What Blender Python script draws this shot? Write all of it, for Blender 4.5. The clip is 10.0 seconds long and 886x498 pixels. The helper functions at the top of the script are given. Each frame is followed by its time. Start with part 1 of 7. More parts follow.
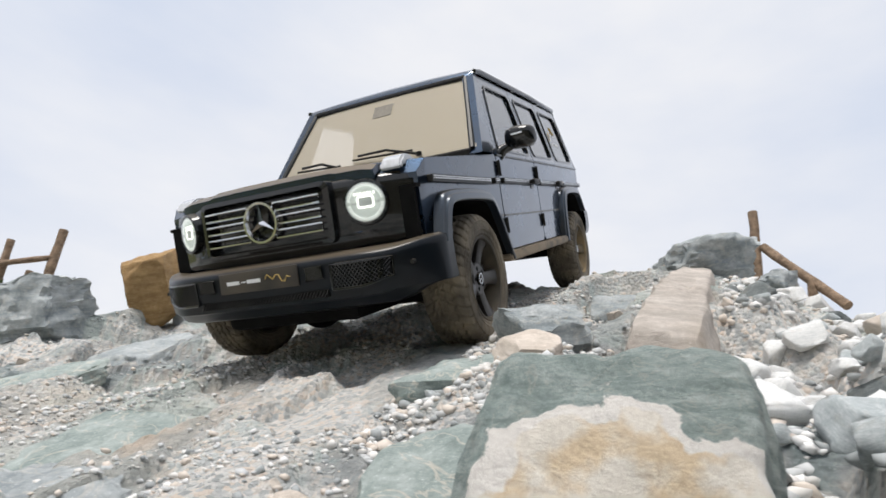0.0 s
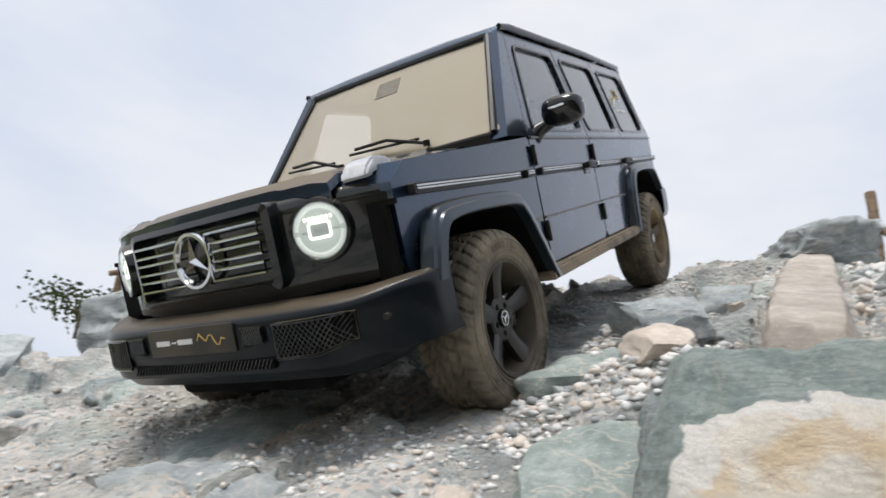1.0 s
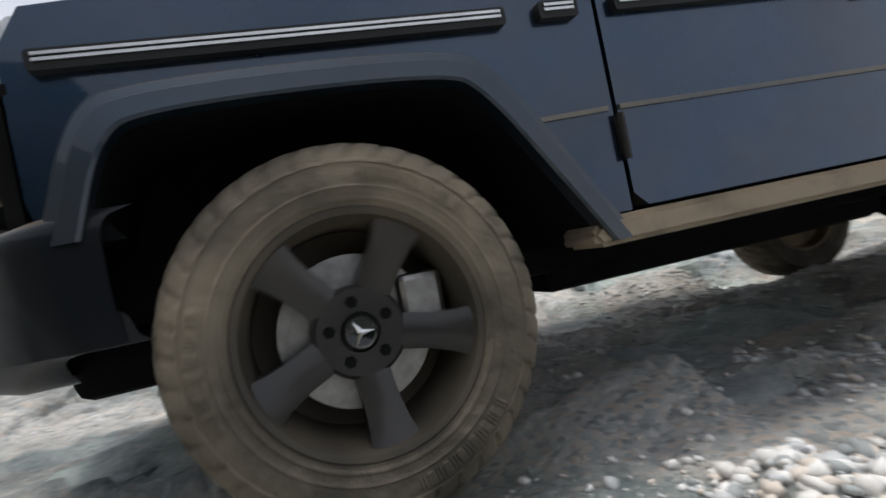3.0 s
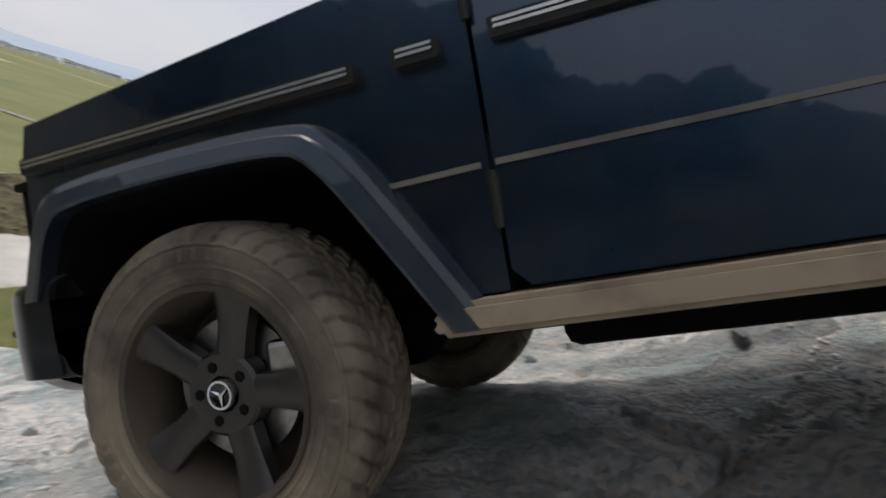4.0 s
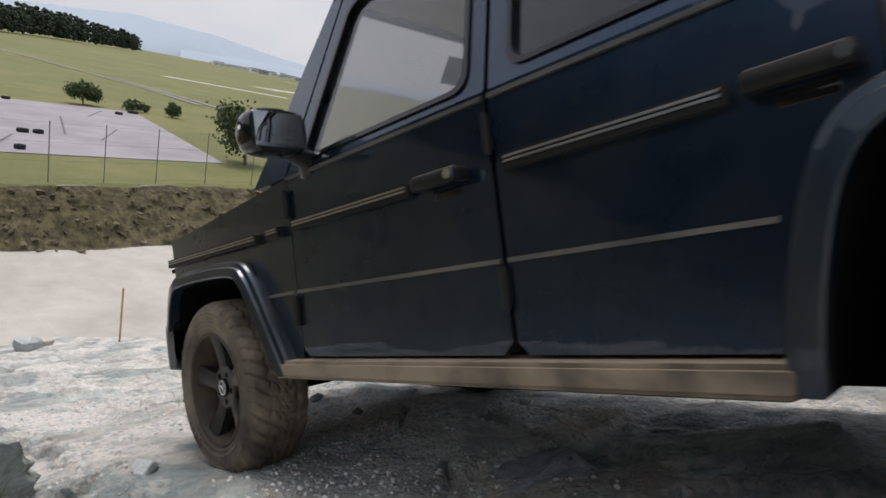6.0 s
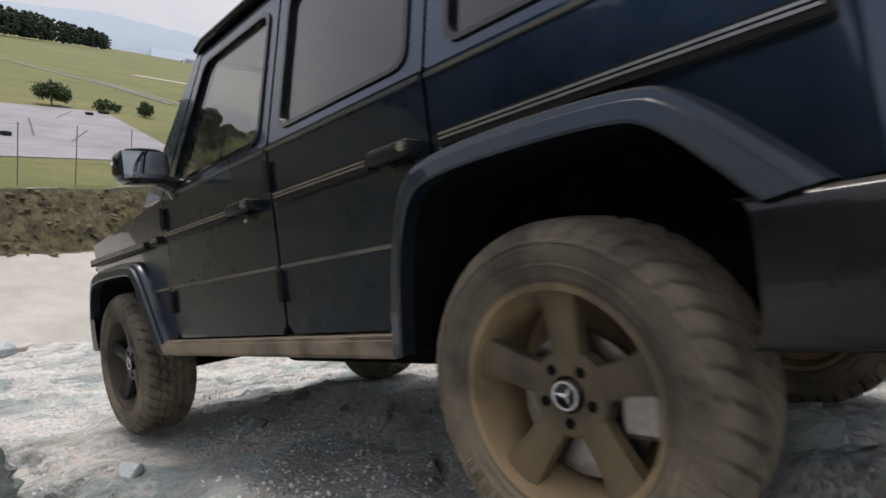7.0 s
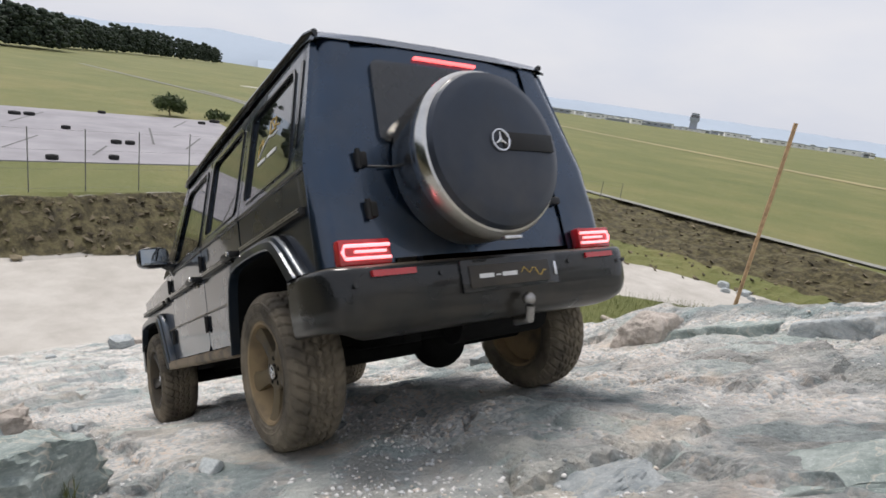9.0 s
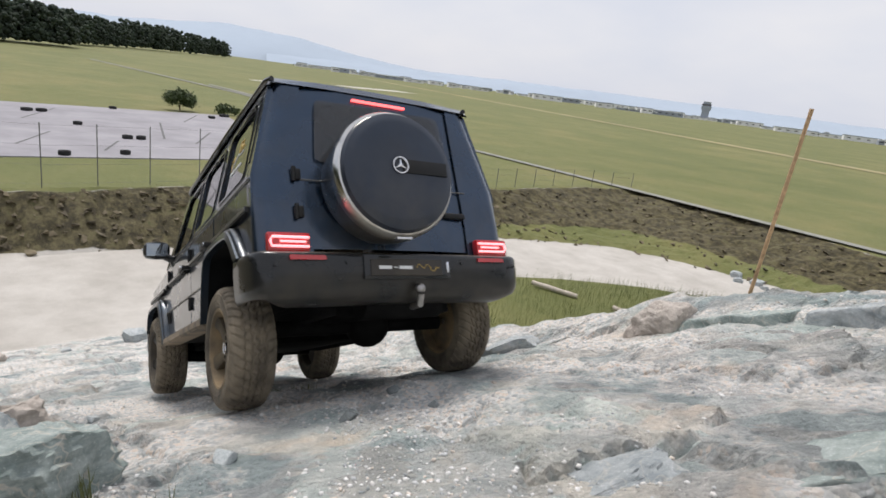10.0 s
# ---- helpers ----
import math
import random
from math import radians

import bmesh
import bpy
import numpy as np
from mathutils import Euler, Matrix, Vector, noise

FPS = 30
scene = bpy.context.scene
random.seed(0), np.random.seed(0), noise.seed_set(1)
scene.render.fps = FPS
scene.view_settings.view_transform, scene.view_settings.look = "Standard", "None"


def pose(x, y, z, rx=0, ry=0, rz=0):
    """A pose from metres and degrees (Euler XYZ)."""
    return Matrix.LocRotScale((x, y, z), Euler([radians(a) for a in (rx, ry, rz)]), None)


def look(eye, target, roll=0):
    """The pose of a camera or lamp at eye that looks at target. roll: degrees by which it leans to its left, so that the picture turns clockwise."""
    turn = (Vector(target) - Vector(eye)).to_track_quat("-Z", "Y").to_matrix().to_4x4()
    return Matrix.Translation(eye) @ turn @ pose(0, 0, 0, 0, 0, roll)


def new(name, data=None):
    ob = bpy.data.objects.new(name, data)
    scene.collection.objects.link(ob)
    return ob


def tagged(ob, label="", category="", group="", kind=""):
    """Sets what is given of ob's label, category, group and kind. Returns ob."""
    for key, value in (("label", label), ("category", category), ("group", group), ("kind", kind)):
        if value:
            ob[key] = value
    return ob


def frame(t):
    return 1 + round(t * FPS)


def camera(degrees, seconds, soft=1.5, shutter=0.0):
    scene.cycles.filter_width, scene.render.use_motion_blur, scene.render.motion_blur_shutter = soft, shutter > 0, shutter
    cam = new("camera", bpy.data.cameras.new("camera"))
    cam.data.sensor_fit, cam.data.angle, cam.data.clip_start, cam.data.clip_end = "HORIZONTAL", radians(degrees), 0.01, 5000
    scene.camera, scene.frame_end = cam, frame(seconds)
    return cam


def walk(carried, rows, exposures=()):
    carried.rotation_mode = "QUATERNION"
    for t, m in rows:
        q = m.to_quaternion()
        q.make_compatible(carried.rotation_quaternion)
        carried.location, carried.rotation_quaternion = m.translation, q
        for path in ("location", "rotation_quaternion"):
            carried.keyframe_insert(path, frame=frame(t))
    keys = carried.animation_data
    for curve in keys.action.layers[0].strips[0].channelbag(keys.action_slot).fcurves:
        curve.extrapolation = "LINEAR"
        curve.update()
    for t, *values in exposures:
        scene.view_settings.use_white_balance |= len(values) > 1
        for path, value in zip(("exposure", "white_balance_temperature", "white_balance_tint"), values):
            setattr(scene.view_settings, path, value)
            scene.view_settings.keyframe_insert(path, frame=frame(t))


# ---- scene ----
# camera and path
CAM_ROWS = [
    (0, 4.607, 2.220, -1.630, 114.29, -5.97, 114.29),
    (0.5, 4.651, 2.141, -1.634, 114.10, -6.19, 116.73),
    (1, 4.712, 2.053, -1.653, 113.14, -6.86, 121.38),
    (1.5, 4.732, 2.014, -1.657, 111.16, -8.26, 129.49),
    (2, 4.869, 1.932, -1.630, 105.66, -12.30, 134.47),
    (2.5, 4.876, 2.001, -1.709, 101.19, -13.40, 145.39),
    (4, 4.725, 1.884, -1.646, 82.72, -16.19, 197.85),
    (4.5, 4.729, 1.901, -1.602, 78.53, -12.92, 212.86),
    (5, 4.577, 1.893, -1.533, 74.78, -10.84, 222.59),
    (6.5, 4.643, 2.056, -1.531, 77.25, -10.38, 223.24),
    (7, 4.643, 2.036, -1.547, 76.74, -9.62, 221.18),
    (7.5, 4.683, 2.008, -1.571, 74.93, -10.05, 223.82),
    (8, 4.617, 1.919, -1.520, 75.42, -9.28, 226.60),
    (8.5, 4.656, 1.902, -1.516, 75.44, -8.38, 228.92),
    (9, 4.662, 1.911, -1.551, 75.64, -7.98, 229.64),
    (9.5, 4.680, 1.901, -1.564, 75.73, -7.44, 230.71),
    (10, 4.680, 1.900, -1.568, 74.78, -7.29, 230.45),
]
CAR_ROWS = [
    (0, 0.000, 0.000, 0.000, 2.98, 28.35, 0.75),
    (0.5, 0.510, 0.013, -0.229, 4.73, 28.60, 0.24),
    (1, 0.982, 0.002, -0.498, 1.66, 31.03, -0.59),
    (1.5, 1.483, -0.052, -0.727, 1.97, 27.24, -1.28),
    (2, 1.991, -0.056, -0.996, 1.46, 27.93, -1.32),
    (2.5, 2.550, -0.095, -1.278, 3.50, 27.34, -0.92),
    (4, 3.956, -0.127, -1.978, -0.81, 25.92, -1.99),
    (4.5, 4.328, -0.139, -2.159, 0.27, 25.90, -1.70),
    (5, 4.594, -0.191, -2.319, 1.18, 26.02, -2.71),
    (6.5, 5.837, -0.111, -2.898, -1.38, 21.93, -3.86),
    (7, 6.280, -0.149, -3.033, -1.59, 21.90, -4.98),
    (7.5, 6.734, -0.204, -3.249, -0.66, 21.93, -4.93),
    (8, 7.181, -0.315, -3.494, 3.79, 24.04, -5.15),
    (8.5, 7.714, -0.388, -3.716, -3.19, 25.50, -4.55),
    (9, 8.209, -0.415, -3.987, -1.40, 26.78, -5.87),
    (9.5, 8.663, -0.449, -4.139, 0.66, 26.40, -6.11),
    (10, 9.184, -0.495, -4.369, 3.61, 27.70, -7.04),
]

cam = camera(71.84, 10.0, soft=1.6, shutter=0.4)
walk(cam, [(r[0], pose(*r[1:])) for r in CAM_ROWS], exposures=[(0, 0.0, 6480, 11), (2.5, -0.05, 6350, 10), (4, -0.33, 6500, 13), (7, -0.27, 6550, 14), (10, -0.15, 6500, 13)])

# daylight: thin overcast, soft sun from high behind the valley side
world = bpy.data.worlds.new("sky")
scene.world = world
world.use_nodes = True
wn, wl = world.node_tree.nodes, world.node_tree.links
bg = wn["Background"]
sky = wn.new("ShaderNodeTexSky")
sky.sky_type = 'NISHITA'
sky.sun_disc = False
sky.sun_elevation, sky.sun_rotation = radians(61), radians(104)
sky.dust_density, sky.air_density = 3.0, 1.0
tc = wn.new("ShaderNodeTexCoord")
cl = wn.new("ShaderNodeTexNoise")
cl.inputs["Scale"].default_value, cl.inputs["Detail"].default_value = 2.2, 5.0
cmap = wn.new("ShaderNodeMapping")
cmap.inputs["Scale"].default_value = (1, 1, 2.6)
wl.new(tc.outputs["Generated"], cmap.inputs["Vector"])
wl.new(cmap.outputs["Vector"], cl.inputs["Vector"])
cr = wn.new("ShaderNodeValToRGB")
cr.color_ramp.elements[0].position, cr.color_ramp.elements[0].color = 0.3, (6.6, 7.2, 8.3, 1)
cr.color_ramp.elements[1].position, cr.color_ramp.elements[1].color = 0.7, (8.6, 8.7, 8.9, 1)
wl.new(cl.outputs["Fac"], cr.inputs["Fac"])
cm = wn.new("ShaderNodeMix")
cm.data_type = 'RGBA'
cm.inputs["Factor"].default_value = 0.9
wl.new(sky.outputs["Color"], cm.inputs["A"])
wl.new(cr.outputs["Color"], cm.inputs["B"])
wl.new(cm.outputs["Result"], bg.inputs["Color"])
bg.inputs["Strength"].default_value = 0.11
sun = new("sun", bpy.data.lights.new("sun", 'SUN'))
sun.data.energy, sun.data.angle, sun.data.color = 3.2, radians(22), (1.0, 0.96, 0.9)
sun.matrix_world = look((0, 0, 60), (-33, 4, 0))


# materials
def material(name, color, rough=0.6, metal=0.0, vary=0.25, scale=6.0, bump=0.0, bscale=40.0, color2=None, coat=0.0, spec=0.5, obj=True, rnd=0.0):
    m = bpy.data.materials.new(name)
    m.use_nodes = True
    n, l = m.node_tree.nodes, m.node_tree.links
    b = n["Principled BSDF"]
    c = n.new("ShaderNodeTexCoord")
    out = c.outputs["Object"] if obj else None
    if not obj:
        g = n.new("ShaderNodeNewGeometry")
        out = g.outputs["Position"]
    t = n.new("ShaderNodeTexNoise")
    t.inputs["Scale"].default_value, t.inputs["Detail"].default_value, t.inputs["Roughness"].default_value = scale, 8, 0.65
    l.new(out, t.inputs["Vector"])
    r = n.new("ShaderNodeValToRGB")
    lo = [max(0, v * (1 - vary)) for v in color]
    hi = list(color2) if color2 else [min(1, v * (1 + vary)) for v in color]
    r.color_ramp.elements[0].position, r.color_ramp.elements[0].color = 0.35, (*lo, 1)
    r.color_ramp.elements[1].position, r.color_ramp.elements[1].color = 0.66, (*hi, 1)
    l.new(t.outputs["Fac"], r.inputs["Fac"])
    last = r.outputs["Color"]
    if rnd:
        oi = n.new("ShaderNodeObjectInfo")
        mr = n.new("ShaderNodeMapRange")
        mr.inputs["To Min"].default_value, mr.inputs["To Max"].default_value = 1 - rnd, 1 + rnd
        l.new(oi.outputs["Random"], mr.inputs["Value"])
        hs = n.new("ShaderNodeHueSaturation")
        l.new(mr.outputs["Result"], hs.inputs["Value"])
        l.new(last, hs.inputs["Color"])
        last = hs.outputs["Color"]
    l.new(last, b.inputs["Base Color"])
    b.inputs["Roughness"].default_value, b.inputs["Metallic"].default_value = rough, metal
    b.inputs["Coat Weight"].default_value = coat
    b.inputs["Coat Roughness"].default_value = 0.03
    b.inputs["Coat IOR"].default_value = 1.5
    b.inputs["Specular IOR Level"].default_value = spec
    if bump:
        t2 = n.new("ShaderNodeTexNoise")
        t2.inputs["Scale"].default_value, t2.inputs["Detail"].default_value = bscale, 8
        l.new(out, t2.inputs["Vector"])
        bp = n.new("ShaderNodeBump")
        bp.inputs["Strength"].default_value, bp.inputs["Distance"].default_value = bump, 0.02
        l.new(t2.outputs["Fac"], bp.inputs["Height"])
        l.new(bp.outputs["Normal"], b.inputs["Normal"])
    return m


def dusty(name, color, rough, metal, coat, dust=(0.26, 0.21, 0.14), amount=0.5, low=0.4, high=0.95, up=0.6, spec=0.5):
    """Paint or plastic with dried mud: more towards the ground and on ledges."""
    m = material(name, color, rough, metal, 0.15, 3.0, 0.0, 40, None, coat, spec)
    n, l = m.node_tree.nodes, m.node_tree.links
    b = n["Principled BSDF"]
    base = b.inputs["Base Color"].links[0].from_socket
    c = n.new("ShaderNodeTexCoord")
    s = n.new("ShaderNodeSeparateXYZ")
    l.new(c.outputs["Object"], s.inputs[0])
    mr = n.new("ShaderNodeMapRange")
    mr.inputs["From Min"].default_value, mr.inputs["From Max"].default_value = low, high
    mr.inputs["To Min"].default_value, mr.inputs["To Max"].default_value = amount, 0.02
    l.new(s.outputs["Z"], mr.inputs["Value"])
    t = n.new("ShaderNodeTexNoise")
    t.inputs["Scale"].default_value, t.inputs["Detail"].default_value = 5, 9
    l.new(c.outputs["Object"], t.inputs["Vector"])
    k = n.new("ShaderNodeMath")
    k.operation = 'MULTIPLY'
    l.new(mr.outputs["Result"], k.inputs[0])
    r = n.new("ShaderNodeMapRange")
    r.inputs["From Min"].default_value, r.inputs["From Max"].default_value = 0.35, 0.65
    r.inputs["To Min"].default_value, r.inputs["To Max"].default_value = 0.35, 1.4
    l.new(t.outputs["Fac"], r.inputs["Value"])
    l.new(r.outputs["Result"], k.inputs[1])
    g = n.new("ShaderNodeNewGeometry")
    vt = n.new("ShaderNodeVectorTransform")
    vt.vector_type, vt.convert_from, vt.convert_to = 'NORMAL', 'WORLD', 'OBJECT'
    l.new(g.outputs["Normal"], vt.inputs[0])
    s2 = n.new("ShaderNodeSeparateXYZ")
    l.new(vt.outputs[0], s2.inputs[0])
    u = n.new("ShaderNodeMapRange")
    u.inputs["From Min"].default_value, u.inputs["From Max"].default_value = 0.6, 1.0
    u.inputs["To Min"].default_value, u.inputs["To Max"].default_value = 0.0, up
    l.new(s2.outputs["Z"], u.inputs["Value"])
    mx = n.new("ShaderNodeMath")
    mx.operation = 'MAXIMUM'
    l.new(k.outputs[0], mx.inputs[0])
    l.new(u.outputs["Result"], mx.inputs[1])
    x = n.new("ShaderNodeMix")
    x.data_type = 'RGBA'
    l.new(mx.outputs[0], x.inputs["Factor"])
    l.new(base, x.inputs["A"])
    x.inputs["B"].default_value = (*dust, 1)
    l.new(x.outputs["Result"], b.inputs["Base Color"])
    rr = n.new("ShaderNodeMapRange")
    rr.inputs["To Min"].default_value, rr.inputs["To Max"].default_value = rough, 0.85
    l.new(mx.outputs[0], rr.inputs["Value"])
    l.new(rr.outputs["Result"], b.inputs["Roughness"])
    if coat:
        cc = n.new("ShaderNodeMapRange")
        cc.inputs["To Min"].default_value, cc.inputs["To Max"].default_value = coat, 0.0
        l.new(mx.outputs[0], cc.inputs["Value"])
        l.new(cc.outputs["Result"], b.inputs["Coat Weight"])
    return m


def glow(name, color, strength):
    m = bpy.data.materials.new(name)
    m.use_nodes = True
    b = m.node_tree.nodes["Principled BSDF"]
    b.inputs["Base Color"].default_value = (*color, 1)
    b.inputs["Emission Color"].default_value = (*color, 1)
    b.inputs["Emission Strength"].default_value = strength
    b.inputs["Roughness"].default_value = 0.3
    return m


def glass(name, color, opacity, rough=0.02):
    """Thin tinted pane: a mix of clear passage and a glossy dark film."""
    m = bpy.data.materials.new(name)
    m.use_nodes = True
    n, l = m.node_tree.nodes, m.node_tree.links
    b = n["Principled BSDF"]
    b.inputs["Base Color"].default_value = (*color, 1)
    b.inputs["Roughness"].default_value = rough
    b.inputs["Specular IOR Level"].default_value = 0.2
    tr = n.new("ShaderNodeBsdfTransparent")
    mx = n.new("ShaderNodeMixShader")
    mx.inputs[0].default_value = opacity
    l.new(tr.outputs[0], mx.inputs[1])
    l.new(b.outputs[0], mx.inputs[2])
    lw = n.new("ShaderNodeLayerWeight")
    lw.inputs["Blend"].default_value = 0.5
    pw = n.new("ShaderNodeMath")
    pw.operation, pw.inputs[1].default_value = 'POWER', 3.5
    l.new(lw.outputs["Facing"], pw.inputs[0])
    fr = n.new("ShaderNodeMapRange")
    fr.inputs["To Min"].default_value, fr.inputs["To Max"].default_value = 0.06, 0.95
    l.new(pw.outputs[0], fr.inputs["Value"])
    gl = n.new("ShaderNodeBsdfGlossy")
    gl.inputs["Roughness"].default_value = 0.015
    top = n.new("ShaderNodeMixShader")
    l.new(fr.outputs[0], top.inputs[0])
    l.new(mx.outputs[0], top.inputs[1])
    l.new(gl.outputs[0], top.inputs[2])
    l.new(top.outputs[0], n["Material Output"].inputs["Surface"])
    return m


PAINT = dusty("dark_blue_paint", (0.0105, 0.034, 0.072), 0.25, 0.85, 1.0, amount=0.08, low=0.45, high=2.4, up=0.10)
PAINT.node_tree.nodes["Principled BSDF"].inputs["Coat IOR"].default_value = 1.48
HOOD = dusty("hood_paint_dusty", (0.012, 0.033, 0.068), 0.25, 0.85, 1.0, dust=(0.20, 0.155, 0.10), amount=0.02, up=0.95)
_n, _l = HOOD.node_tree.nodes, HOOD.node_tree.links
_x = [q for q in _n if q.bl_idname == "ShaderNodeMath" and q.operation == 'MAXIMUM'][0]
_was = _x.inputs[1].links[0].from_socket
_s = _n.new("ShaderNodeSeparateXYZ")
_l.new(_n.new("ShaderNodeTexCoord").outputs["Object"], _s.inputs[0])
_f = _n.new("ShaderNodeMapRange")   # most of the dust lies on the nose
_f.inputs["From Min"].default_value, _f.inputs["From Max"].default_value = 1.35, 1.85
_f.inputs["To Min"].default_value, _f.inputs["To Max"].default_value = 0.08, 1.0
_l.new(_s.outputs["X"], _f.inputs["Value"])
_k = _n.new("ShaderNodeMath")
_k.operation = 'MULTIPLY'
_l.new(_was, _k.inputs[0])
_l.new(_f.outputs["Result"], _k.inputs[1])
_l.new(_k.outputs[0], _x.inputs[1])
PLASTIC = dusty("black_plastic", (0.010, 0.011, 0.012), 0.4, 0.0, 0.0, amount=0.08, low=0.35, high=0.9, up=0.4, spec=0.25)
GLOSSBLACK = dusty("gloss_black", (0.004, 0.006, 0.008), 0.12, 0.0, 0.6, amount=0.02, low=0.4, high=0.9, up=0.35, spec=0.25)
UNDER = material("underbody_black", (0.006, 0.006, 0.006), 0.8, 0, 0.4, 8, spec=0.1)
SILL = dusty("sill_dusty", (0.02, 0.02, 0.02), 0.5, 0, 0, dust=(0.30, 0.24, 0.17), amount=1.0, low=0.6, high=0.9, up=0.9)
CHROME = material("chrome", (0.75, 0.76, 0.78), 0.12, 1.0, 0.05, 5)
STEEL = material("brushed_steel", (0.6, 0.6, 0.6), 0.3, 1.0, 0.1, 20)
RUBBER = dusty("tyre_rubber_dusty", (0.020, 0.018, 0.016), 0.85, 0, 0, dust=(0.21, 0.175, 0.125), amount=0.9, low=-2.0, high=9.0, up=0.0)
RIMM = dusty("rim_dark_grey", (0.035, 0.035, 0.037), 0.35, 0.6, 0.2, dust=(0.17, 0.14, 0.10), amount=0.13, low=-2.0, high=9.0, up=0.0)
BARREL = dusty("rim_barrel_muddy", (0.03, 0.028, 0.025), 0.6, 0.3, 0, dust=(0.15, 0.12, 0.08), amount=0.5, low=-2.0, high=9.0, up=0.0)
_b = RUBBER.node_tree
_t = _b.nodes.new("ShaderNodeTexNoise")
_t.inputs["Scale"].default_value, _t.inputs["Detail"].default_value = 38, 6
_c = _b.nodes.new("ShaderNodeTexCoord")
_b.links.new(_c.outputs["Object"], _t.inputs["Vector"])
_u = _b.nodes.new("ShaderNodeBump")
_u.inputs["Strength"].default_value, _u.inputs["Distance"].default_value = 0.8, 0.012
_b.links.new(_t.outputs["Fac"], _u.inputs["Height"])
_b.links.new(_u.outputs["Normal"], _b.nodes["Principled BSDF"].inputs["Normal"])
DISC = material("brake_steel", (0.35, 0.34, 0.33), 0.35, 1.0, 0.2, 30)
# the tan film colour stands for the windscreen's reflection as well as dust
WINDSCREEN = glass("windscreen_glass", (0.78, 0.68, 0.50), 0.50, 0.35)
SIDEGLASS = glass("side_glass", (0.01, 0.012, 0.012), 0.20)
DARKGLASS = glass("privacy_glass", (0.008, 0.009, 0.009), 0.72)
LAMPGLOW = glow("headlamp_glow", (1.0, 1.0, 0.93), 1.6)
LAMPRING = glow("headlamp_ring", (0.85, 0.90, 0.85), 0.42)
LAMPBODY = glow("lamp_bowl_lit", (0.55, 0.60, 0.56), 0.30)
LAMPCORE = glow("lamp_projector", (0.35, 0.38, 0.36), 0.25)
TAILRED = material("tail_lens_red", (0.45, 0.015, 0.02), 0.15, 0, 0.1, 5, coat=1.0)
TAILGLOW = glow("tail_glow", (1.0, 0.30, 0.32), 2.2)
BRAKEGLOW = glow("brake_glow", (1.0, 0.12, 0.12), 3.0)
WHITEP = material("white_print", (0.75, 0.75, 0.74), 0.5, 0, 0.05)
GOLDP = material("gold_print", (0.55, 0.38, 0.10), 0.5, 0, 0.1)
CREAM = material("cream_interior", (0.55, 0.46, 0.33), 0.8, 0, 0.1, 8)
LEATHER = material("dark_leather", (0.03, 0.028, 0.026), 0.6, 0, 0.2, 12)
WOOD = material("weathered_wood", (0.20, 0.13, 0.08), 0.85, 0, 0.45, 14, 0.6, 60, (0.34, 0.24, 0.16))
CANE = material("tan_cane", (0.46, 0.30, 0.16), 0.7, 0, 0.3, 20, 0.3, 80)
LEAF = material("leaf_green", (0.045, 0.075, 0.02), 0.7, 0, 0.5, 1.5, 0, 40, (0.075, 0.11, 0.03))
WOODLEAF = material("far_wood_green", (0.016, 0.030, 0.018), 0.9, 0, 0.4, 0.12, 0, 40, (0.028, 0.046, 0.024), obj=False)
BARK = material("bark", (0.10, 0.075, 0.05), 0.9, 0, 0.4, 10, 0.6, 40)
GRASSBLADE = material("grass_blades", (0.08, 0.12, 0.03), 0.7, 0, 0.5, 0.7, 0, 40, (0.18, 0.19, 0.07), obj=False)
MEADOW = material("meadow_green", (0.13, 0.18, 0.045), 0.7, 0, 0.5, 0.5, 0, 40, (0.24, 0.26, 0.085), obj=False)
FENCE = material("fence_steel_grey", (0.15, 0.155, 0.145), 0.6, 0.3, 0.3, 10)
LOT = material("pale_asphalt", (0.27, 0.262, 0.28), 0.9, 0, 0.10, 0.25, 0.2, 20, (0.33, 0.32, 0.34), obj=False)
TRACKP = material("grey_track", (0.24, 0.24, 0.21), 0.9, 0, 0.15, 1.0, 0.2, 20, obj=False)
TYREOLD = material("old_tyre_rubber", (0.02, 0.02, 0.02), 0.9, 0, 0.4, 10)
CRACK = material("tar_seam", (0.12, 0.12, 0.12), 0.9, 0, 0.3, 3)
# distance haze is painted into the hills' own colour as a pale blue
HILLHAZE = material("far_hills_haze_colour", (0.37, 0.43, 0.50), 1.0, 0, 0.04, 0.002, obj=False, spec=0.0)
BUILD = material("pale_building", (0.80, 0.80, 0.80), 0.8, 0, 0.1, 0.05, obj=False)
BUILDG = material("grey_building", (0.32, 0.35, 0.40), 0.8, 0, 0.1, 0.05, obj=False)


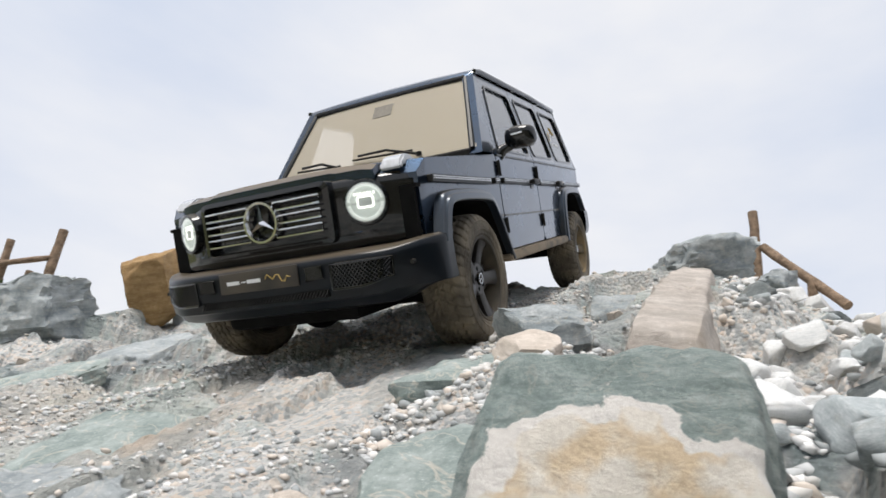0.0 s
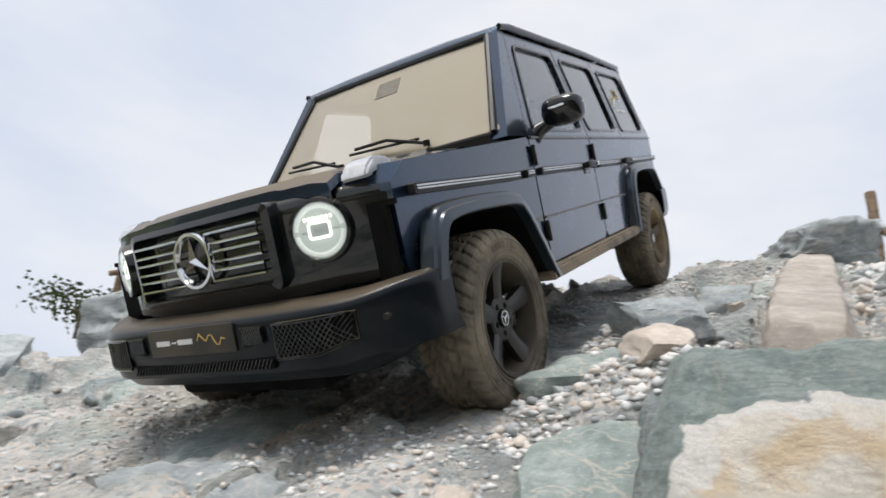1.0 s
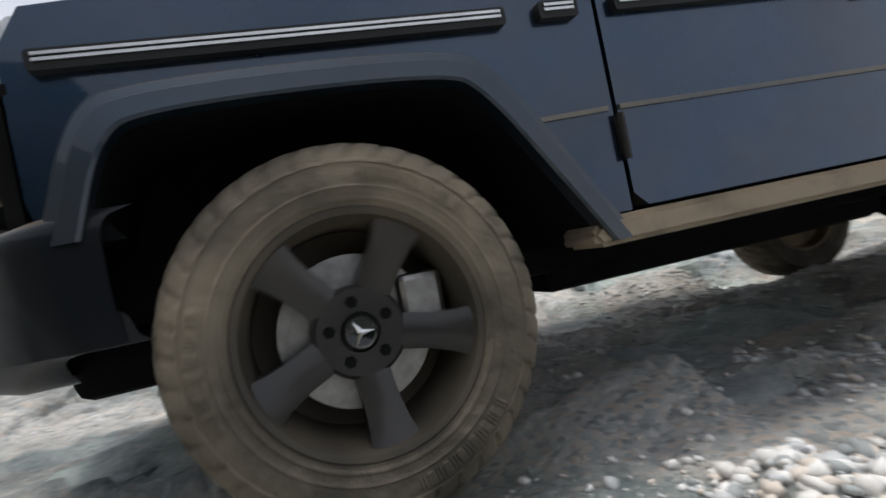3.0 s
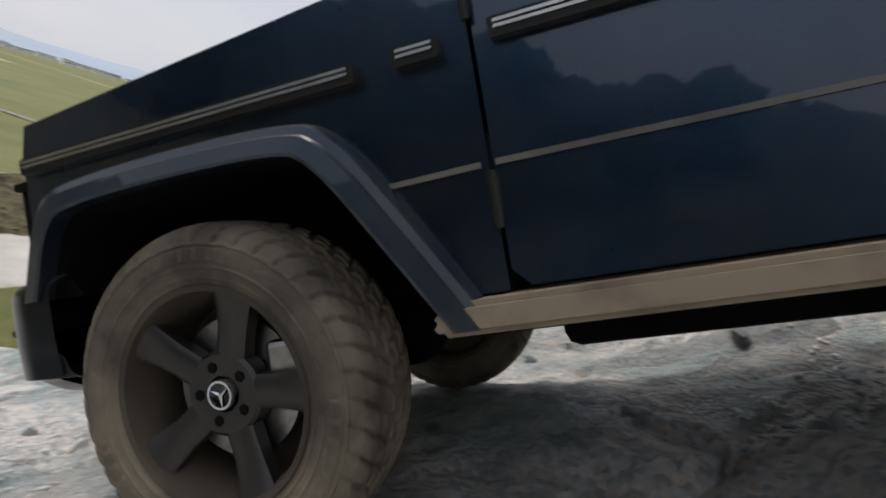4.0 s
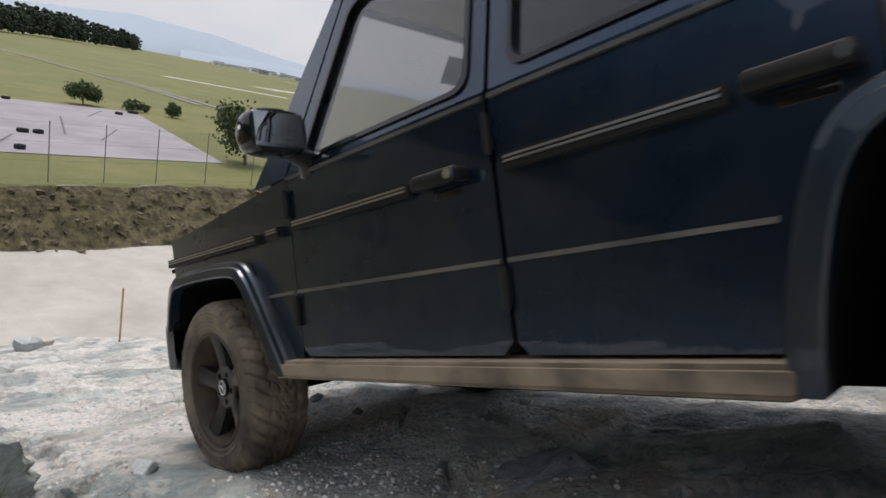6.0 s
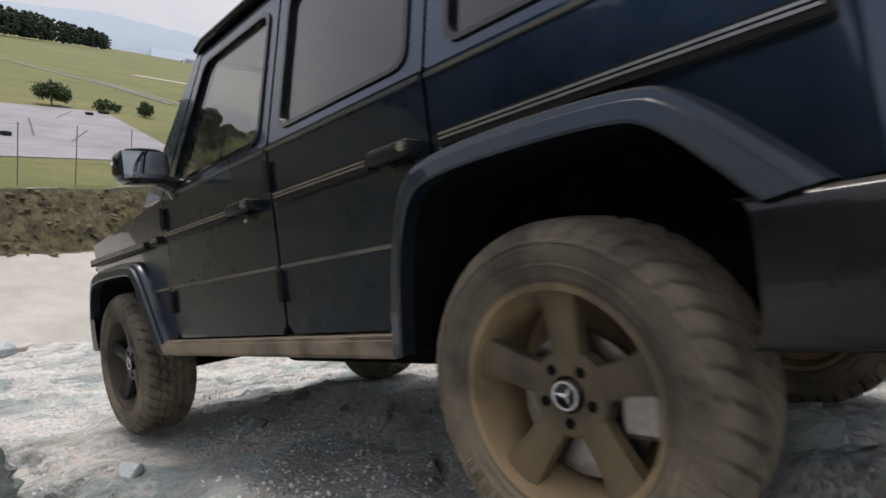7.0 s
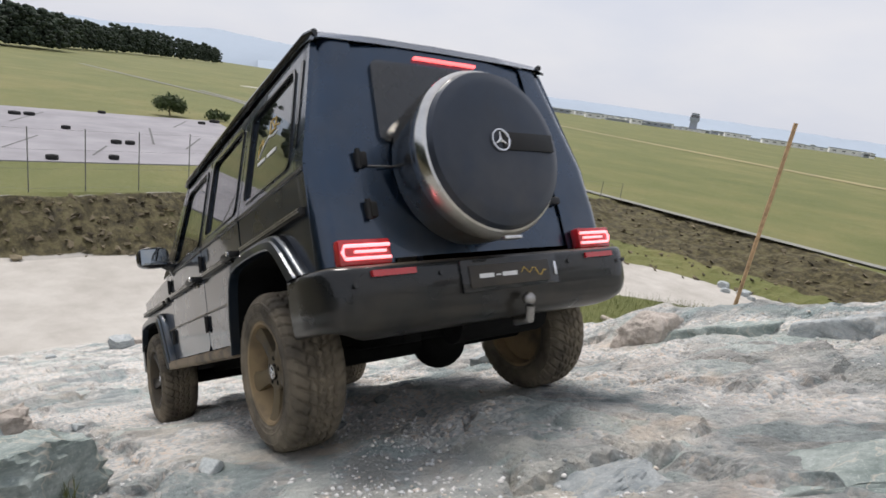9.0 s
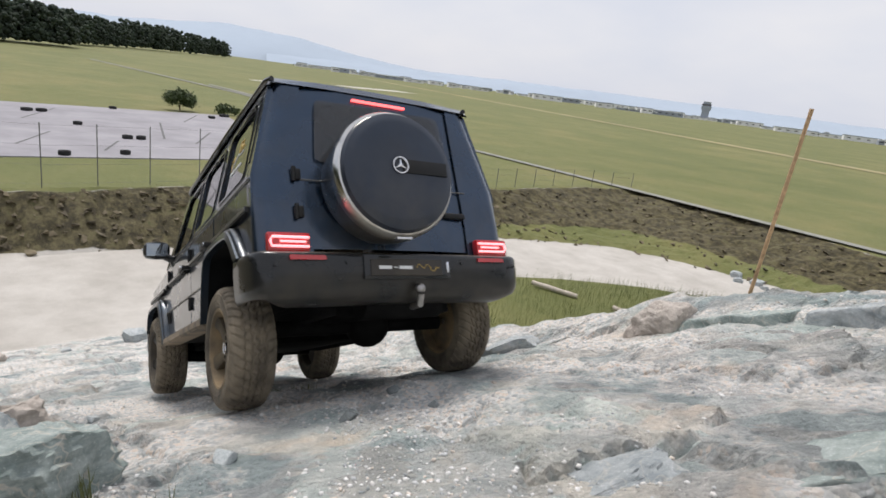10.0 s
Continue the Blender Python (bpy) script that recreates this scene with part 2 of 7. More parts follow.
def rock_material(name, a, b_, c_, warm=(0.30, 0.22, 0.13), warm_amt=0.3, scale=1.0, vein=0.0, obj=True, relief=0.022):
    """Layered schist: two greys mottled, ochre stains, pale veins, chipped relief."""
    m = bpy.data.materials.new(name)
    m.use_nodes = True
    n, l = m.node_tree.nodes, m.node_tree.links
    p = n["Principled BSDF"]
    if obj:
        vec = n.new("ShaderNodeTexCoord").outputs["Object"]
    else:
        vec = n.new("ShaderNodeNewGeometry").outputs["Position"]

    def nz(sc, det=8, ro=0.6, dist=0.0):
        t = n.new("ShaderNodeTexNoise")
        t.inputs["Scale"].default_value, t.inputs["Detail"].default_value = sc * scale, det
        t.inputs["Roughness"].default_value, t.inputs["Distortion"].default_value = ro, dist
        l.new(vec, t.inputs["Vector"])
        return t.outputs["Fac"]

    def ramp(f, p0, p1, c0, c1):
        r = n.new("ShaderNodeValToRGB")
        r.color_ramp.elements[0].position, r.color_ramp.elements[0].color = p0, (*c0, 1)
        r.color_ramp.elements[1].position, r.color_ramp.elements[1].color = p1, (*c1, 1)
        l.new(f, r.inputs["Fac"])
        return r.outputs["Color"]

    def mix(f, x, y):
        k = n.new("ShaderNodeMix")
        k.data_type = 'RGBA'
        l.new(f, k.inputs["Factor"])
        l.new(x, k.inputs["A"])
        l.new(y, k.inputs["B"])
        return k.outputs["Result"]

    base = ramp(nz(2.2, 10, 0.7, 0.6), 0.36, 0.62, a, b_)
    fine = ramp(nz(19, 8, 0.75), 0.3, 0.7, tuple(v * 0.55 for v in a), c_)
    half = n.new("ShaderNodeValue")
    half.outputs[0].default_value = 0.42
    col = mix(half.outputs[0], base, fine)
    mp = n.new("ShaderNodeMapping")
    mp.inputs["Rotation"].default_value = (0.5, 0.35, 0.3)
    mp.inputs["Scale"].default_value = (1.0, 1.6, 7.0)
    l.new(vec, mp.inputs["Vector"])
    keepv, vec = vec, mp.outputs["Vector"]
    streak = ramp(nz(2.4, 9, 0.7, 0.5), 0.42, 0.60, (0.0, 0.0, 0.0), (0.6, 0.6, 0.6))
    vec = keepv
    dk = n.new("ShaderNodeRGB")
    dk.outputs[0].default_value = (a[0] * 0.75, a[1] * 0.78, a[2] * 0.78, 1)
    col = mix(streak, col, dk.outputs[0])
    speck = ramp(nz(75, 4, 0.8), 0.60, 0.68, (0, 0, 0), (0.55, 0.55, 0.55))
    lt = n.new("ShaderNodeRGB")
    lt.outputs[0].default_value = (min(1, c_[0] * 1.2), min(1, c_[1] * 1.2), min(1, c_[2] * 1.18), 1)
    col = mix(speck, col, lt.outputs[0])
    w = ramp(nz(1.3, 6, 0.6, 0.8), 0.56, 0.70, (0, 0, 0), (warm_amt * 2,) * 3)
    wc = n.new("ShaderNodeRGB")
    wc.outputs[0].default_value = (*warm, 1)
    col = mix(w, col, wc.outputs[0])
    if vein:
        v = ramp(nz(2.6, 4, 0.5, 2.2), 0.485, 0.5, (0, 0, 0), (1, 1, 1))
        v2 = ramp(nz(2.6, 4, 0.5, 2.2), 0.5, 0.515, (vein,) * 3, (0, 0, 0))
        mm = n.new("ShaderNodeMath")
        mm.operation = 'MULTIPLY'
        l.new(v, mm.inputs[0])
        l.new(v2, mm.inputs[1])
        wh = n.new("ShaderNodeRGB")
        wh.outputs[0].default_value = (0.62, 0.58, 0.5, 1)
        col = mix(mm.outputs[0], col, wh.outputs[0])
    l.new(col, p.inputs["Base Color"])
    p.inputs["Roughness"].default_value = 0.82
    p.inputs["Specular IOR Level"].default_value = 0.3
    bp = n.new("ShaderNodeBump")
    bp.inputs["Strength"].default_value, bp.inputs["Distance"].default_value = 1.0, relief
    l.new(nz(11, 14, 0.78), bp.inputs["Height"])
    l.new(bp.outputs["Normal"], p.inputs["Normal"])
    return m


ROCKGREEN = rock_material("green_schist", (0.22, 0.28, 0.26), (0.56, 0.62, 0.59), (0.70, 0.75, 0.73), vein=0.8, warm_amt=0.1)
ROCKGREY = rock_material("grey_schist", (0.26, 0.30, 0.32), (0.60, 0.63, 0.63), (0.74, 0.76, 0.75), vein=0.4, warm_amt=0.15)
ROCKTAN = rock_material("tan_stone", (0.46, 0.40, 0.35), (0.70, 0.64, 0.58), (0.70, 0.64, 0.58), warm_amt=0.2)
ROCKORANGE = rock_material("ochre_stone", (0.30, 0.17, 0.07), (0.52, 0.33, 0.14), (0.62, 0.46, 0.25), warm=(0.42, 0.24, 0.08), warm_amt=0.4)
STONEWHITE = rock_material("white_stone", (0.72, 0.72, 0.71), (0.87, 0.86, 0.84), (0.90, 0.89, 0.87), warm_amt=0.12, scale=2, relief=0.0035)
STONETAN = rock_material("cream_stone", (0.50, 0.42, 0.35), (0.72, 0.64, 0.56), (0.78, 0.72, 0.65), warm_amt=0.2, scale=2, relief=0.0035)
ROCKSTAIN = rock_material("green_schist_ochre_face", (0.22, 0.29, 0.27), (0.50, 0.57, 0.54), (0.64, 0.69, 0.66), vein=0.3, warm_amt=0.05, scale=2.5)
STONEGREY = rock_material("grey_stone", (0.36, 0.40, 0.41), (0.60, 0.63, 0.63), (0.66, 0.68, 0.67), warm_amt=0.1, scale=2, relief=0.0035)
STONEDARK = rock_material("dark_stone", (0.14, 0.16, 0.16), (0.26, 0.28, 0.28), (0.34, 0.36, 0.36), warm_amt=0.1, scale=2, relief=0.0035)


def add_stain(m, centre, radius):
    """An ochre weathered patch with a pale crust round it."""
    n, l = m.node_tree.nodes, m.node_tree.links
    p = n["Principled BSDF"]
    base = p.inputs["Base Color"].links[0].from_socket
    co = n.new("ShaderNodeTexCoord")
    ds = n.new("ShaderNodeVectorMath")
    ds.operation = 'DISTANCE'
    ds.inputs[1].default_value = centre
    l.new(co.outputs["Object"], ds.inputs[0])
    t = n.new("ShaderNodeTexNoise")
    t.inputs["Scale"].default_value, t.inputs["Detail"].default_value = 9, 9
    l.new(co.outputs["Object"], t.inputs["Vector"])
    k = n.new("ShaderNodeMath")
    k.operation = 'MULTIPLY_ADD'
    l.new(t.outputs["Fac"], k.inputs[0])
    k.inputs[1].default_value = -0.26
    l.new(ds.outputs["Value"], k.inputs[2])
    r = n.new("ShaderNodeValToRGB")
    e = r.color_ramp.elements
    e[0].position, e[0].color = radius - 0.13 - 0.035, (1, 1, 1, 1)
    e[1].position, e[1].color = radius - 0.13 - 0.02, (0.5, 0.5, 0.5, 1)
    x = e.new(radius - 0.13 + 0.01)
    x.color = (0.5, 0.5, 0.5, 1)
    x = e.new(radius - 0.13 + 0.02)
    x.color = (0, 0, 0, 1)
    l.new(k.outputs[0], r.inputs["Fac"])
    t2 = n.new("ShaderNodeValToRGB")
    t2.color_ramp.elements[0].position, t2.color_ramp.elements[0].color = 0.43, (0.80, 0.64, 0.44, 1)
    t2.color_ramp.elements[1].position, t2.color_ramp.elements[1].color = 0.56, (0.90, 0.84, 0.74, 1)
    l.new(t.outputs["Fac"], t2.inputs["Fac"])
    prev = base
    for lo, hi, colour in ((0.25, 0.5, (0.90, 0.86, 0.80, 1)), (0.6, 0.95, None)):
        mr = n.new("ShaderNodeMapRange")
        mr.inputs["From Min"].default_value, mr.inputs["From Max"].default_value = lo, hi
        l.new(r.outputs["Color"], mr.inputs["Value"])
        mx = n.new("ShaderNodeMix")
        mx.data_type = 'RGBA'
        l.new(mr.outputs["Result"], mx.inputs["Factor"])
        l.new(prev, mx.inputs["A"])
        if colour:
            mx.inputs["B"].default_value = colour
        else:
            l.new(t2.outputs["Color"], mx.inputs["B"])
        prev = mx.outputs["Result"]
    l.new(prev, p.inputs["Base Color"])


add_stain(ROCKSTAIN, (0.30, 0.05, 0.03), 0.245)


# ground: one sheet from the rocky ramp down to the road, bank and airfield
EYE = (4.65, 1.95)
Z_ROAD, Z_FIELD = -11.6, -9.3
PROFILE_X = [-60, -16, -7, -3.6, -2.3, -1.25, -0.3, 0.7, 1.6, 2.5, 3.4, 4.3, 5.2, 6.1, 7.0, 7.9, 8.7, 9.5, 10.4, 13, 26.6, 30, 60]
LANE_LEFT = [-9.4, -1.5, 1.35, 1.38, 1.14, 0.74, 0.316, -0.26, -0.745, -1.267, -1.672, -2.173, -2.576, -2.965, -3.34, -3.68, -4.097, -4.582, -4.94, -6.0, -11.5, -11.6, -11.6]
LANE_RIGHT = [-9.4, -1.5, 1.35, 1.34, 1.08, 0.655, 0.232, -0.335, -0.874, -1.308, -1.752, -2.23, -2.594, -2.988, -3.35, -3.748, -4.195, -4.614, -5.08, -6.1, -11.5, -11.6, -11.6]
RIM_AZ = [-180, -90, -77, -57.5, -45.6, -17.8, -6, 40, 120, 180]
RIM_D = [60, 50, 52, 62.8, 49.5, 38.3, 36, 45, 70, 60]
BASE_D = [50, 40, 44, 46, 42, 33.4, 32.7, 40, 60, 50]


def smooth(a, b, v):
    q = np.clip((v - a) / (b - a), 0, 1)
    return q * q * (3 - 2 * q)


_rng = np.random.default_rng(4)
_lat = _rng.random((256, 256))


def vnoise(x, y):
    xi, yi = np.floor(x).astype(int), np.floor(y).astype(int)
    fx, fy = x - xi, y - yi
    fx, fy = fx * fx * (3 - 2 * fx), fy * fy * (3 - 2 * fy)
    g = lambda i, j: _lat[i % 256, j % 256]
    return (g(xi, yi) * (1 - fx) + g(xi + 1, yi) * fx) * (1 - fy) + (g(xi, yi + 1) * (1 - fx) + g(xi + 1, yi + 1) * fx) * fy


def fbm(x, y, o=5, k=0.5):
    s, a, tot = 0, 1.0, 0
    for i in range(o):
        s, tot = s + a * vnoise(x * 2 ** i + 17 * i, y * 2 ** i + 31 * i), tot + a
        a *= k
    return s / tot


def slabs(x, y, cell, seed, tilt, step, soft=0.075, tone=False):
    """Broken plates: each cell is a tilted flat piece at its own height, its edges worn round."""
    x = x + 0.3 * cell * (fbm(x * 1.3 / cell, y * 1.3 / cell + seed, 4) - 0.5) * 2
    y = y + 0.3 * cell * (fbm(x * 1.3 / cell + 9, y * 1.3 / cell, 4) - 0.5) * 2
    gx, gy = np.floor(x / cell).astype(int), np.floor(y / (cell * 0.75)).astype(int)
    ds, hs = [], []
    for i in (-1, 0, 1):
        for j in (-1, 0, 1):
            cx, cy = gx + i, gy + j
            r = lambda o: _lat[(cx * 7 + seed + o * 13) % 256, (cy * 11 + o * 29) % 256]
            px, py = (cx + 0.15 + 0.7 * r(1)) * cell, (cy + 0.15 + 0.7 * r(2)) * cell * 0.75
            ds.append(np.hypot(x - px, (y - py) * 1.25) / cell)
            hs.append((r(3) - 0.5) * step + (x - px) * (r(4) - 0.5) * tilt + (y - py) * (r(5) - 0.5) * tilt)
    ds, hs = np.array(ds), np.array(hs)
    w = np.exp(-(ds - ds.min(0)) / (soft * 0.32))
    if tone:
        two = np.sort(ds, 0)[:2]
        own = np.array([_lat[(np.floor((gx + i) * 5 + seed)).astype(int) % 256, ((gy + j) * 17) % 256] for i in (-1, 0, 1) for j in (-1, 0, 1)])
        return (w * own).sum(0) / w.sum(0), two[1] - two[0]
    return (w * hs).sum(0) / w.sum(0)


def ground_z(x, y, rough=True):
    x, y = np.asarray(x, float), np.asarray(y, float)
    hl, hr = np.interp(x, PROFILE_X, LANE_LEFT), np.interp(x, PROFILE_X, LANE_RIGHT)
    mid = -0.055 * np.clip(x - 4, 0, 8)
    hill = (hl + hr) / 2 + np.clip((y - mid) / 1.64, -0.8, 0.8) * (hl - hr)
    hill = hill + 0.2 * np.exp(-((y + 3.9) / 0.5) ** 2) * (x > 0) * (x < 14)
    hill = hill - 0.5 * smooth(1.95, 3.1, y) * smooth(1.9, -0.6, x) - 0.25 * np.clip(y - 3.1, 0, 2) * smooth(4.5, 1.0, x)
    hill = hill - np.maximum(0, y - 4.6) * 0.62 - np.maximum(0, -4.3 - y) * 0.7
    az, d = np.degrees(np.arctan2(y - EYE[1], x - EYE[0])), np.hypot(x - EYE[0], y - EYE[1])
    rim, foot = np.interp(az, RIM_AZ, RIM_D), np.interp(az, RIM_AZ, BASE_D)
    far = Z_ROAD + (Z_FIELD - Z_ROAD) * np.clip((d - foot) / (rim - foot), 0, 1)
    z = np.where(hill > far, hill, far)
    if rough:
        near = smooth(0.0, 0.8, hill - far)
        if np.max(near) > 0:
            lane = np.maximum(np.exp(-((y - 0.82 - mid) / 0.3) ** 2), np.exp(-((y + 0.88 - mid) / 0.3) ** 2)) * (x > -2) * (x < 12)
            calm = 1 - 0.9 * lane
            up = 1 - 0.72 * smooth(4.2, 5.4, x)
            z = z + near * calm * up * (slabs(x, y, 1.15, 3, 0.40, 0.24) + slabs(x, y, 0.42, 40, 0.36, 0.10))
            z = z + near * ((fbm(x * 2.1, y * 2.1, 6, 0.55) - 0.5) * 0.20 * calm + (fbm(x * 9, y * 9, 4, 0.6) - 0.5) * 0.045)
            for cell, seed, deep in ((1.15, 3, 0.05), (0.42, 40, 0.022)):
                gap = slabs(x, y, cell, seed, 0, 0, tone=True)[1]
                z = z - near * calm * deep * np.exp(-(gap * cell / 0.035) ** 2)
        bank = smooth(0, 0.4, d - foot) * smooth(0, 0.4, rim - d)
        z = z + bank * (fbm(x * 0.9, y * 0.9, 4) - 0.5) * 0.7
        flat = (1 - near) * (1 - bank)
        z = z + flat * (fbm(x * 0.2, y * 0.2, 3) - 0.5) * 0.12
    return z


def axis(fine0, fine1, step, reach0, reach1, grow):
    a = list(np.arange(fine0, fine1, step))
    s = step
    while a[-1] < reach1:
        s = min(s * grow, 0.7) if a[-1] < 70 else s * 1.25
        a.append(a[-1] + s)
    b, s = [fine0], step
    while b[-1] > reach0:
        s = min(s * grow, 0.7) if b[-1] > -75 else s * 1.25
        b.append(b[-1] - s)
    return np.array(b[:0:-1] + a)


def build_ground():
    xs = axis(-1.0, 8.5, 0.035, -4000, 4500, 1.025)
    ys = axis(-2.6, 3.4, 0.035, -4500, 4500, 1.03)
    gx, gy = np.meshgrid(xs, ys, indexing="ij")
    gz = ground_z(gx, gy)
    nx, ny = gx.shape
    me = bpy.data.meshes.new("ground")
    idx = np.arange(nx * ny).reshape(nx, ny)
    quads = np.stack([idx[:-1, :-1], idx[1:, :-1], idx[1:, 1:], idx[:-1, 1:]], -1).reshape(-1, 4)
    me.vertices.add(nx * ny)
    me.vertices.foreach_set("co", np.stack([gx, gy, gz], -1).astype(np.float32).ravel())
    me.loops.add(quads.size)
    me.loops.foreach_set("vertex_index", quads.astype(np.int32).ravel())
    me.polygons.add(len(quads))
    me.polygons.foreach_set("loop_start", np.arange(0, quads.size, 4, dtype=np.int32))
    me.update()
    me.polygons.foreach_set("use_smooth", np.zeros(len(quads), dtype=bool))
    az, d = np.degrees(np.arctan2(gy - EYE[1], gx - EYE[0])), np.hypot(gx - EYE[0], gy - EYE[1])
    rim, foot = np.interp(az, RIM_AZ, RIM_D), np.interp(az, RIM_AZ, BASE_D)
    hill = gz > Z_ROAD + 0.3
    field = smooth(-0.6, 0.6, d - rim)
    bank = smooth(-0.5, 0.4, d - foot) * (1 - field)
    # meadow strip between road and bank, and the grass island in the road bend
    strip = bank * smooth(-40, -50, az) * smooth(0.35, 0.15, (d - foot) / np.maximum(rim - foot, 0.1))
    isl_far = np.interp(az, [-75, -68, -60, -48, -40, -34, -30], [0, 37.8, 36.5, 33.3, 31, 28, 0])
    isl_near = np.interp(az, [-75, -68, -60, -48, -40, -34, -30], [60, 36, 28, 20, 20, 24, 60])
    island = smooth(-0.4, 0.4, isl_far - d) * smooth(-0.4, 0.4, d - isl_near)
    big, small = slabs(gx, gy, 1.15, 3, 0, 0, tone=True)[0], slabs(gx, gy, 0.42, 40, 0, 0, tone=True)[0]
    # unseen valley side also gets bank brown, added to darken the doors' reflections
    for nm, val in (("tone", 0.6 * big + 0.4 * small), ("hue", (big * 7.3 + small * 2.1) % 1.0), ("field", np.maximum(np.maximum(field, strip), island) * (1 - smooth(5.2, 6.5, gy) * smooth(5, 9, np.abs(az)) * (gy < 110))), ("bank", np.maximum(bank, smooth(5.2, 6.5, gy) * smooth(5, 9, np.abs(az)) * (gy < 110))), ("slope", smooth(0.05, 0.5, gz - Z_ROAD) * (d < foot))):
        at = me.attributes.new(nm, 'FLOAT', 'POINT')
        at.data.foreach_set("value", val.astype(np.float32).ravel())
    return me


def ground_material():
    m = rock_material("ground_surface", (0.29, 0.30, 0.302), (0.68, 0.665, 0.635), (0.74, 0.725, 0.69), warm=(0.64, 0.52, 0.41), warm_amt=0.25, obj=False, relief=0.032)
    n, l = m.node_tree.nodes, m.node_tree.links
    p = n["Principled BSDF"]
    rock = p.inputs["Base Color"].links[0].from_socket
    pos = n.new("ShaderNodeNewGeometry").outputs["Position"]

    def nz(sc, det=8, ro=0.6):
        t = n.new("ShaderNodeTexNoise")
        t.inputs["Scale"].default_value, t.inputs["Detail"].default_value, t.inputs["Roughness"].default_value = sc, det, ro
        l.new(pos, t.inputs["Vector"])
        return t.outputs["Fac"]

    def ramp(f, *stops):
        r = n.new("ShaderNodeValToRGB")
        while len(r.color_ramp.elements) < len(stops):
            r.color_ramp.elements.new(0.5)
        for e, (q, c) in zip(r.color_ramp.elements, stops):
            e.position, e.color = q, (*c, 1)
        l.new(f, r.inputs["Fac"])
        return r.outputs["Color"]

    def attr(nm, edge=0.25, sc=1.5):
        a = n.new("ShaderNodeAttribute")
        a.attribute_name = nm
        k = n.new("ShaderNodeMath")
        k.operation = 'MULTIPLY_ADD'
        l.new(nz(sc), k.inputs[0])
        k.inputs[1].default_value = edge * 2
        l.new(a.outputs["Fac"], k.inputs[2])
        mr = n.new("ShaderNodeMapRange")
        mr.inputs["From Min"].default_value, mr.inputs["From Max"].default_value = 0.45 + edge, 0.55 + edge
        l.new(k.outputs[0], mr.inputs["Value"])
        return mr.outputs["Result"]

    def mix(f, x, y):
        k = n.new("ShaderNodeMix")
        k.data_type = 'RGBA'
        l.new(f, k.inputs["Factor"])
        l.new(x, k.inputs["A"])
        l.new(y, k.inputs["B"])
        return k.outputs["Result"]

    road = ramp(nz(0.35, 10, 0.7), (0.35, (0.41, 0.385, 0.345)), (0.65, (0.55, 0.525, 0.48)))
    brown = ramp(nz(1.6, 10, 0.75), (0.32, (0.022, 0.018, 0.010)), (0.47, (0.058, 0.049, 0.023)), (0.58, (0.130, 0.112, 0.055)), (0.68, (0.07, 0.080, 0.030)))
    grass = ramp(nz(0.05, 12, 0.75), (0.30, (0.085, 0.105, 0.030)), (0.48, (0.14, 0.15, 0.047)), (0.60, (0.21, 0.19, 0.072)), (0.75, (0.28, 0.235, 0.10)))
    fine = ramp(nz(3.0, 8, 0.8), (0.3, (0.065, 0.085, 0.024)), (0.7, (0.21, 0.215, 0.08)))
    q = n.new("ShaderNodeValue")
    q.outputs[0].default_value = 0.4
    grass = mix(q.outputs[0], grass, fine)
    # gravel between the slabs: pebbles of many tones, with relief
    vo = n.new("ShaderNodeTexVoronoi")
    vo.inputs["Scale"].default_value = 42
    l.new(pos, vo.inputs["Vector"])
    sx = n.new("ShaderNodeSeparateXYZ")
    l.new(vo.outputs["Color"], sx.inputs[0])
    peb = ramp(sx.outputs[0], (0.0, (0.36, 0.38, 0.38)), (0.3, (0.58, 0.59, 0.58)), (0.6, (0.75, 0.73, 0.69)), (0.85, (0.74, 0.63, 0.53)), (1.0, (0.82, 0.80, 0.77)))
    gm = ramp(nz(0.85, 8, 0.7), (0.47, (0, 0, 0)), (0.56, (0.85, 0.85, 0.85)))
    green = ramp(nz(0.55, 6, 0.6), (0.45, (0, 0, 0)), (0.68, (0.35, 0.35, 0.35)))
    gc = n.new("ShaderNodeRGB")
    gc.outputs[0].default_value = (0.38, 0.46, 0.44, 1)
    rock = mix(green, rock, gc.outputs[0])
    # each plate has a tone of its own
    for nm, stops, amount in (("tone", ((0.2, (0.68, 0.72, 0.74)), (0.5, (1.0, 1.0, 1.0)), (0.8, (1.18, 1.16, 1.12))), 1.0), ("hue", ((0.25, (0.84, 1.0, 0.99)), (0.5, (1.0, 1.0, 1.0)), (0.75, (1.08, 0.99, 0.90))), 0.5)):
        at = n.new("ShaderNodeAttribute")
        at.attribute_name = nm
        k = n.new("ShaderNodeMix")
        k.data_type, k.blend_type = 'RGBA', 'MULTIPLY'
        k.inputs["Factor"].default_value = amount
        l.new(rock, k.inputs["A"])
        l.new(ramp(at.outputs["Fac"], *stops), k.inputs["B"])
        rock = k.outputs["Result"]
    rock = mix(gm, rock, peb)
    old = p.inputs["Normal"].links[0].from_node
    bp2 = n.new("ShaderNodeBump")
    bp2.inputs["Strength"].default_value, bp2.inputs["Distance"].default_value, bp2.invert = 0.8, 0.012, True
    l.new(vo.outputs["Distance"], bp2.inputs["Height"])
    l.new(old.outputs["Normal"], bp2.inputs["Normal"])
    l.new(bp2.outputs["Normal"], p.inputs["Normal"])
    c = mix(attr("slope", 0.2, 2.0), road, rock)
    c = mix(attr("bank", 0.2, 1.0), c, brown)
    c = mix(attr("field", 0.2, 0.8), c, grass)
    l.new(c, p.inputs["Base Color"])
    return m


ground = new("ground", build_ground())
ground.data.materials.append(ground_material())
tagged(ground, "rocky grey ramp running down to a pale gravel road and airfield grass", "ground", kind="structure")


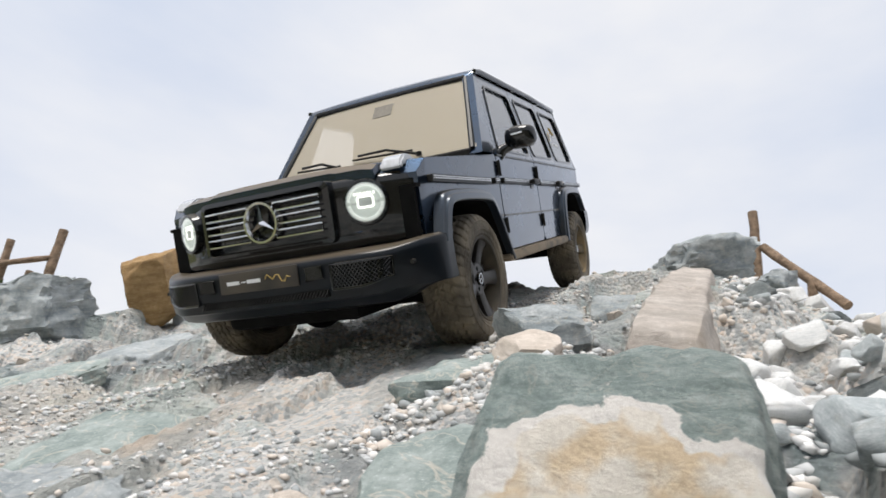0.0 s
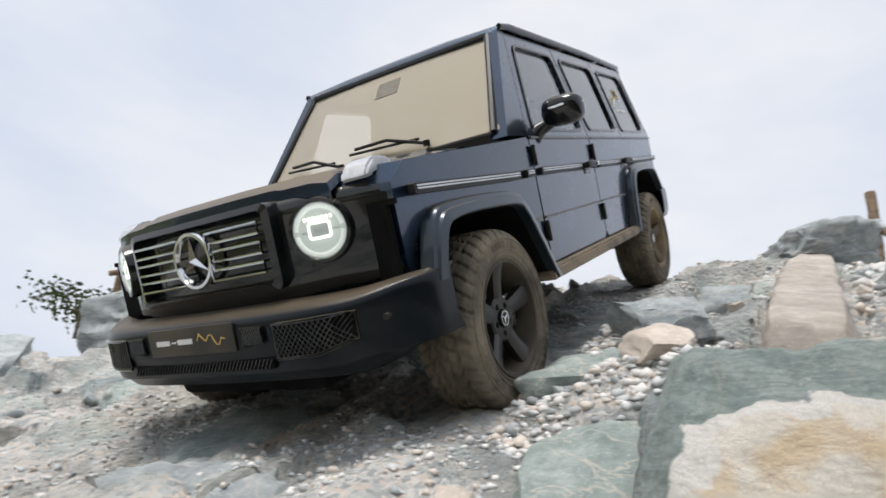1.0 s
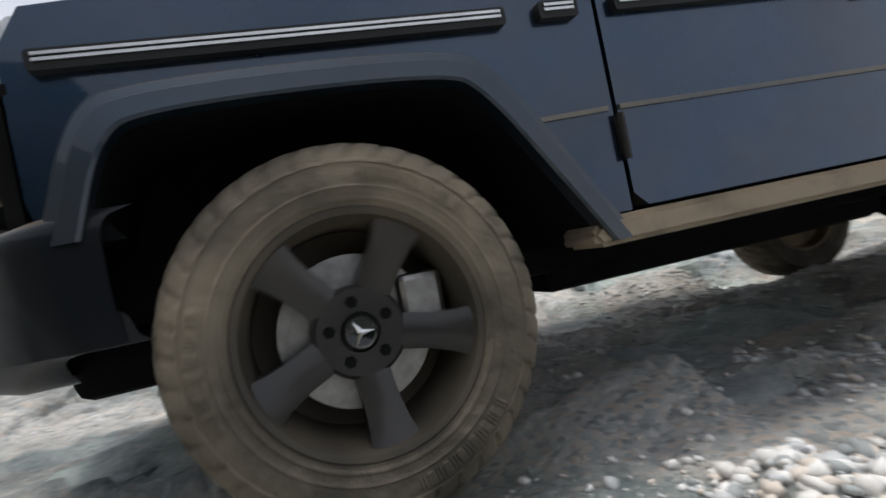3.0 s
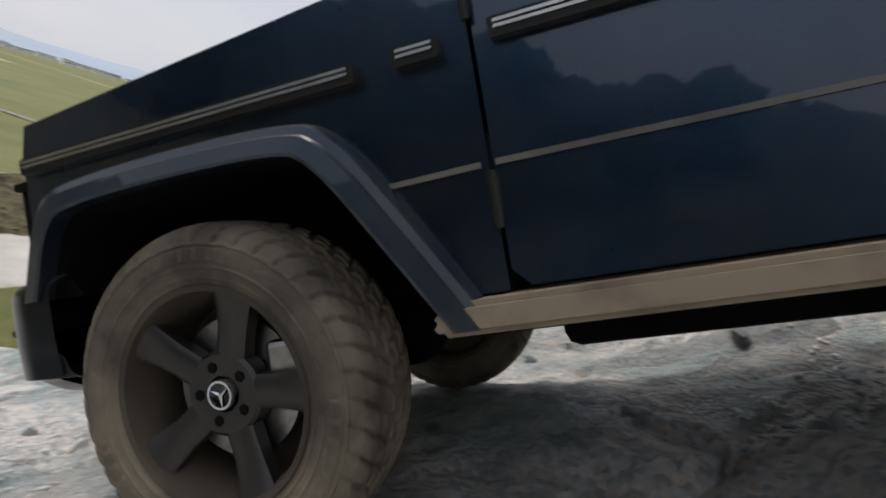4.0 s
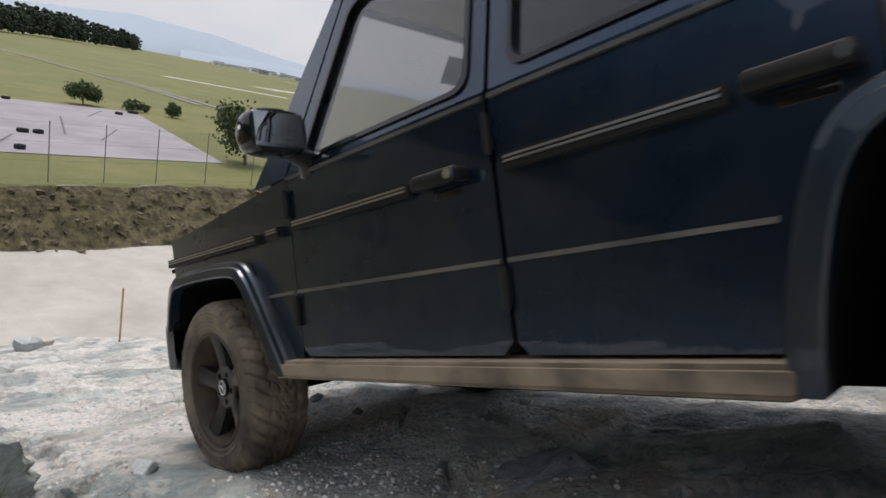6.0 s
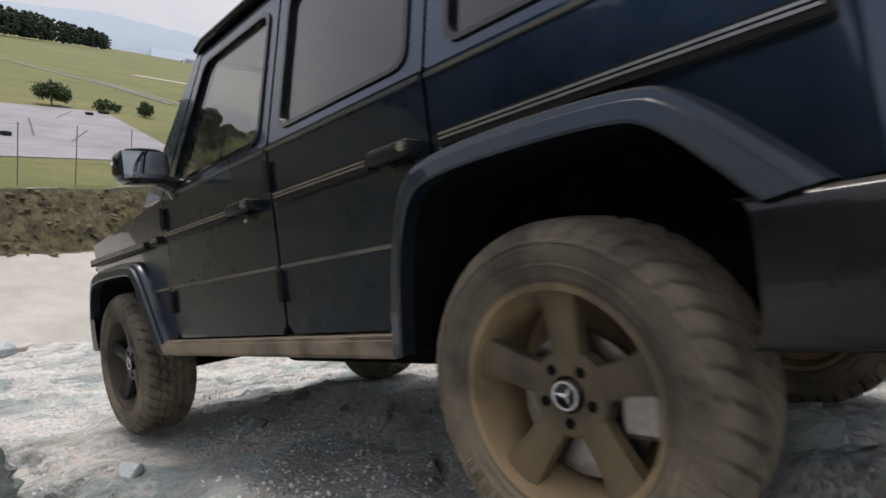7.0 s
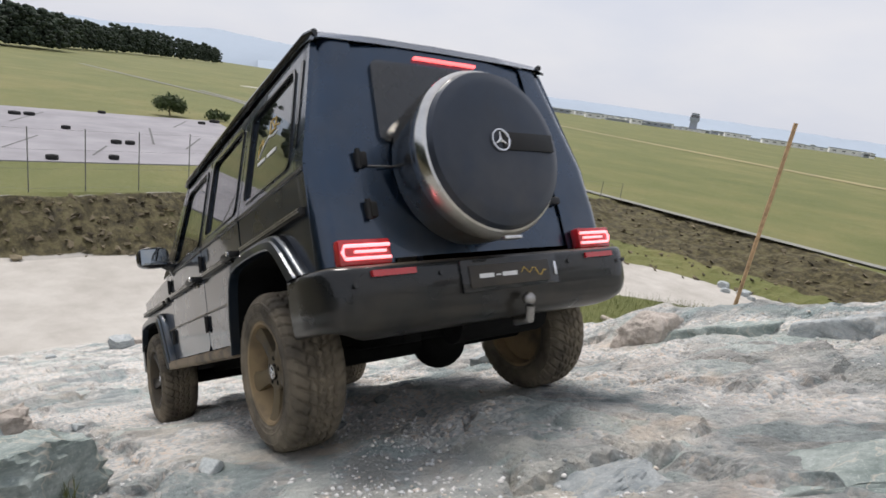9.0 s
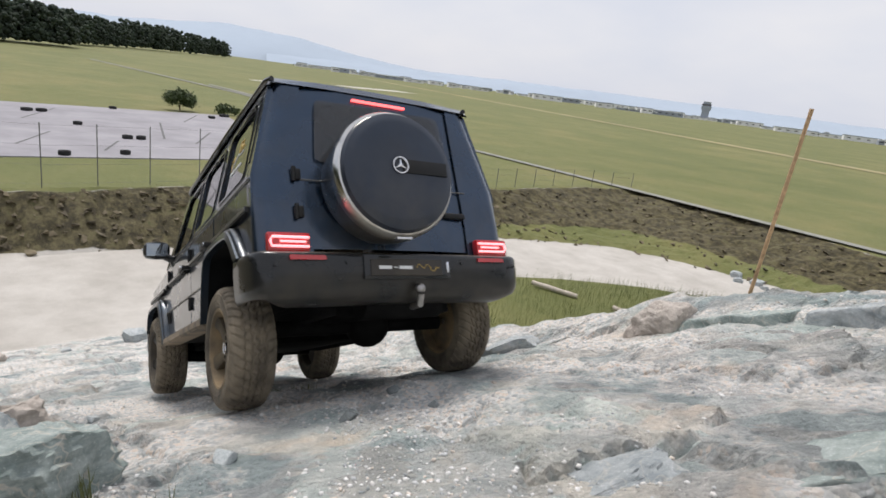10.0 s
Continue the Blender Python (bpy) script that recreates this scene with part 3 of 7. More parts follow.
# helpers for meshes
def part(name, bm, mat, parent, label="", smooth_angle=None, m=None):
    bmesh.ops.remove_doubles(bm, verts=bm.verts, dist=1e-5)
    bmesh.ops.recalc_face_normals(bm, faces=bm.faces)
    if m is not None:
        bmesh.ops.transform(bm, matrix=m, verts=bm.verts)
    if smooth_angle:
        for f in bm.faces:
            f.smooth = True
        for e in bm.edges:
            if len(e.link_faces) == 2 and e.calc_face_angle(0) > radians(smooth_angle):
                e.smooth = False
    me = bpy.data.meshes.new(name)
    bm.to_mesh(me)
    bm.free()
    me.materials.append(mat)
    ob = new(name, me)
    ob.parent = parent
    if label:
        tagged(ob, label)
    return ob


def prism(bm, pts, ya, yb, s=1):
    """Extrude a loop of (x, z) between two sideways positions, each a number or a function of z."""
    fa = ya if callable(ya) else (lambda z: ya)
    fb = yb if callable(yb) else (lambda z: yb)
    a = [bm.verts.new((x, s * fa(z), z)) for x, z in pts]
    b = [bm.verts.new((x, s * fb(z), z)) for x, z in pts]
    n = len(pts)
    new_faces = [bm.faces.new(a), bm.faces.new(b[::-1])]
    for i in range(n):
        new_faces.append(bm.faces.new((a[i], b[i], b[(i + 1) % n], a[(i + 1) % n])))
    return a + b


def ring(bm, outer, inner, ya, yb, s=1):
    """A frame between two loops of equal count, with thickness."""
    n = len(outer)
    v = [[bm.verts.new((x, s * f(z), z)) for x, z in loop] for f, loop in ((ya, outer), (ya, inner), (yb, inner), (yb, outer))]
    for k in range(4):
        p, q = v[k], v[(k + 1) % 4]
        for i in range(n):
            j = (i + 1) % n
            bm.faces.new((p[i], p[j], q[j], q[i]))


def rounded(pts, r, seg=4):
    out = []
    n = len(pts)
    for i in range(n):
        p, a, b = Vector(pts[i]), Vector(pts[i - 1]), Vector(pts[(i + 1) % n])
        d1, d2 = (a - p), (b - p)
        k = min(r, d1.length * 0.45, d2.length * 0.45)
        s0, s1 = p + d1.normalized() * k, p + d2.normalized() * k
        for q in range(seg + 1):
            t = q / seg
            out.append(tuple((1 - t) ** 2 * s0 + 2 * t * (1 - t) * p + t * t * s1))
    return out


def box(bm, x0, x1, y0, y1, z0, z1, bevel=0.0, seg=2):
    b2 = bmesh.new()
    bmesh.ops.create_cube(b2, size=1)
    bmesh.ops.transform(b2, matrix=Matrix.LocRotScale(((x0 + x1) / 2, (y0 + y1) / 2, (z0 + z1) / 2), None, (abs(x1 - x0), abs(y1 - y0), abs(z1 - z0))), verts=b2.verts)
    if bevel:
        bmesh.ops.bevel(b2, geom=b2.edges[:], offset=bevel, segments=seg, affect='EDGES', profile=0.5)
    merge(bm, b2)


def merge(bm, b2, m=None):
    if m is not None:
        bmesh.ops.transform(b2, matrix=m, verts=b2.verts)
    me = bpy.data.meshes.new("tmp")
    b2.to_mesh(me)
    bm.from_mesh(me)
    b2.free()
    bpy.data.meshes.remove(me)


def lathe(bm, prof, seg=48, axis='Y'):
    """Spin (radius, offset) pairs about the sideways axis."""
    rows = []
    for r, o in prof:
        row = []
        for k in range(seg):
            a = 2 * math.pi * k / seg
            c, s = r * math.cos(a), r * math.sin(a)
            row.append(bm.verts.new((c, o, s) if axis == 'Y' else ((o, c, s) if axis == 'X' else (c, s, o))))
        rows.append(row)
    for p, q in zip(rows, rows[1:]):
        for k in range(seg):
            bm.faces.new((p[k], p[(k + 1) % seg], q[(k + 1) % seg], q[k]))
    return rows


def disc(bm, x, y, z, r, t, axis='X', seg=32, m=None):
    b2 = bmesh.new()
    bmesh.ops.create_cone(b2, cap_ends=True, segments=seg, radius1=r, radius2=r, depth=t)
    rot = {'X': Matrix.Rotation(math.pi / 2, 4, 'Y'), 'Y': Matrix.Rotation(math.pi / 2, 4, 'X'), 'Z': Matrix.Identity(4)}[axis]
    merge(bm, b2, Matrix.Translation((x, y, z)) @ rot)


def tube(bm, pts, r, seg=8):
    """A round bar along a line of points."""
    rows = []
    for i, p in enumerate(pts):
        p = Vector(p)
        d = (Vector(pts[min(i + 1, len(pts) - 1)]) - Vector(pts[max(i - 1, 0)])).normalized()
        a = d.orthogonal().normalized() if i == 0 else (a - d * a.dot(d)).normalized()
        b = d.cross(a)
        rr = r[i] if isinstance(r, (list, tuple)) else r
        rows.append([bm.verts.new(p + rr * (math.cos(2 * math.pi * k / seg) * a + math.sin(2 * math.pi * k / seg) * b)) for k in range(seg)])
    for p, q in zip(rows, rows[1:]):
        for k in range(seg):
            bm.faces.new((p[k], p[(k + 1) % seg], q[(k + 1) % seg], q[k]))
    bm.faces.new(rows[0][::-1])
    bm.faces.new(rows[-1])


# the off-road wagon; x ahead, y to its left, z up from the wheels' foot
car = new("off_road_car")
tagged(car, "dusty dark blue boxy off-road wagon with lit headlamps on rock ramp", "car")
LEAN = Matrix.Rotation(radians(1.0), 4, 'Y')   # body sits nose down on its springs


def side_y(z, off=0.0):
    return (0.885 - max(0.0, z - 1.24) * 0.235) + off


def cpart(name, bm, mat, parent=None, label="", ang=35):
    return part(name, bm, mat, parent or car, label, ang, LEAN)


def body_shell():
    for s in (1, -1):
        # front fender with the wheel opening
        arch = [(0.80, 0.56), (0.86, 0.60), (1.07, 0.89), (1.15, 0.93), (1.76, 0.93), (1.84, 0.88), (1.90, 0.70)]
        b = bmesh.new()
        prism(b, [(0.745, 0.56)] + arch + [(1.97, 0.70), (1.99, 0.80), (1.99, 1.08), (1.93, 1.15), (0.76, 1.235), (0.745, 1.22)], 0.885, 0.82, s)
        b2 = [v for v in b.verts if v.co.x > 1.95]
        for v in b2:
            v.co.y -= s * 0.03
        fender = cpart("front_fender", b, PAINT)
        # shelf on top of the fender, towards the hood
        b = bmesh.new()
        q = [(2.05, 0.60, 1.10), (1.99, 0.85, 1.08), (1.93, 0.878, 1.15), (0.76, 0.878, 1.235), (0.76, 0.60, 1.245), (2.0, 0.60, 1.165)]
        vs = [b.verts.new((x, s * y, z)) for x, y, z in q]
        b.faces.new((vs[0], vs[1], vs[2], vs[5]))
        b.faces.new((vs[5], vs[2], vs[3], vs[4]))
        r = bmesh.ops.extrude_face_region(b, geom=b.faces[:])
        for v in r["geom"]:
            if isinstance(v, bmesh.types.BMVert):
                v.co.z -= 0.03
        cpart("fender_top", b, PAINT)
        # moulded flare
        def flare(name, out_pts, in_pts):
            out_pts, in_pts = worn(out_pts, 3), worn(in_pts, 3)
            between = lambda k: [((a[0] * (1 - k) + c[0] * k), (a[1] * (1 - k) + c[1] * k)) for a, c in zip(out_pts, in_pts)]
            b = bmesh.new()
            n = len(out_pts)
            rows = []
            for loop, y in ((out_pts, 0.88), (between(0.02), 0.918), (between(0.12), 0.932), (between(0.36), 0.938), (between(0.42), 0.950), (between(0.9), 0.957), (in_pts, 0.953), (in_pts, 0.905)):
                rows.append([b.verts.new((x, s * y, z)) for x, z in loop])
            for p, q in zip(rows, rows[1:]):
                for i in range(n - 1):
                    b.faces.new((p[i], p[i + 1], q[i + 1], q[i]))
            cpart(name, b, FLARE, None, "dark blue moulded wheel arch flare", 30)
            b = bmesh.new()
            rows = [[b.verts.new((x, s * y, z)) for x, z in in_pts] for y in (0.906, 0.46)]
            for i in range(n - 1):
                b.faces.new((rows[0][i], rows[0][i + 1], rows[1][i + 1], rows[1][i]))
            cpart("arch_liner", b, UNDER)
        flare("wheel_arch_flare", [(0.765, 0.50), (0.90, 0.72), (1.03, 0.92), (1.13, 0.985), (1.80, 0.985), (1.89, 0.93), (1.97, 0.70)],
              [(0.85, 0.50), (0.965, 0.68), (1.09, 0.87), (1.17, 0.915), (1.75, 0.915), (1.83, 0.87), (1.89, 0.70)])
        flare("wheel_arch_flare", [(-0.90, 0.50), (-0.93, 0.72), (-1.00, 0.95), (-1.12, 1.03), (-1.72, 1.03), (-1.83, 0.97), (-2.02, 0.78)],
              [(-0.975, 0.50), (-1.00, 0.70), (-1.06, 0.90), (-1.16, 0.96), (-1.68, 0.96), (-1.77, 0.92), (-1.92, 0.76)])
        # wheel housings
        for x0, x1 in ((0.87, 2.0), (-1.98, -0.95)):
            b = bmesh.new()
            box(b, x0, x1, s * 0.42, s * 0.46, 0.55, 1.06)
            box(b, x0 - 0.03, x1 + 0.03, s * 0.44, s * 0.86, 1.0, 1.02)
            box(b, x0 - 0.03, x0, s * 0.44, s * 0.84, 0.55, 1.0)
            box(b, x1, x1 + 0.03, s * 0.44, s * 0.84, 0.62, 1.0)
            cpart("wheel_housing", b, UNDER)
        # rear quarter with the wheel opening
        b = bmesh.new()
        prism(b, [(-0.94, 0.56), (-0.97, 0.72), (-1.04, 0.92), (-1.14, 0.97), (-1.70, 0.97), (-1.79, 0.93), (-1.95, 0.76), (-2.08, 0.78), (-2.08, 1.25), (-1.13, 1.25), (-1.13, 1.0), (-0.95, 0.72)][:-2] + [(-1.125, 0.99), (-0.965, 0.74), (-0.93, 0.60)], lambda z: side_y(z), 0.82, s)
        cpart("rear_quarter", b, PAINT)
        # doors below the glass
        for nm, pts, hx, hinge_x in (("front_door", [(0.735, 0.60), (0.70, 0.565), (-0.24, 0.565), (-0.275, 0.60), (-0.275, 1.25), (0.735, 1.25)], -0.10, 0.74),
                                     ("rear_door", [(-0.29, 0.60), (-0.325, 0.565), (-0.90, 0.565), (-0.94, 0.62), (-0.97, 0.76), (-1.10, 0.98), (-1.118, 1.02), (-1.118, 1.25), (-0.29, 1.25)], -1.00, -0.28)):
            b = bmesh.new()
            prism(b, pts, lambda z: side_y(z, 0.004), 0.83, s)
            door = cpart(nm, b, PAINT, None, "dusty dark blue door with a bright waist strip")
            # waist strip with bright lines
            x1 = pts[-1][0] - 0.035 if nm == "front_door" else -0.325
            x0 = hx + 0.13 if nm == "front_door" else -0.88
            strip(s, x1, x0, 1.05, door)
            b = bmesh.new()
            box(b, hx - 0.09, hx + 0.09, s * 0.915, s * 0.945, 1.03, 1.075, 0.012)
            for e in (-0.075, 0.075):
                box(b, hx + e - 0.018, hx + e + 0.018, s * 0.88, s * 0.93, 1.035, 1.07, 0.006)
            handle = cpart("door_handle", b, PLASTIC, door, "black pull handle with a push button")
            b = bmesh.new()
            disc(b, hx - 0.075, s * 0.95, 1.053, 0.014, 0.012, 'Y', 20)
            cpart("push_button", b, CHROME, handle)
            b = bmesh.new()
            box(b, hx - 0.055, hx + 0.045, s * 0.887, s * 0.892, 1.0, 1.03, 0.002)
            cpart("handle_recess", b, GLOSSBLACK, door)
            for hz in (0.74, 1.14):
                b = bmesh.new()
                box(b, hinge_x - 0.011, hinge_x + 0.011, s * 0.886, s * 0.908, hz - 0.05, hz + 0.045, 0.005)
                disc(b, hinge_x, s * 0.902, hz - 0.005, 0.010, 0.11, 'Z', 12)
                cpart("hinge", b, PLASTIC, door, "exposed black door hinge")
            # pressed crease along the door
            b = bmesh.new()
            xa, xb = (pts[-1][0] - 0.005, -0.27) if nm == "front_door" else (-0.295, -0.93)
            prism(b, [(xa, 0.800), (xb, 0.800), (xb, 0.812), (xa, 0.812)], 0.8965, 0.87, s)
            cpart("crease", b, CREASE, door)
            # belt line
            b = bmesh.new()
            xa, xb = (0.73, -0.272) if nm == "front_door" else (-0.294, -1.115)
            prism(b, [(xa, 1.225), (xb, 1.225), (xb, 1.237), (xa, 1.237)], 0.8985, 0.87, s)
            cpart("belt_line", b, CREASE, door)
        b = bmesh.new()
        prism(b, [(-1.135, 1.225), (-2.07, 1.225), (-2.07, 1.237), (-1.135, 1.237)], 0.893, 0.87, s)
        cpart("belt_line", b, CREASE)
        b = bmesh.new()
        prism(b, [(0.98, 0.795), (0.76, 0.800), (0.76, 0.812), (0.98, 0.806)], 0.893, 0.87, s)
        cpart("crease", b, CREASE)
        strip(s, 1.93, 0.985, 1.04, car)
        strip(s, 0.90, 0.80, 1.045, car)
        strip(s, -1.17, -2.05, 1.05, car)
        # glasshouse frames and panes
        for nm, out, inn, gl in (("front_door_frame", [(0.735, 1.25), (0.44, 1.875), (-0.275, 1.875), (-0.275, 1.25)], [(0.62, 1.29), (0.385, 1.80), (-0.20, 1.80), (-0.20, 1.29)], SIDEGLASS),
                                 ("rear_door_frame", [(-0.29, 1.25), (-0.29, 1.875), (-1.118, 1.875), (-1.118, 1.25)], [(-0.37, 1.30), (-0.37, 1.80), (-1.04, 1.80), (-1.04, 1.30)], DARKGLASS),
                                 ("rear_side_frame", [(-1.13, 1.25), (-1.13, 1.875), (-2.02, 1.875), (-2.08, 1.25)], [(-1.22, 1.30), (-1.22, 1.80), (-1.86, 1.80), (-1.90, 1.30)], DARKGLASS)):
            o, i = rounded(out, 0.012, 6), rounded(inn, 0.06, 6)
            b = bmesh.new()
            ring(b, o, i, lambda z: side_y(z, 0.0), lambda z: side_y(z, -0.05), s)
            fr = cpart(nm, b, PAINT)
            b = bmesh.new()
            cx, cz = sum(p[0] for p in i) / len(i), sum(p[1] for p in i) / len(i)
            grow = [(cx + (x - cx) * 1.05, cz + (z - cz) * 1.06) for x, z in i]
            ring(b, grow, i, lambda z: side_y(z, 0.008), lambda z: side_y(z, -0.03), s)
            cpart("window_seal", b, GLOSSBLACK, fr, "black rubber window seal")
            b = bmesh.new()
            prism(b, i, lambda z: side_y(z, -0.012), lambda z: side_y(z, -0.017), s)
            pane = cpart("pane", b, gl, fr, "tinted side window glass")
            pane.visible_shadow = False
            if nm == "rear_side_frame":
                sticker(s, fr)
        # vent slot behind the rear window
        b = bmesh.new()
        prism(b, rounded([(-1.955, 1.36), (-1.94, 1.80), (-1.975, 1.80), (-1.99, 1.36)], 0.015), lambda z: side_y(z, 0.006), lambda z: side_y(z, -0.01), s)
        cpart("vent_slot", b, GLOSSBLACK)
        # windscreen pillar
        b = bmesh.new()
        prism(b, [(1.00, 1.24), (0.75, 1.24), (0.45, 1.875), (0.515, 1.885)], lambda z: side_y(z, 0.002), lambda z: side_y(z, -0.085), s)
        cpart("windscreen_pillar", b, PAINT)
        # rain gutter rail
        b = bmesh.new()
        tube(b, [(0.50, s * 0.742, 1.90), (0.40, s * 0.750, 1.912), (-1.0, s * 0.745, 1.925), (-1.98, s * 0.738, 1.915), (-2.05, s * 0.72, 1.905)], 0.017, 8)
        cpart("rain_gutter", b, GLOSSBLACK)
        # rear corner, rolled from side to back
        b = bmesh.new()
        rows = []
        for z in (0.78, 1.0, 1.25, 1.5, 1.75, 1.885):
            row = []
            for k in range(9):
                a = radians(90 * k / 8)
                row.append(b.verts.new((rear_x(z) + 0.10 - 0.10 * math.sin(a), s * (side_y(z) - 0.10 + 0.10 * math.cos(a)), z)))
            row.append(b.verts.new((rear_x(z), s * 0.55, z)))
            rows.append([b.verts.new((-2.0, s * side_y(z), z))] + row)
        for p, q in zip(rows, rows[1:]):
            for i in range(len(p) - 1):
                b.faces.new((p[i], p[i + 1], q[i + 1], q[i]))
        cpart("rear_corner", b, PAINT, None, "", 60)
        # sill
        b = bmesh.new()
        prism(b, [(0.90, 0.52), (0.86, 0.555), (-0.93, 0.555), (-0.96, 0.52), (-0.93, 0.49), (0.88, 0.49)], 0.945, 0.78, s)
        bmesh.ops.bevel(b, geom=[e for e in b.edges], offset=0.012, segments=2, affect='EDGES')
        cpart("sill", b, SILL, None, "side sill caked with tan dust")
        # door mirror
        mirror = bmesh.new()
        b2 = bmesh.new()
        bmesh.ops.create_uvsphere(b2, u_segments=24, v_segments=14, radius=1)
        for v in b2.verts:
            v.co.x = max(v.co.x, -0.45)
            v.co = Vector((math.copysign(abs(v.co.x) ** 0.8, v.co.x), math.copysign(abs(v.co.y) ** 0.62, v.co.y), math.copysign(abs(v.co.z) ** 0.62, v.co.z)))
        merge(mirror, b2, Matrix.LocRotScale((0.55, s * 1.035, 1.345), None, (0.09, 0.115, 0.08)))
        mr = cpart("door_mirror", mirror, GLOSSBLACK, None, "black door mirror with a chrome strip", 50)
        b = bmesh.new()
        tube(b, [(0.60, s * 0.86, 1.24), (0.58, s * 0.90, 1.275), (0.57, s * 0.98, 1.30)], [0.05, 0.04, 0.03], 12)
        cpart("mirror_arm", b, GLOSSBLACK, mr)
        b = bmesh.new()
        box(b, 0.496, 0.504, s * 0.945, s * 1.125, 1.285, 1.405, 0.002)
        cpart("mirror_glass", b, MIRRORG, mr)
        b = bmesh.new()
        tube(b, [(0.642, s * 0.99, 1.36), (0.635, s * 1.06, 1.365), (0.60, s * 1.125, 1.362), (0.55, s * 1.150, 1.357)], 0.008, 8)
        cpart("chrome_strip", b, CHROME, mr)


def worn(pts, times=2):
    """Cut an open line's corners round."""
    for _ in range(times):
        q = [pts[0]]
        for a, b in zip(pts, pts[1:]):
            q += [(a[0] * 0.75 + b[0] * 0.25, a[1] * 0.75 + b[1] * 0.25), (a[0] * 0.25 + b[0] * 0.75, a[1] * 0.25 + b[1] * 0.75)]
        pts = q + [pts[-1]]
    return pts


def strip(s, x1, x0, z, parent):
    b = bmesh.new()
    prism(b, rounded([(x1, z - 0.020), (x1, z + 0.020), (x0, z + 0.020), (x0, z - 0.020)], 0.008, 2), 0.912, 0.88, s)
    st = cpart("protective_strip", b, PLASTIC, parent, "black protective strip with bright inlays")
    if parent is car:
        for dz in (0.010, -0.001):
            b = bmesh.new()
            box(b, x1 - 0.012, x0 + 0.012, s * 0.909, s * 0.9165, z + dz - 0.003, z + dz + 0.003)
            cpart("bright_inlay", b, STEEL, st)
    else:
        b = bmesh.new()
        for dz in (0.010, -0.001):
            box(b, x1 - 0.012, x0 + 0.012, s * 0.909, s * 0.9165, z + dz - 0.003, z + dz + 0.003)
        ob = cpart("bright_inlay", b, STEEL, st)
        ob.parent = parent


def rear_x(z):
    return -2.17 + max(0, z - 0.9) * 0.125


def sticker(s, fr):
    """Printed mark on the rear side glass: a line drawing above two bars."""
    def bar(nm, x, z, l, h, a, mat):
        b = bmesh.new()
        c, sn = math.cos(a), math.sin(a)
        pts = [(x + u * c - w * sn, z + u * sn + w * c) for u, w in ((-l / 2, -h / 2), (l / 2, -h / 2), (l / 2, h / 2), (-l / 2, h / 2))]
        prism(b, pts, lambda q: side_y(q, -0.008), lambda q: side_y(q, -0.011), s)
        cpart(nm, b, mat, fr)
    bar("white_print", -1.42, 1.475, 0.11, 0.018, 0.0, WHITEP)
    bar("white_print", -1.58, 1.475, 0.13, 0.018, 0.0, WHITEP)
    for x, z, l, a in ((-1.40, 1.535, 0.10, -0.6), (-1.47, 1.575, 0.09, -0.35), (-1.545, 1.575, 0.08, 0.15), (-1.61, 1.573, 0.06, -0.1)):
        bar("white_print", x, z, l, 0.007, a, WHITEP)
    for x, z, l, a in ((-1.36, 1.535, 0.06, 1.3), (-1.38, 1.585, 0.06, -0.3), (-1.415, 1.58, 0.05, 1.2), (-1.56, 1.60, 0.09, 0.1), (-1.52, 1.63, 0.07, 1.4), (-1.56, 1.665, 0.09, 0.1), (-1.60, 1.63, 0.07, 1.4), (-1.63, 1.61, 0.06, 0.3), (-1.56, 1.635, 0.06, 0.8)):
        bar("gold_print", x, z, l, 0.007, a, GOLDP)


MIRRORG = material("mirror_glass", (0.30, 0.33, 0.35), 0.03, 1.0, 0.02)
MUDRIM = dusty("rim_muddy", (0.035, 0.035, 0.037), 0.45, 0.3, 0.0, dust=(0.20, 0.155, 0.09), amount=0.85, low=-2.0, high=9.0, up=0.0)
MUDBARREL = dusty("rim_barrel_caked", (0.05, 0.045, 0.04), 0.7, 0.1, 0.0, dust=(0.34, 0.25, 0.14), amount=0.95, low=-2.0, high=9.0, up=0.0)
FLARE = dusty("flare_dark_blue", (0.012, 0.026, 0.045), 0.34, 0.6, 0.6, amount=0.12, low=0.45, high=1.0, up=0.30, spec=0.5)
CREASE = dusty("crease_edge_dusty", (0.06, 0.065, 0.07), 0.35, 0.2, 0.3, dust=(0.3, 0.26, 0.2), amount=0.45, low=0.5, high=1.6, up=0.5)


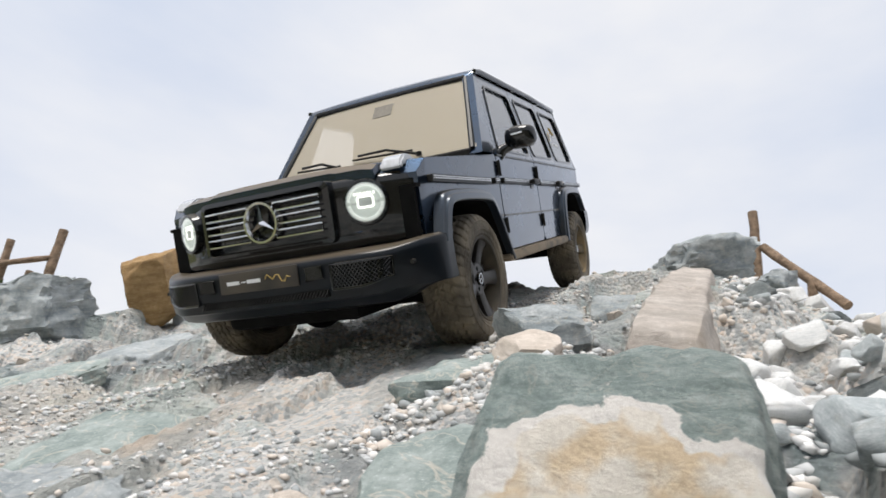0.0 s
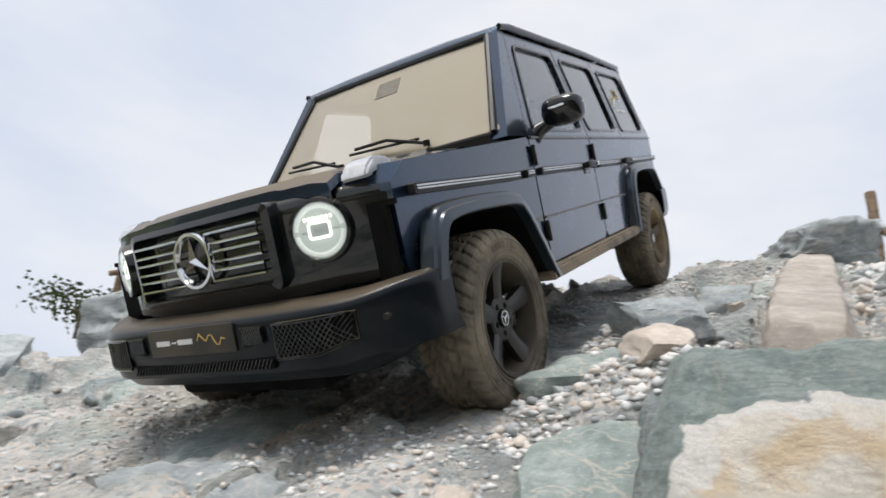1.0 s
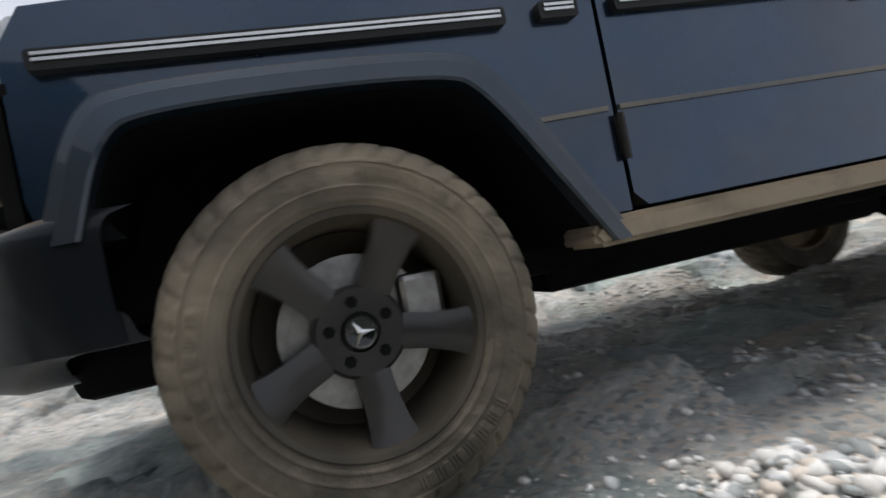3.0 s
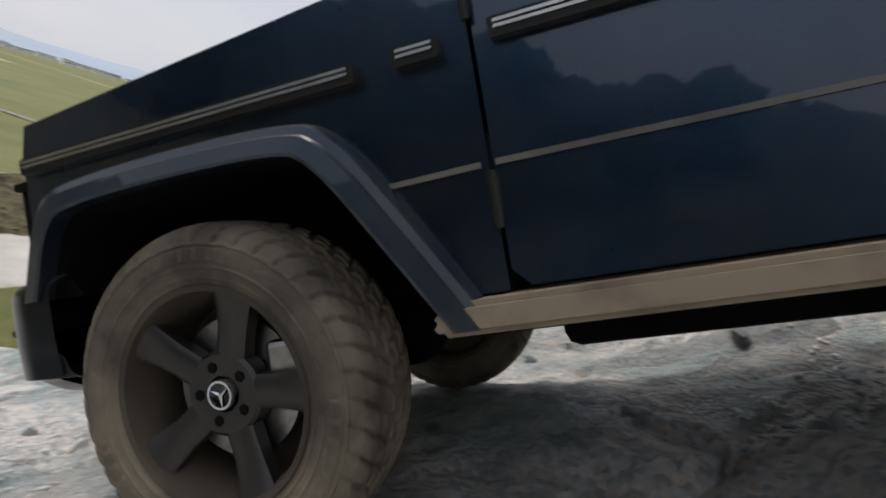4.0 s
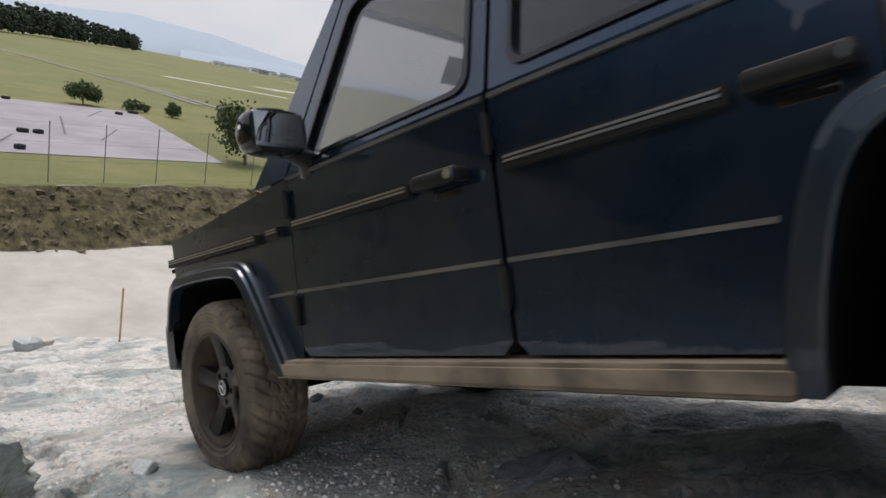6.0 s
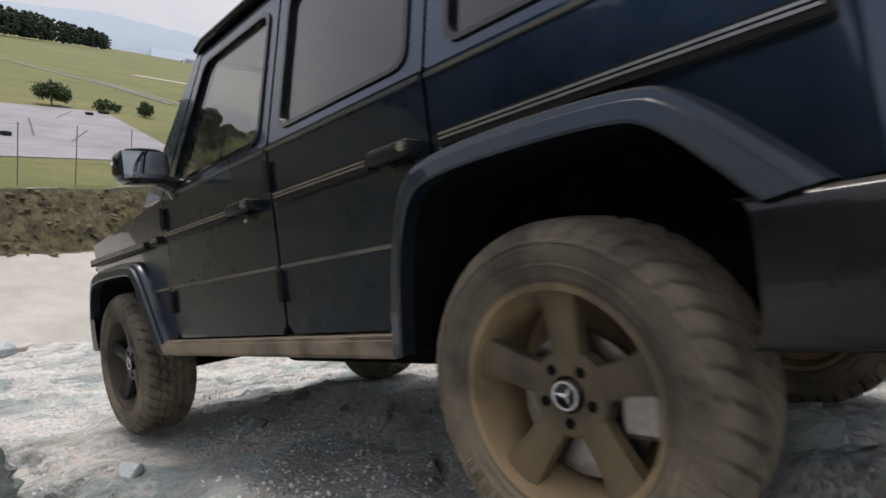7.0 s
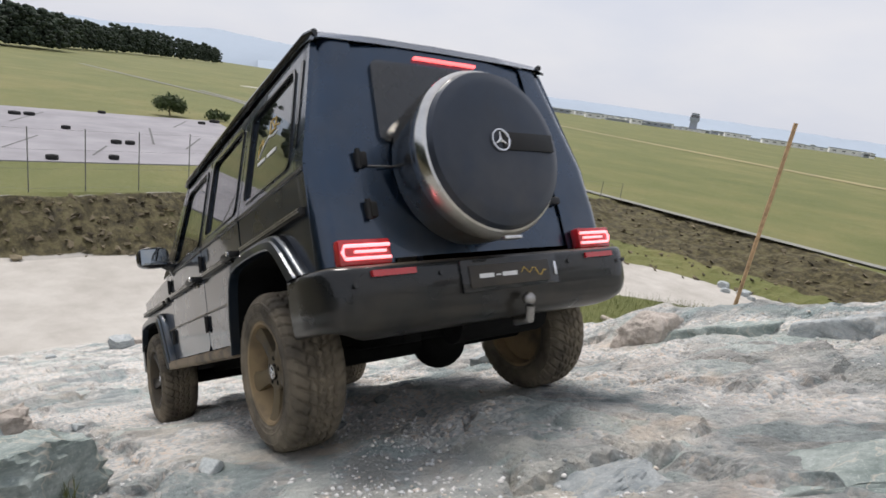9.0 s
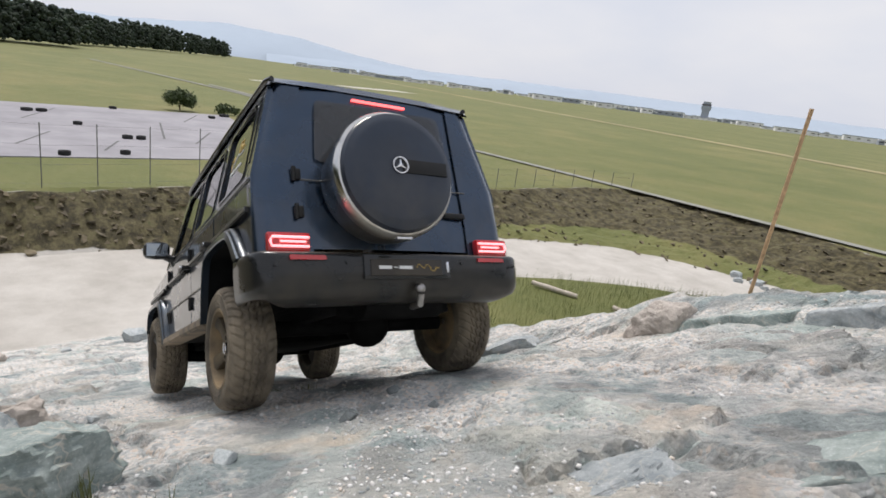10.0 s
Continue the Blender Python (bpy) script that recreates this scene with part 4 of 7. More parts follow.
def hood_roof_back():
    # hood: crowned, with lower flanks
    b = bmesh.new()
    rows = []
    for x, zc in ((2.125, 1.085), (2.12, 1.135), (2.06, 1.165), (1.6, 1.205), (1.2, 1.24), (0.98, 1.262)):
        row = []
        for y, dz in ((-0.665, -0.045), (-0.655, -0.012), (-0.58, 0.0), (-0.44, 0.006), (-0.41, 0.022), (-0.2, 0.028), (0.2, 0.028), (0.41, 0.022), (0.44, 0.006), (0.58, 0.0), (0.655, -0.012), (0.665, -0.045)):
            k = min(1.0, max(0, (2.12 - x) / 0.3))
            row.append(b.verts.new((x - 0.03 * (abs(y) / 0.66) ** 2, y, zc + (dz if dz < 0 else dz * (0.4 + 0.6 * k)))))
        rows.append(row)
    for p, q in zip(rows, rows[1:]):
        for i in range(len(p) - 1):
            b.faces.new((p[i], p[i + 1], q[i + 1], q[i]))
    cpart("hood", b, HOOD, None, "hood with brown dust on its nose", 30)
    # cowl and body core
    b = bmesh.new()
    prism(b, [(1.02, 1.12), (1.02, 1.262), (0.90, 1.268), (0.75, 1.24), (0.75, 1.12)], 0.80, -0.80)
    cpart("cowl", b, PLASTIC)
    b = bmesh.new()
    box(b, -1.99, 2.0, -0.44, 0.44, 0.52, 0.60)
    box(b, 0.85, -0.95, -0.82, 0.82, 0.50, 0.57)
    cpart("floor_pan", b, UNDER)
    for y in (0.41, -0.41):
        b = bmesh.new()
        box(b, 1.9, -2.0, y - 0.05, y + 0.05, 0.42, 0.515, 0.01)
        cpart("chassis_rail", b, UNDER)
    b = bmesh.new()
    box(b, 0.75, -0.75, -0.34, 0.34, 0.34, 0.5, 0.04)
    cpart("transfer_case", b, UNDER)
    b = bmesh.new()
    tube(b, [(1.0, -0.30, 0.42), (0.4, -0.42, 0.36), (-0.9, -0.44, 0.36), (-1.3, -0.30, 0.50), (-2.0, -0.25, 0.50)], 0.038, 10)
    cpart("exhaust_pipe", b, UNDER)
    b = bmesh.new()
    tube(b, [(-0.7, 0.0, 0.42), (-1.35, -0.08, 0.41)], 0.035, 10)
    cpart("propeller_shaft", b, UNDER)
    # roof
    b = bmesh.new()
    rows = []
    for x, dz in ((0.525, -0.035), (0.50, 0.0), (0.40, 0.02), (-0.8, 0.032), (-1.9, 0.022), (-2.02, 0.008), (-2.06, -0.03)):
        row = []
        for y, e in ((-0.74, -0.03), (-0.735, 0.0), (-0.70, 0.018), (-0.4, 0.035), (0, 0.04), (0.4, 0.035), (0.70, 0.018), (0.735, 0.0), (0.74, -0.03)):
            row.append(b.verts.new((x, y, 1.90 + dz + e * (1 if dz > 0 else 0.5))))
        rows.append(row)
    for p, q in zip(rows, rows[1:]):
        for i in range(len(p) - 1):
            b.faces.new((p[i], p[i + 1], q[i + 1], q[i]))
    cpart("roof", b, PAINT, None, "", 40)
    b = bmesh.new()
    box(b, 0.47, -2.0, -0.70, 0.70, 1.855, 1.868)
    cpart("headliner", b, CREAM, None, "cream headliner")
    # windscreen with frame
    def ws(u, v):
        """u across, v up along the glass."""
        x = 0.975 - v * 0.475
        z = 1.275 + v * 0.60
        return Vector((x, u * (side_y(z) - 0.075), z))
    b = bmesh.new()
    n = 12
    g = [[b.verts.new(ws(-1.05 + 2.10 * i / n, 0.02 + 0.945 * j / 6) + Vector((0.012 * (1 - (2 * i / n - 1) ** 2), 0, 0))) for i in range(n + 1)] for j in range(7)]
    for j in range(6):
        for i in range(n):
            b.faces.new((g[j][i], g[j][i + 1], g[j + 1][i + 1], g[j + 1][i]))
    w = cpart("windscreen", b, WINDSCREEN, None, "upright windscreen with tan reflection and dust painted into its film", 60)
    w.visible_shadow = False
    b = bmesh.new()
    tube(b, [ws(-1, -0.01), ws(1, -0.01)], 0.016, 8)
    tube(b, [ws(-1.01, 0), ws(-1.01, 0.98)], 0.022, 8)
    tube(b, [ws(1.01, 0), ws(1.01, 0.98)], 0.022, 8)
    tube(b, [ws(-1, 0.985), ws(1, 0.985)], 0.026, 8)
    cpart("windscreen_seal", b, PLASTIC)
    b = bmesh.new()
    prism(b, [(0.654, 1.70), (0.575, 1.80), (0.566, 1.80), (0.645, 1.70)], 0.085, -0.085)
    bmesh.ops.bevel(b, geom=b.edges[:], offset=0.003, segments=2, affect='EDGES')
    cpart("sensor_housing", b, SENSOR, None, "grey sensor patch at the windscreen's top")
    for y0, y1 in ((0.42, -0.08), (-0.18, -0.58)):
        b = bmesh.new()
        p0, p1 = Vector((0.985, y0, 1.315)), Vector((0.935, y1, 1.375))
        tube(b, [p0, (p0 + p1) / 2 + Vector((0.02, 0, 0.045)), p1 + Vector((0.015, 0, 0.02))], 0.010, 6)
        tube(b, [p0 + Vector((-0.01, -0.05, 0.035)), p1 + Vector((0.0, -0.06, 0.0))], 0.008, 6)
        disc(b, p0.x, p0.y, p0.z, 0.02, 0.03, 'Z', 12)
        cpart("windscreen_wiper", b, PLASTIC)
    # tailgate
    b = bmesh.new()
    rows = []
    for z in (0.80, 0.95, 1.25, 1.6, 1.885):
        rows.append([b.verts.new((rear_x(z) - (0.004 if abs(y) < 0.6 else -0.02), y, z)) for y in (-0.62, -0.60, -0.3, 0, 0.3, 0.60, 0.62)])
    for p, q in zip(rows, rows[1:]):
        for i in range(len(p) - 1):
            b.faces.new((p[i], p[i + 1], q[i + 1], q[i]))
    gate = cpart("tailgate", b, PAINT, None, "", 40)
    b = bmesh.new()
    loop = rounded([(-0.50, 1.36), (-0.46, 1.80), (0.46, 1.80), (0.50, 1.36)], 0.05)
    vs = [b.verts.new((rear_x(z) - 0.009, y, z)) for y, z in loop]
    b.faces.new(vs)
    cpart("rear_window", b, DARKGLASS, gate)
    b = bmesh.new()
    tube(b, [(rear_x(1.23) - 0.003, 0.595, 1.232), (rear_x(1.23) - 0.003, -0.595, 1.232)], 0.005, 6)
    cpart("belt_line", b, CREASE, gate)
    b = bmesh.new()
    box(b, rear_x(1.83) - 0.025, rear_x(1.83) - 0.006, -0.20, 0.20, 1.828, 1.843, 0.004)
    cpart("brake_light", b, BRAKEGLOW, gate, "lit red high brake light")
    for z in (1.26, 1.02):
        b = bmesh.new()
        box(b, rear_x(z) - 0.028, rear_x(z) + 0.01, 0.60, 0.655, z - 0.035, z + 0.035, 0.008)
        disc(b, rear_x(z) - 0.022, 0.645, z, 0.013, 0.09, 'Z', 12)
        cpart("hinge", b, PLASTIC, gate)
    b = bmesh.new()
    box(b, rear_x(1.05) - 0.03, rear_x(1.05) + 0.01, -0.55, -0.38, 1.03, 1.07, 0.01)
    cpart("tailgate_handle", b, PLASTIC, gate)
    # interior, seen through the glass
    b = bmesh.new()
    box(b, 0.55, 0.92, -0.72, 0.72, 1.0, 1.235, 0.05)
    cpart("dashboard", b, LEATHER)
    for y0 in (0.38, -0.38):
        for x in (-0.05, -0.95):
            y = y0 * (1.0 if x > -0.5 else 0.42)
            b = bmesh.new()
            box(b, x - 0.05, x + 0.42, y - (0.24 if x > -0.5 else 0.15), y + (0.24 if x > -0.5 else 0.15), 0.75, 0.92, 0.05)
            box(b, x - 0.12, x + 0.02, y - (0.24 if x > -0.5 else 0.15), y + (0.24 if x > -0.5 else 0.15), 0.85, 1.42, 0.05)
            box(b, x - 0.12, x - 0.02, y - 0.13, y + 0.13, 1.45, 1.62, 0.04)
            cpart("seat", b, CREAM if x < -0.5 else LEATHER)
    b = bmesh.new()
    lathe(b, [(0.185, -0.012), (0.20, 0.0), (0.185, 0.012), (0.172, 0.0), (0.185, -0.012)], 28, 'X')
    box(b, -0.01, 0.01, -0.18, 0.18, -0.02, 0.02)
    bmesh.ops.transform(b, matrix=Matrix.Translation((0.42, 0.38, 1.16)) @ Matrix.Rotation(radians(-25), 4, 'Y'), verts=b.verts)
    cpart("steering_wheel", b, LEATHER)


def front_end():
    # front panel: one sheet curving round to the fenders
    plan = worn([(-0.872, 1.86), (-0.868, 1.96), (-0.80, 2.015), (-0.43, 2.172), (0.43, 2.172), (0.80, 2.015), (0.868, 1.96), (0.872, 1.86)], 3)
    b = bmesh.new()
    rows = [[b.verts.new((x - k, y, z)) for y, x in plan] for z, k in ((0.70, 0.03), (0.74, 0.0), (0.9, 0.0), (1.04, 0.0), (1.075, 0.006), (1.098, 0.024), (1.106, 0.06), (1.108, 0.12))]
    for p, q in zip(rows, rows[1:]):
        for i in range(len(plan) - 1):
            b.faces.new((p[i], p[i + 1], q[i + 1], q[i]))
    fascia = cpart("front_fascia", b, GLOSSBLACK, None, "gloss black front panel", 50)
    b = bmesh.new()
    fo = rounded([(-0.435, 0.78), (-0.435, 1.105), (0.435, 1.105), (0.435, 0.78)], 0.04)
    fi = rounded([(-0.405, 0.805), (-0.405, 1.08), (0.405, 1.08), (0.405, 0.805)], 0.03)
    rows = [[b.verts.new((x, y, z)) for y, z in loop] for loop, x in ((fo, 2.0), (fo, 2.185), (fi, 2.195), (fi, 2.12))]
    for p, q in zip(rows, rows[1:]):
        for i in range(len(fo)):
            b.faces.new((p[i], p[(i + 1) % len(fo)], q[(i + 1) % len(fo)], q[i]))
    grille = cpart("grille_frame", b, GLOSSBLACK)
    for s in (1, -1):
        for z in (1.02, 0.947, 0.873):
            b = bmesh.new()
            inner = math.sqrt(max(0.0, 0.112 ** 2 - (z - 0.947) ** 2))
            y0, y1 = inner + 0.004, 0.385
            loop = [(y0, z + 0.02), (y1, z + 0.02), (y1, z - 0.02), (y0, z - 0.02)]
            tube(b, [(2.205, s * y, zz) for y, zz in loop + loop[:1]], 0.0055, 6)
            cpart("grille_louvre", b, CHROME, grille, "chrome-edged black grille bar")
    b = bmesh.new()
    lathe(b, [(0.092, 2.205), (0.100, 2.222), (0.112, 2.222), (0.116, 2.205), (0.092, 2.205)], 40, 'X')
    for k in range(3):
        a = radians(90 + 120 * k)
        pts = [Vector((2.235, 0, 0)), Vector((2.214, 0.020 * math.cos(a + 1.05), 0.020 * math.sin(a + 1.05))), Vector((2.214, 0.098 * math.cos(a), 0.098 * math.sin(a))), Vector((2.214, 0.020 * math.cos(a - 1.05), 0.020 * math.sin(a - 1.05)))]
        vs = [b.verts.new(p) for p in pts]
        b.faces.new((vs[0], vs[1], vs[2]))
        b.faces.new((vs[0], vs[2], vs[3]))
    bmesh.ops.transform(b, matrix=Matrix.Translation((0, 0, 0.947)), verts=b.verts)
    cpart("emblem", b, CHROME, grille, "round chrome emblem")
    for s in (1, -1):
        # headlamp: bezel, lit bowl, bright ring, projector with a lit rim
        lamp_at = Matrix.Translation((2.106, s * 0.600, 0.962)) @ Matrix.Rotation(radians(22 * s), 4, 'Z') @ Matrix.Diagonal((0.6, 0.87, 0.87, 1))
        b = bmesh.new()
        lathe(b, [(0.118, -0.02), (0.118, 0.030), (0.112, 0.034), (0.085, 0.022), (0.05, 0.012), (0.001, 0.010)], 48, 'X')
        bmesh.ops.transform(b, matrix=lamp_at, verts=b.verts)
        lamp = cpart("headlamp", b, LAMPBODY, None, "round lit headlamp")
        b = bmesh.new()
        lathe(b, [(0.117, -0.03), (0.117, 0.046), (0.121, 0.052), (0.133, 0.046), (0.142, -0.03)], 48, 'X')
        bmesh.ops.transform(b, matrix=lamp_at, verts=b.verts)
        cpart("bezel", b, GLOSSBLACK, lamp)
        b = bmesh.new()
        for k in range(2):   # the ring is split by a gap at each side
            arc = [radians(6 + 180 * k + 168 * q / 30) for q in range(31)]
            tube(b, [(0.037, 0.101 * math.cos(q), 0.101 * math.sin(q)) for q in arc], 0.0095, 8)
        bmesh.ops.transform(b, matrix=lamp_at, verts=b.verts)
        cpart("light_ring", b, LAMPRING, lamp)
        b = bmesh.new()
        box(b, 0.008, 0.036, -0.042, 0.042, -0.026, 0.030, 0.012)
        box(b, 0.008, 0.022, -0.088, 0.088, -0.006, 0.002, 0.002)
        bmesh.ops.transform(b, matrix=lamp_at, verts=b.verts)
        cpart("projector", b, LAMPCORE, lamp)
        b = bmesh.new()
        lo = rounded([(-0.046, -0.030), (0.046, -0.030), (0.046, 0.034), (-0.046, 0.034)], 0.014)
        tube(b, [(0.037, y, z) for y, z in lo + lo[:1]], 0.006, 6)
        for k in range(7):
            box(b, 0.014, 0.026, -0.066 + 0.019 * k, -0.055 + 0.019 * k, 0.044, 0.060, 0.003)
        bmesh.ops.transform(b, matrix=lamp_at, verts=b.verts)
        cpart("light_core", b, LAMPGLOW, lamp, "glowing lamp core")
        b = bmesh.new()
        lathe(b, [(0.117, 0.046), (0.10, 0.060), (0.06, 0.072), (0.001, 0.075)], 40, 'X')
        bmesh.ops.transform(b, matrix=lamp_at, verts=b.verts)
        ob = cpart("cover_lens", b, HEADLENS, lamp)
        ob.visible_shadow = False
        # body-coloured brow under the lamp
        b = bmesh.new()
        tube(b, [(2.128, s * 0.475, 0.826), (2.105, s * 0.54, 0.815), (2.070, s * 0.62, 0.832), (2.035, s * 0.70, 0.868)], [0.006, 0.016, 0.016, 0.005], 8)
        cpart("lamp_brow", b, PAINT)
        # turn signal on the fender top
        b = bmesh.new()
        prism(b, [(2.035, 1.11), (2.02, 1.15), (1.97, 1.188), (1.90, 1.192), (1.84, 1.17), (1.84, 1.145)], 0.79, 0.66, s)
        bmesh.ops.bevel(b, geom=b.edges[:], offset=0.012, segments=2, affect='EDGES')
        cpart("turn_signal", b, SIGNAL, None, "clear fender-top turn signal")
    # bumper with a rounded ledge, a lower lip and turned-in ends
    plan = worn([(-0.945, 1.86), (-0.945, 2.02), (-0.70, 2.255), (-0.42, 2.305), (0.42, 2.305), (0.70, 2.255), (0.945, 2.02), (0.945, 1.86)], 3)
    b = bmesh.new()
    rows = []
    for z, k in ((0.435, -0.22), (0.437, -0.12), (0.45, -0.075), (0.485, -0.045), (0.497, -0.022), (0.51, -0.018), (0.535, -0.012), (0.60, 0.0), (0.675, 0.0), (0.697, -0.006), (0.712, -0.022), (0.722, -0.05), (0.735, -0.15)):
        row = []
        for y, x in plan:
            e = smooth(0.70, 0.93, abs(y))
            row.append(b.verts.new((x + k * (1 - 0.6 * e), y * (1 + 0.10 * k), z + (0.07 * float(e) if z < 0.5 else 0.02 * float(e) * (z > 0.65)))))
        rows.append(row)
    for p, q in zip(rows, rows[1:]):
        for i in range(len(p) - 1):
            b.faces.new((p[i], p[i + 1], q[i + 1], q[i]))
    bmp = cpart("front_bumper", b, BUMPER, None, "deep dark bumper with a dusty top ledge", 40)
    for s in (1, -1):
        # outer intake: a dark curved recess with crossed wires, framed; a parking sensor
        def on(y, z, d):
            return Vector((float(np.interp(y, *zip(*plan))) + d, s * y, z))
        b = bmesh.new()
        ys = [0.45 + 0.30 * q / 10 for q in range(11)]
        low = lambda y: 0.548 + 0.03 * float(smooth(0.6, 0.75, y))
        g = [[b.verts.new(on(y, low(y) + (0.672 - low(y)) * q, 0.003)) for y in ys] for q in (0, 1)]
        for q in range(10):
            b.faces.new((g[0][q], g[0][q + 1], g[1][q + 1], g[1][q]))
        ins = cpart("intake", b, UNDER, bmp, "black honeycomb intake")
        b = bmesh.new()
        for q in range(-5, 16):
            for d in (-1, 1):
                line = [(0.45 + 0.02 * q + d * 0.10 * u / 4, u / 4) for u in range(5)]
                line = [on(y, low(y) + (0.672 - low(y)) * u, 0.005) for y, u in line if 0.45 <= y <= 0.75]
                if len(line) > 1:
                    tube(b, line, 0.0028, 4)
        cpart("mesh_grid", b, GLOSSBLACK, ins)
        b = bmesh.new()
        lo = [(y, low(y)) for y in ys] + [(y, 0.672) for y in ys[::-1]]
        tube(b, [on(y, z, 0.003) for y, z in lo + lo[:1]], 0.007, 6)
        cpart("intake_frame", b, GLOSSBLACK, bmp)
        b = bmesh.new()
        disc(b, float(np.interp(0.83, *zip(*plan))), s * 0.83, 0.63, 0.012, 0.03, 'X', 16)
        cpart("parking_sensor", b, PLASTIC, bmp)
    b = bmesh.new()
    box(b, 2.27, 2.298, -0.42, 0.42, 0.515, 0.556, 0.006)
    slot = cpart("lower_intake", b, UNDER, bmp, "black lower intake slot")
    b = bmesh.new()
    for k in range(42):
        y = -0.41 + 0.82 * k / 41
        tube(b, [(2.300, y - 0.012, 0.519), (2.300, y + 0.012, 0.552)], 0.003, 4)
    cpart("mesh_grid", b, GLOSSBLACK, slot)
    # intake meshes
    for s in (1, -1):
        for ya, yb, za, zb in ((0.30, 0.41, 0.60, 0.675),):
            b = bmesh.new()
            xa, xb = (2.306, 2.306) if yb < 0.42 else (2.304, 2.270)
            vs = [b.verts.new((xa, s * ya, za)), b.verts.new((xb, s * yb, za + 0.015)), b.verts.new((xb, s * yb, zb)), b.verts.new((xa, s * ya, zb))]
            b.faces.new(vs)
            ins = cpart("intake", b, UNDER, bmp, "black honeycomb intake")
            b = bmesh.new()
            nn = 8
            for k in range(-3, nn + 3):
                for d in (-1, 1):
                    p = ya + (yb - ya) * (k / nn)
                    q = p + d * (zb - za) * 0.9
                    pts = []
                    for t in (0, 0.25, 0.5, 0.75, 1):
                        yy = p + (q - p) * t
                        if ya <= yy <= yb:
                            pts.append((xa + (xb - xa) * (yy - ya) / (yb - ya) + 0.004, s * yy, za + 0.01 + (zb - za - 0.01) * t))
                    if len(pts) > 1:
                        tube(b, [pts[0], pts[-1]], 0.0035, 4)
            cpart("mesh_grid", b, GLOSSBLACK, ins)
    b = bmesh.new()
    box(b, 2.302, 2.312, -0.26, 0.26, 0.592, 0.702, 0.004)
    pl = cpart("number_plate_holder", b, PLATE, bmp, "black plate with white and gold print")
    plate_print(pl, 2.3135, 0.647, 1)
    b = bmesh.new()
    box(b, 1.55, 2.1, -0.45, 0.45, 0.36, 0.52, 0.04)
    cpart("skid_plate", b, UNDER)


def plate_print(pl, x, z, d):
    """Bars in place of the plate's print, and a gold squiggle."""
    for y, l, h, mt in ((0.165, 0.085, 0.020, WHITEP), (0.095, 0.03, 0.006, WHITEP), (0.025, 0.09, 0.020, WHITEP)):
        b = bmesh.new()
        box(b, x - 0.001, x + 0.001, d * -y - l / 2, d * -y + l / 2, z - h / 2, z + h / 2)
        cpart("print_bar", b, mt, pl)
    b = bmesh.new()
    tube(b, [(x, d * (0.05 + 0.018 * k), z + 0.018 * math.sin(k * 1.7) + 0.012 * math.sin(k * 0.6)) for k in range(10)], 0.0025, 5)
    cpart("gold_print", b, GOLDP, pl)


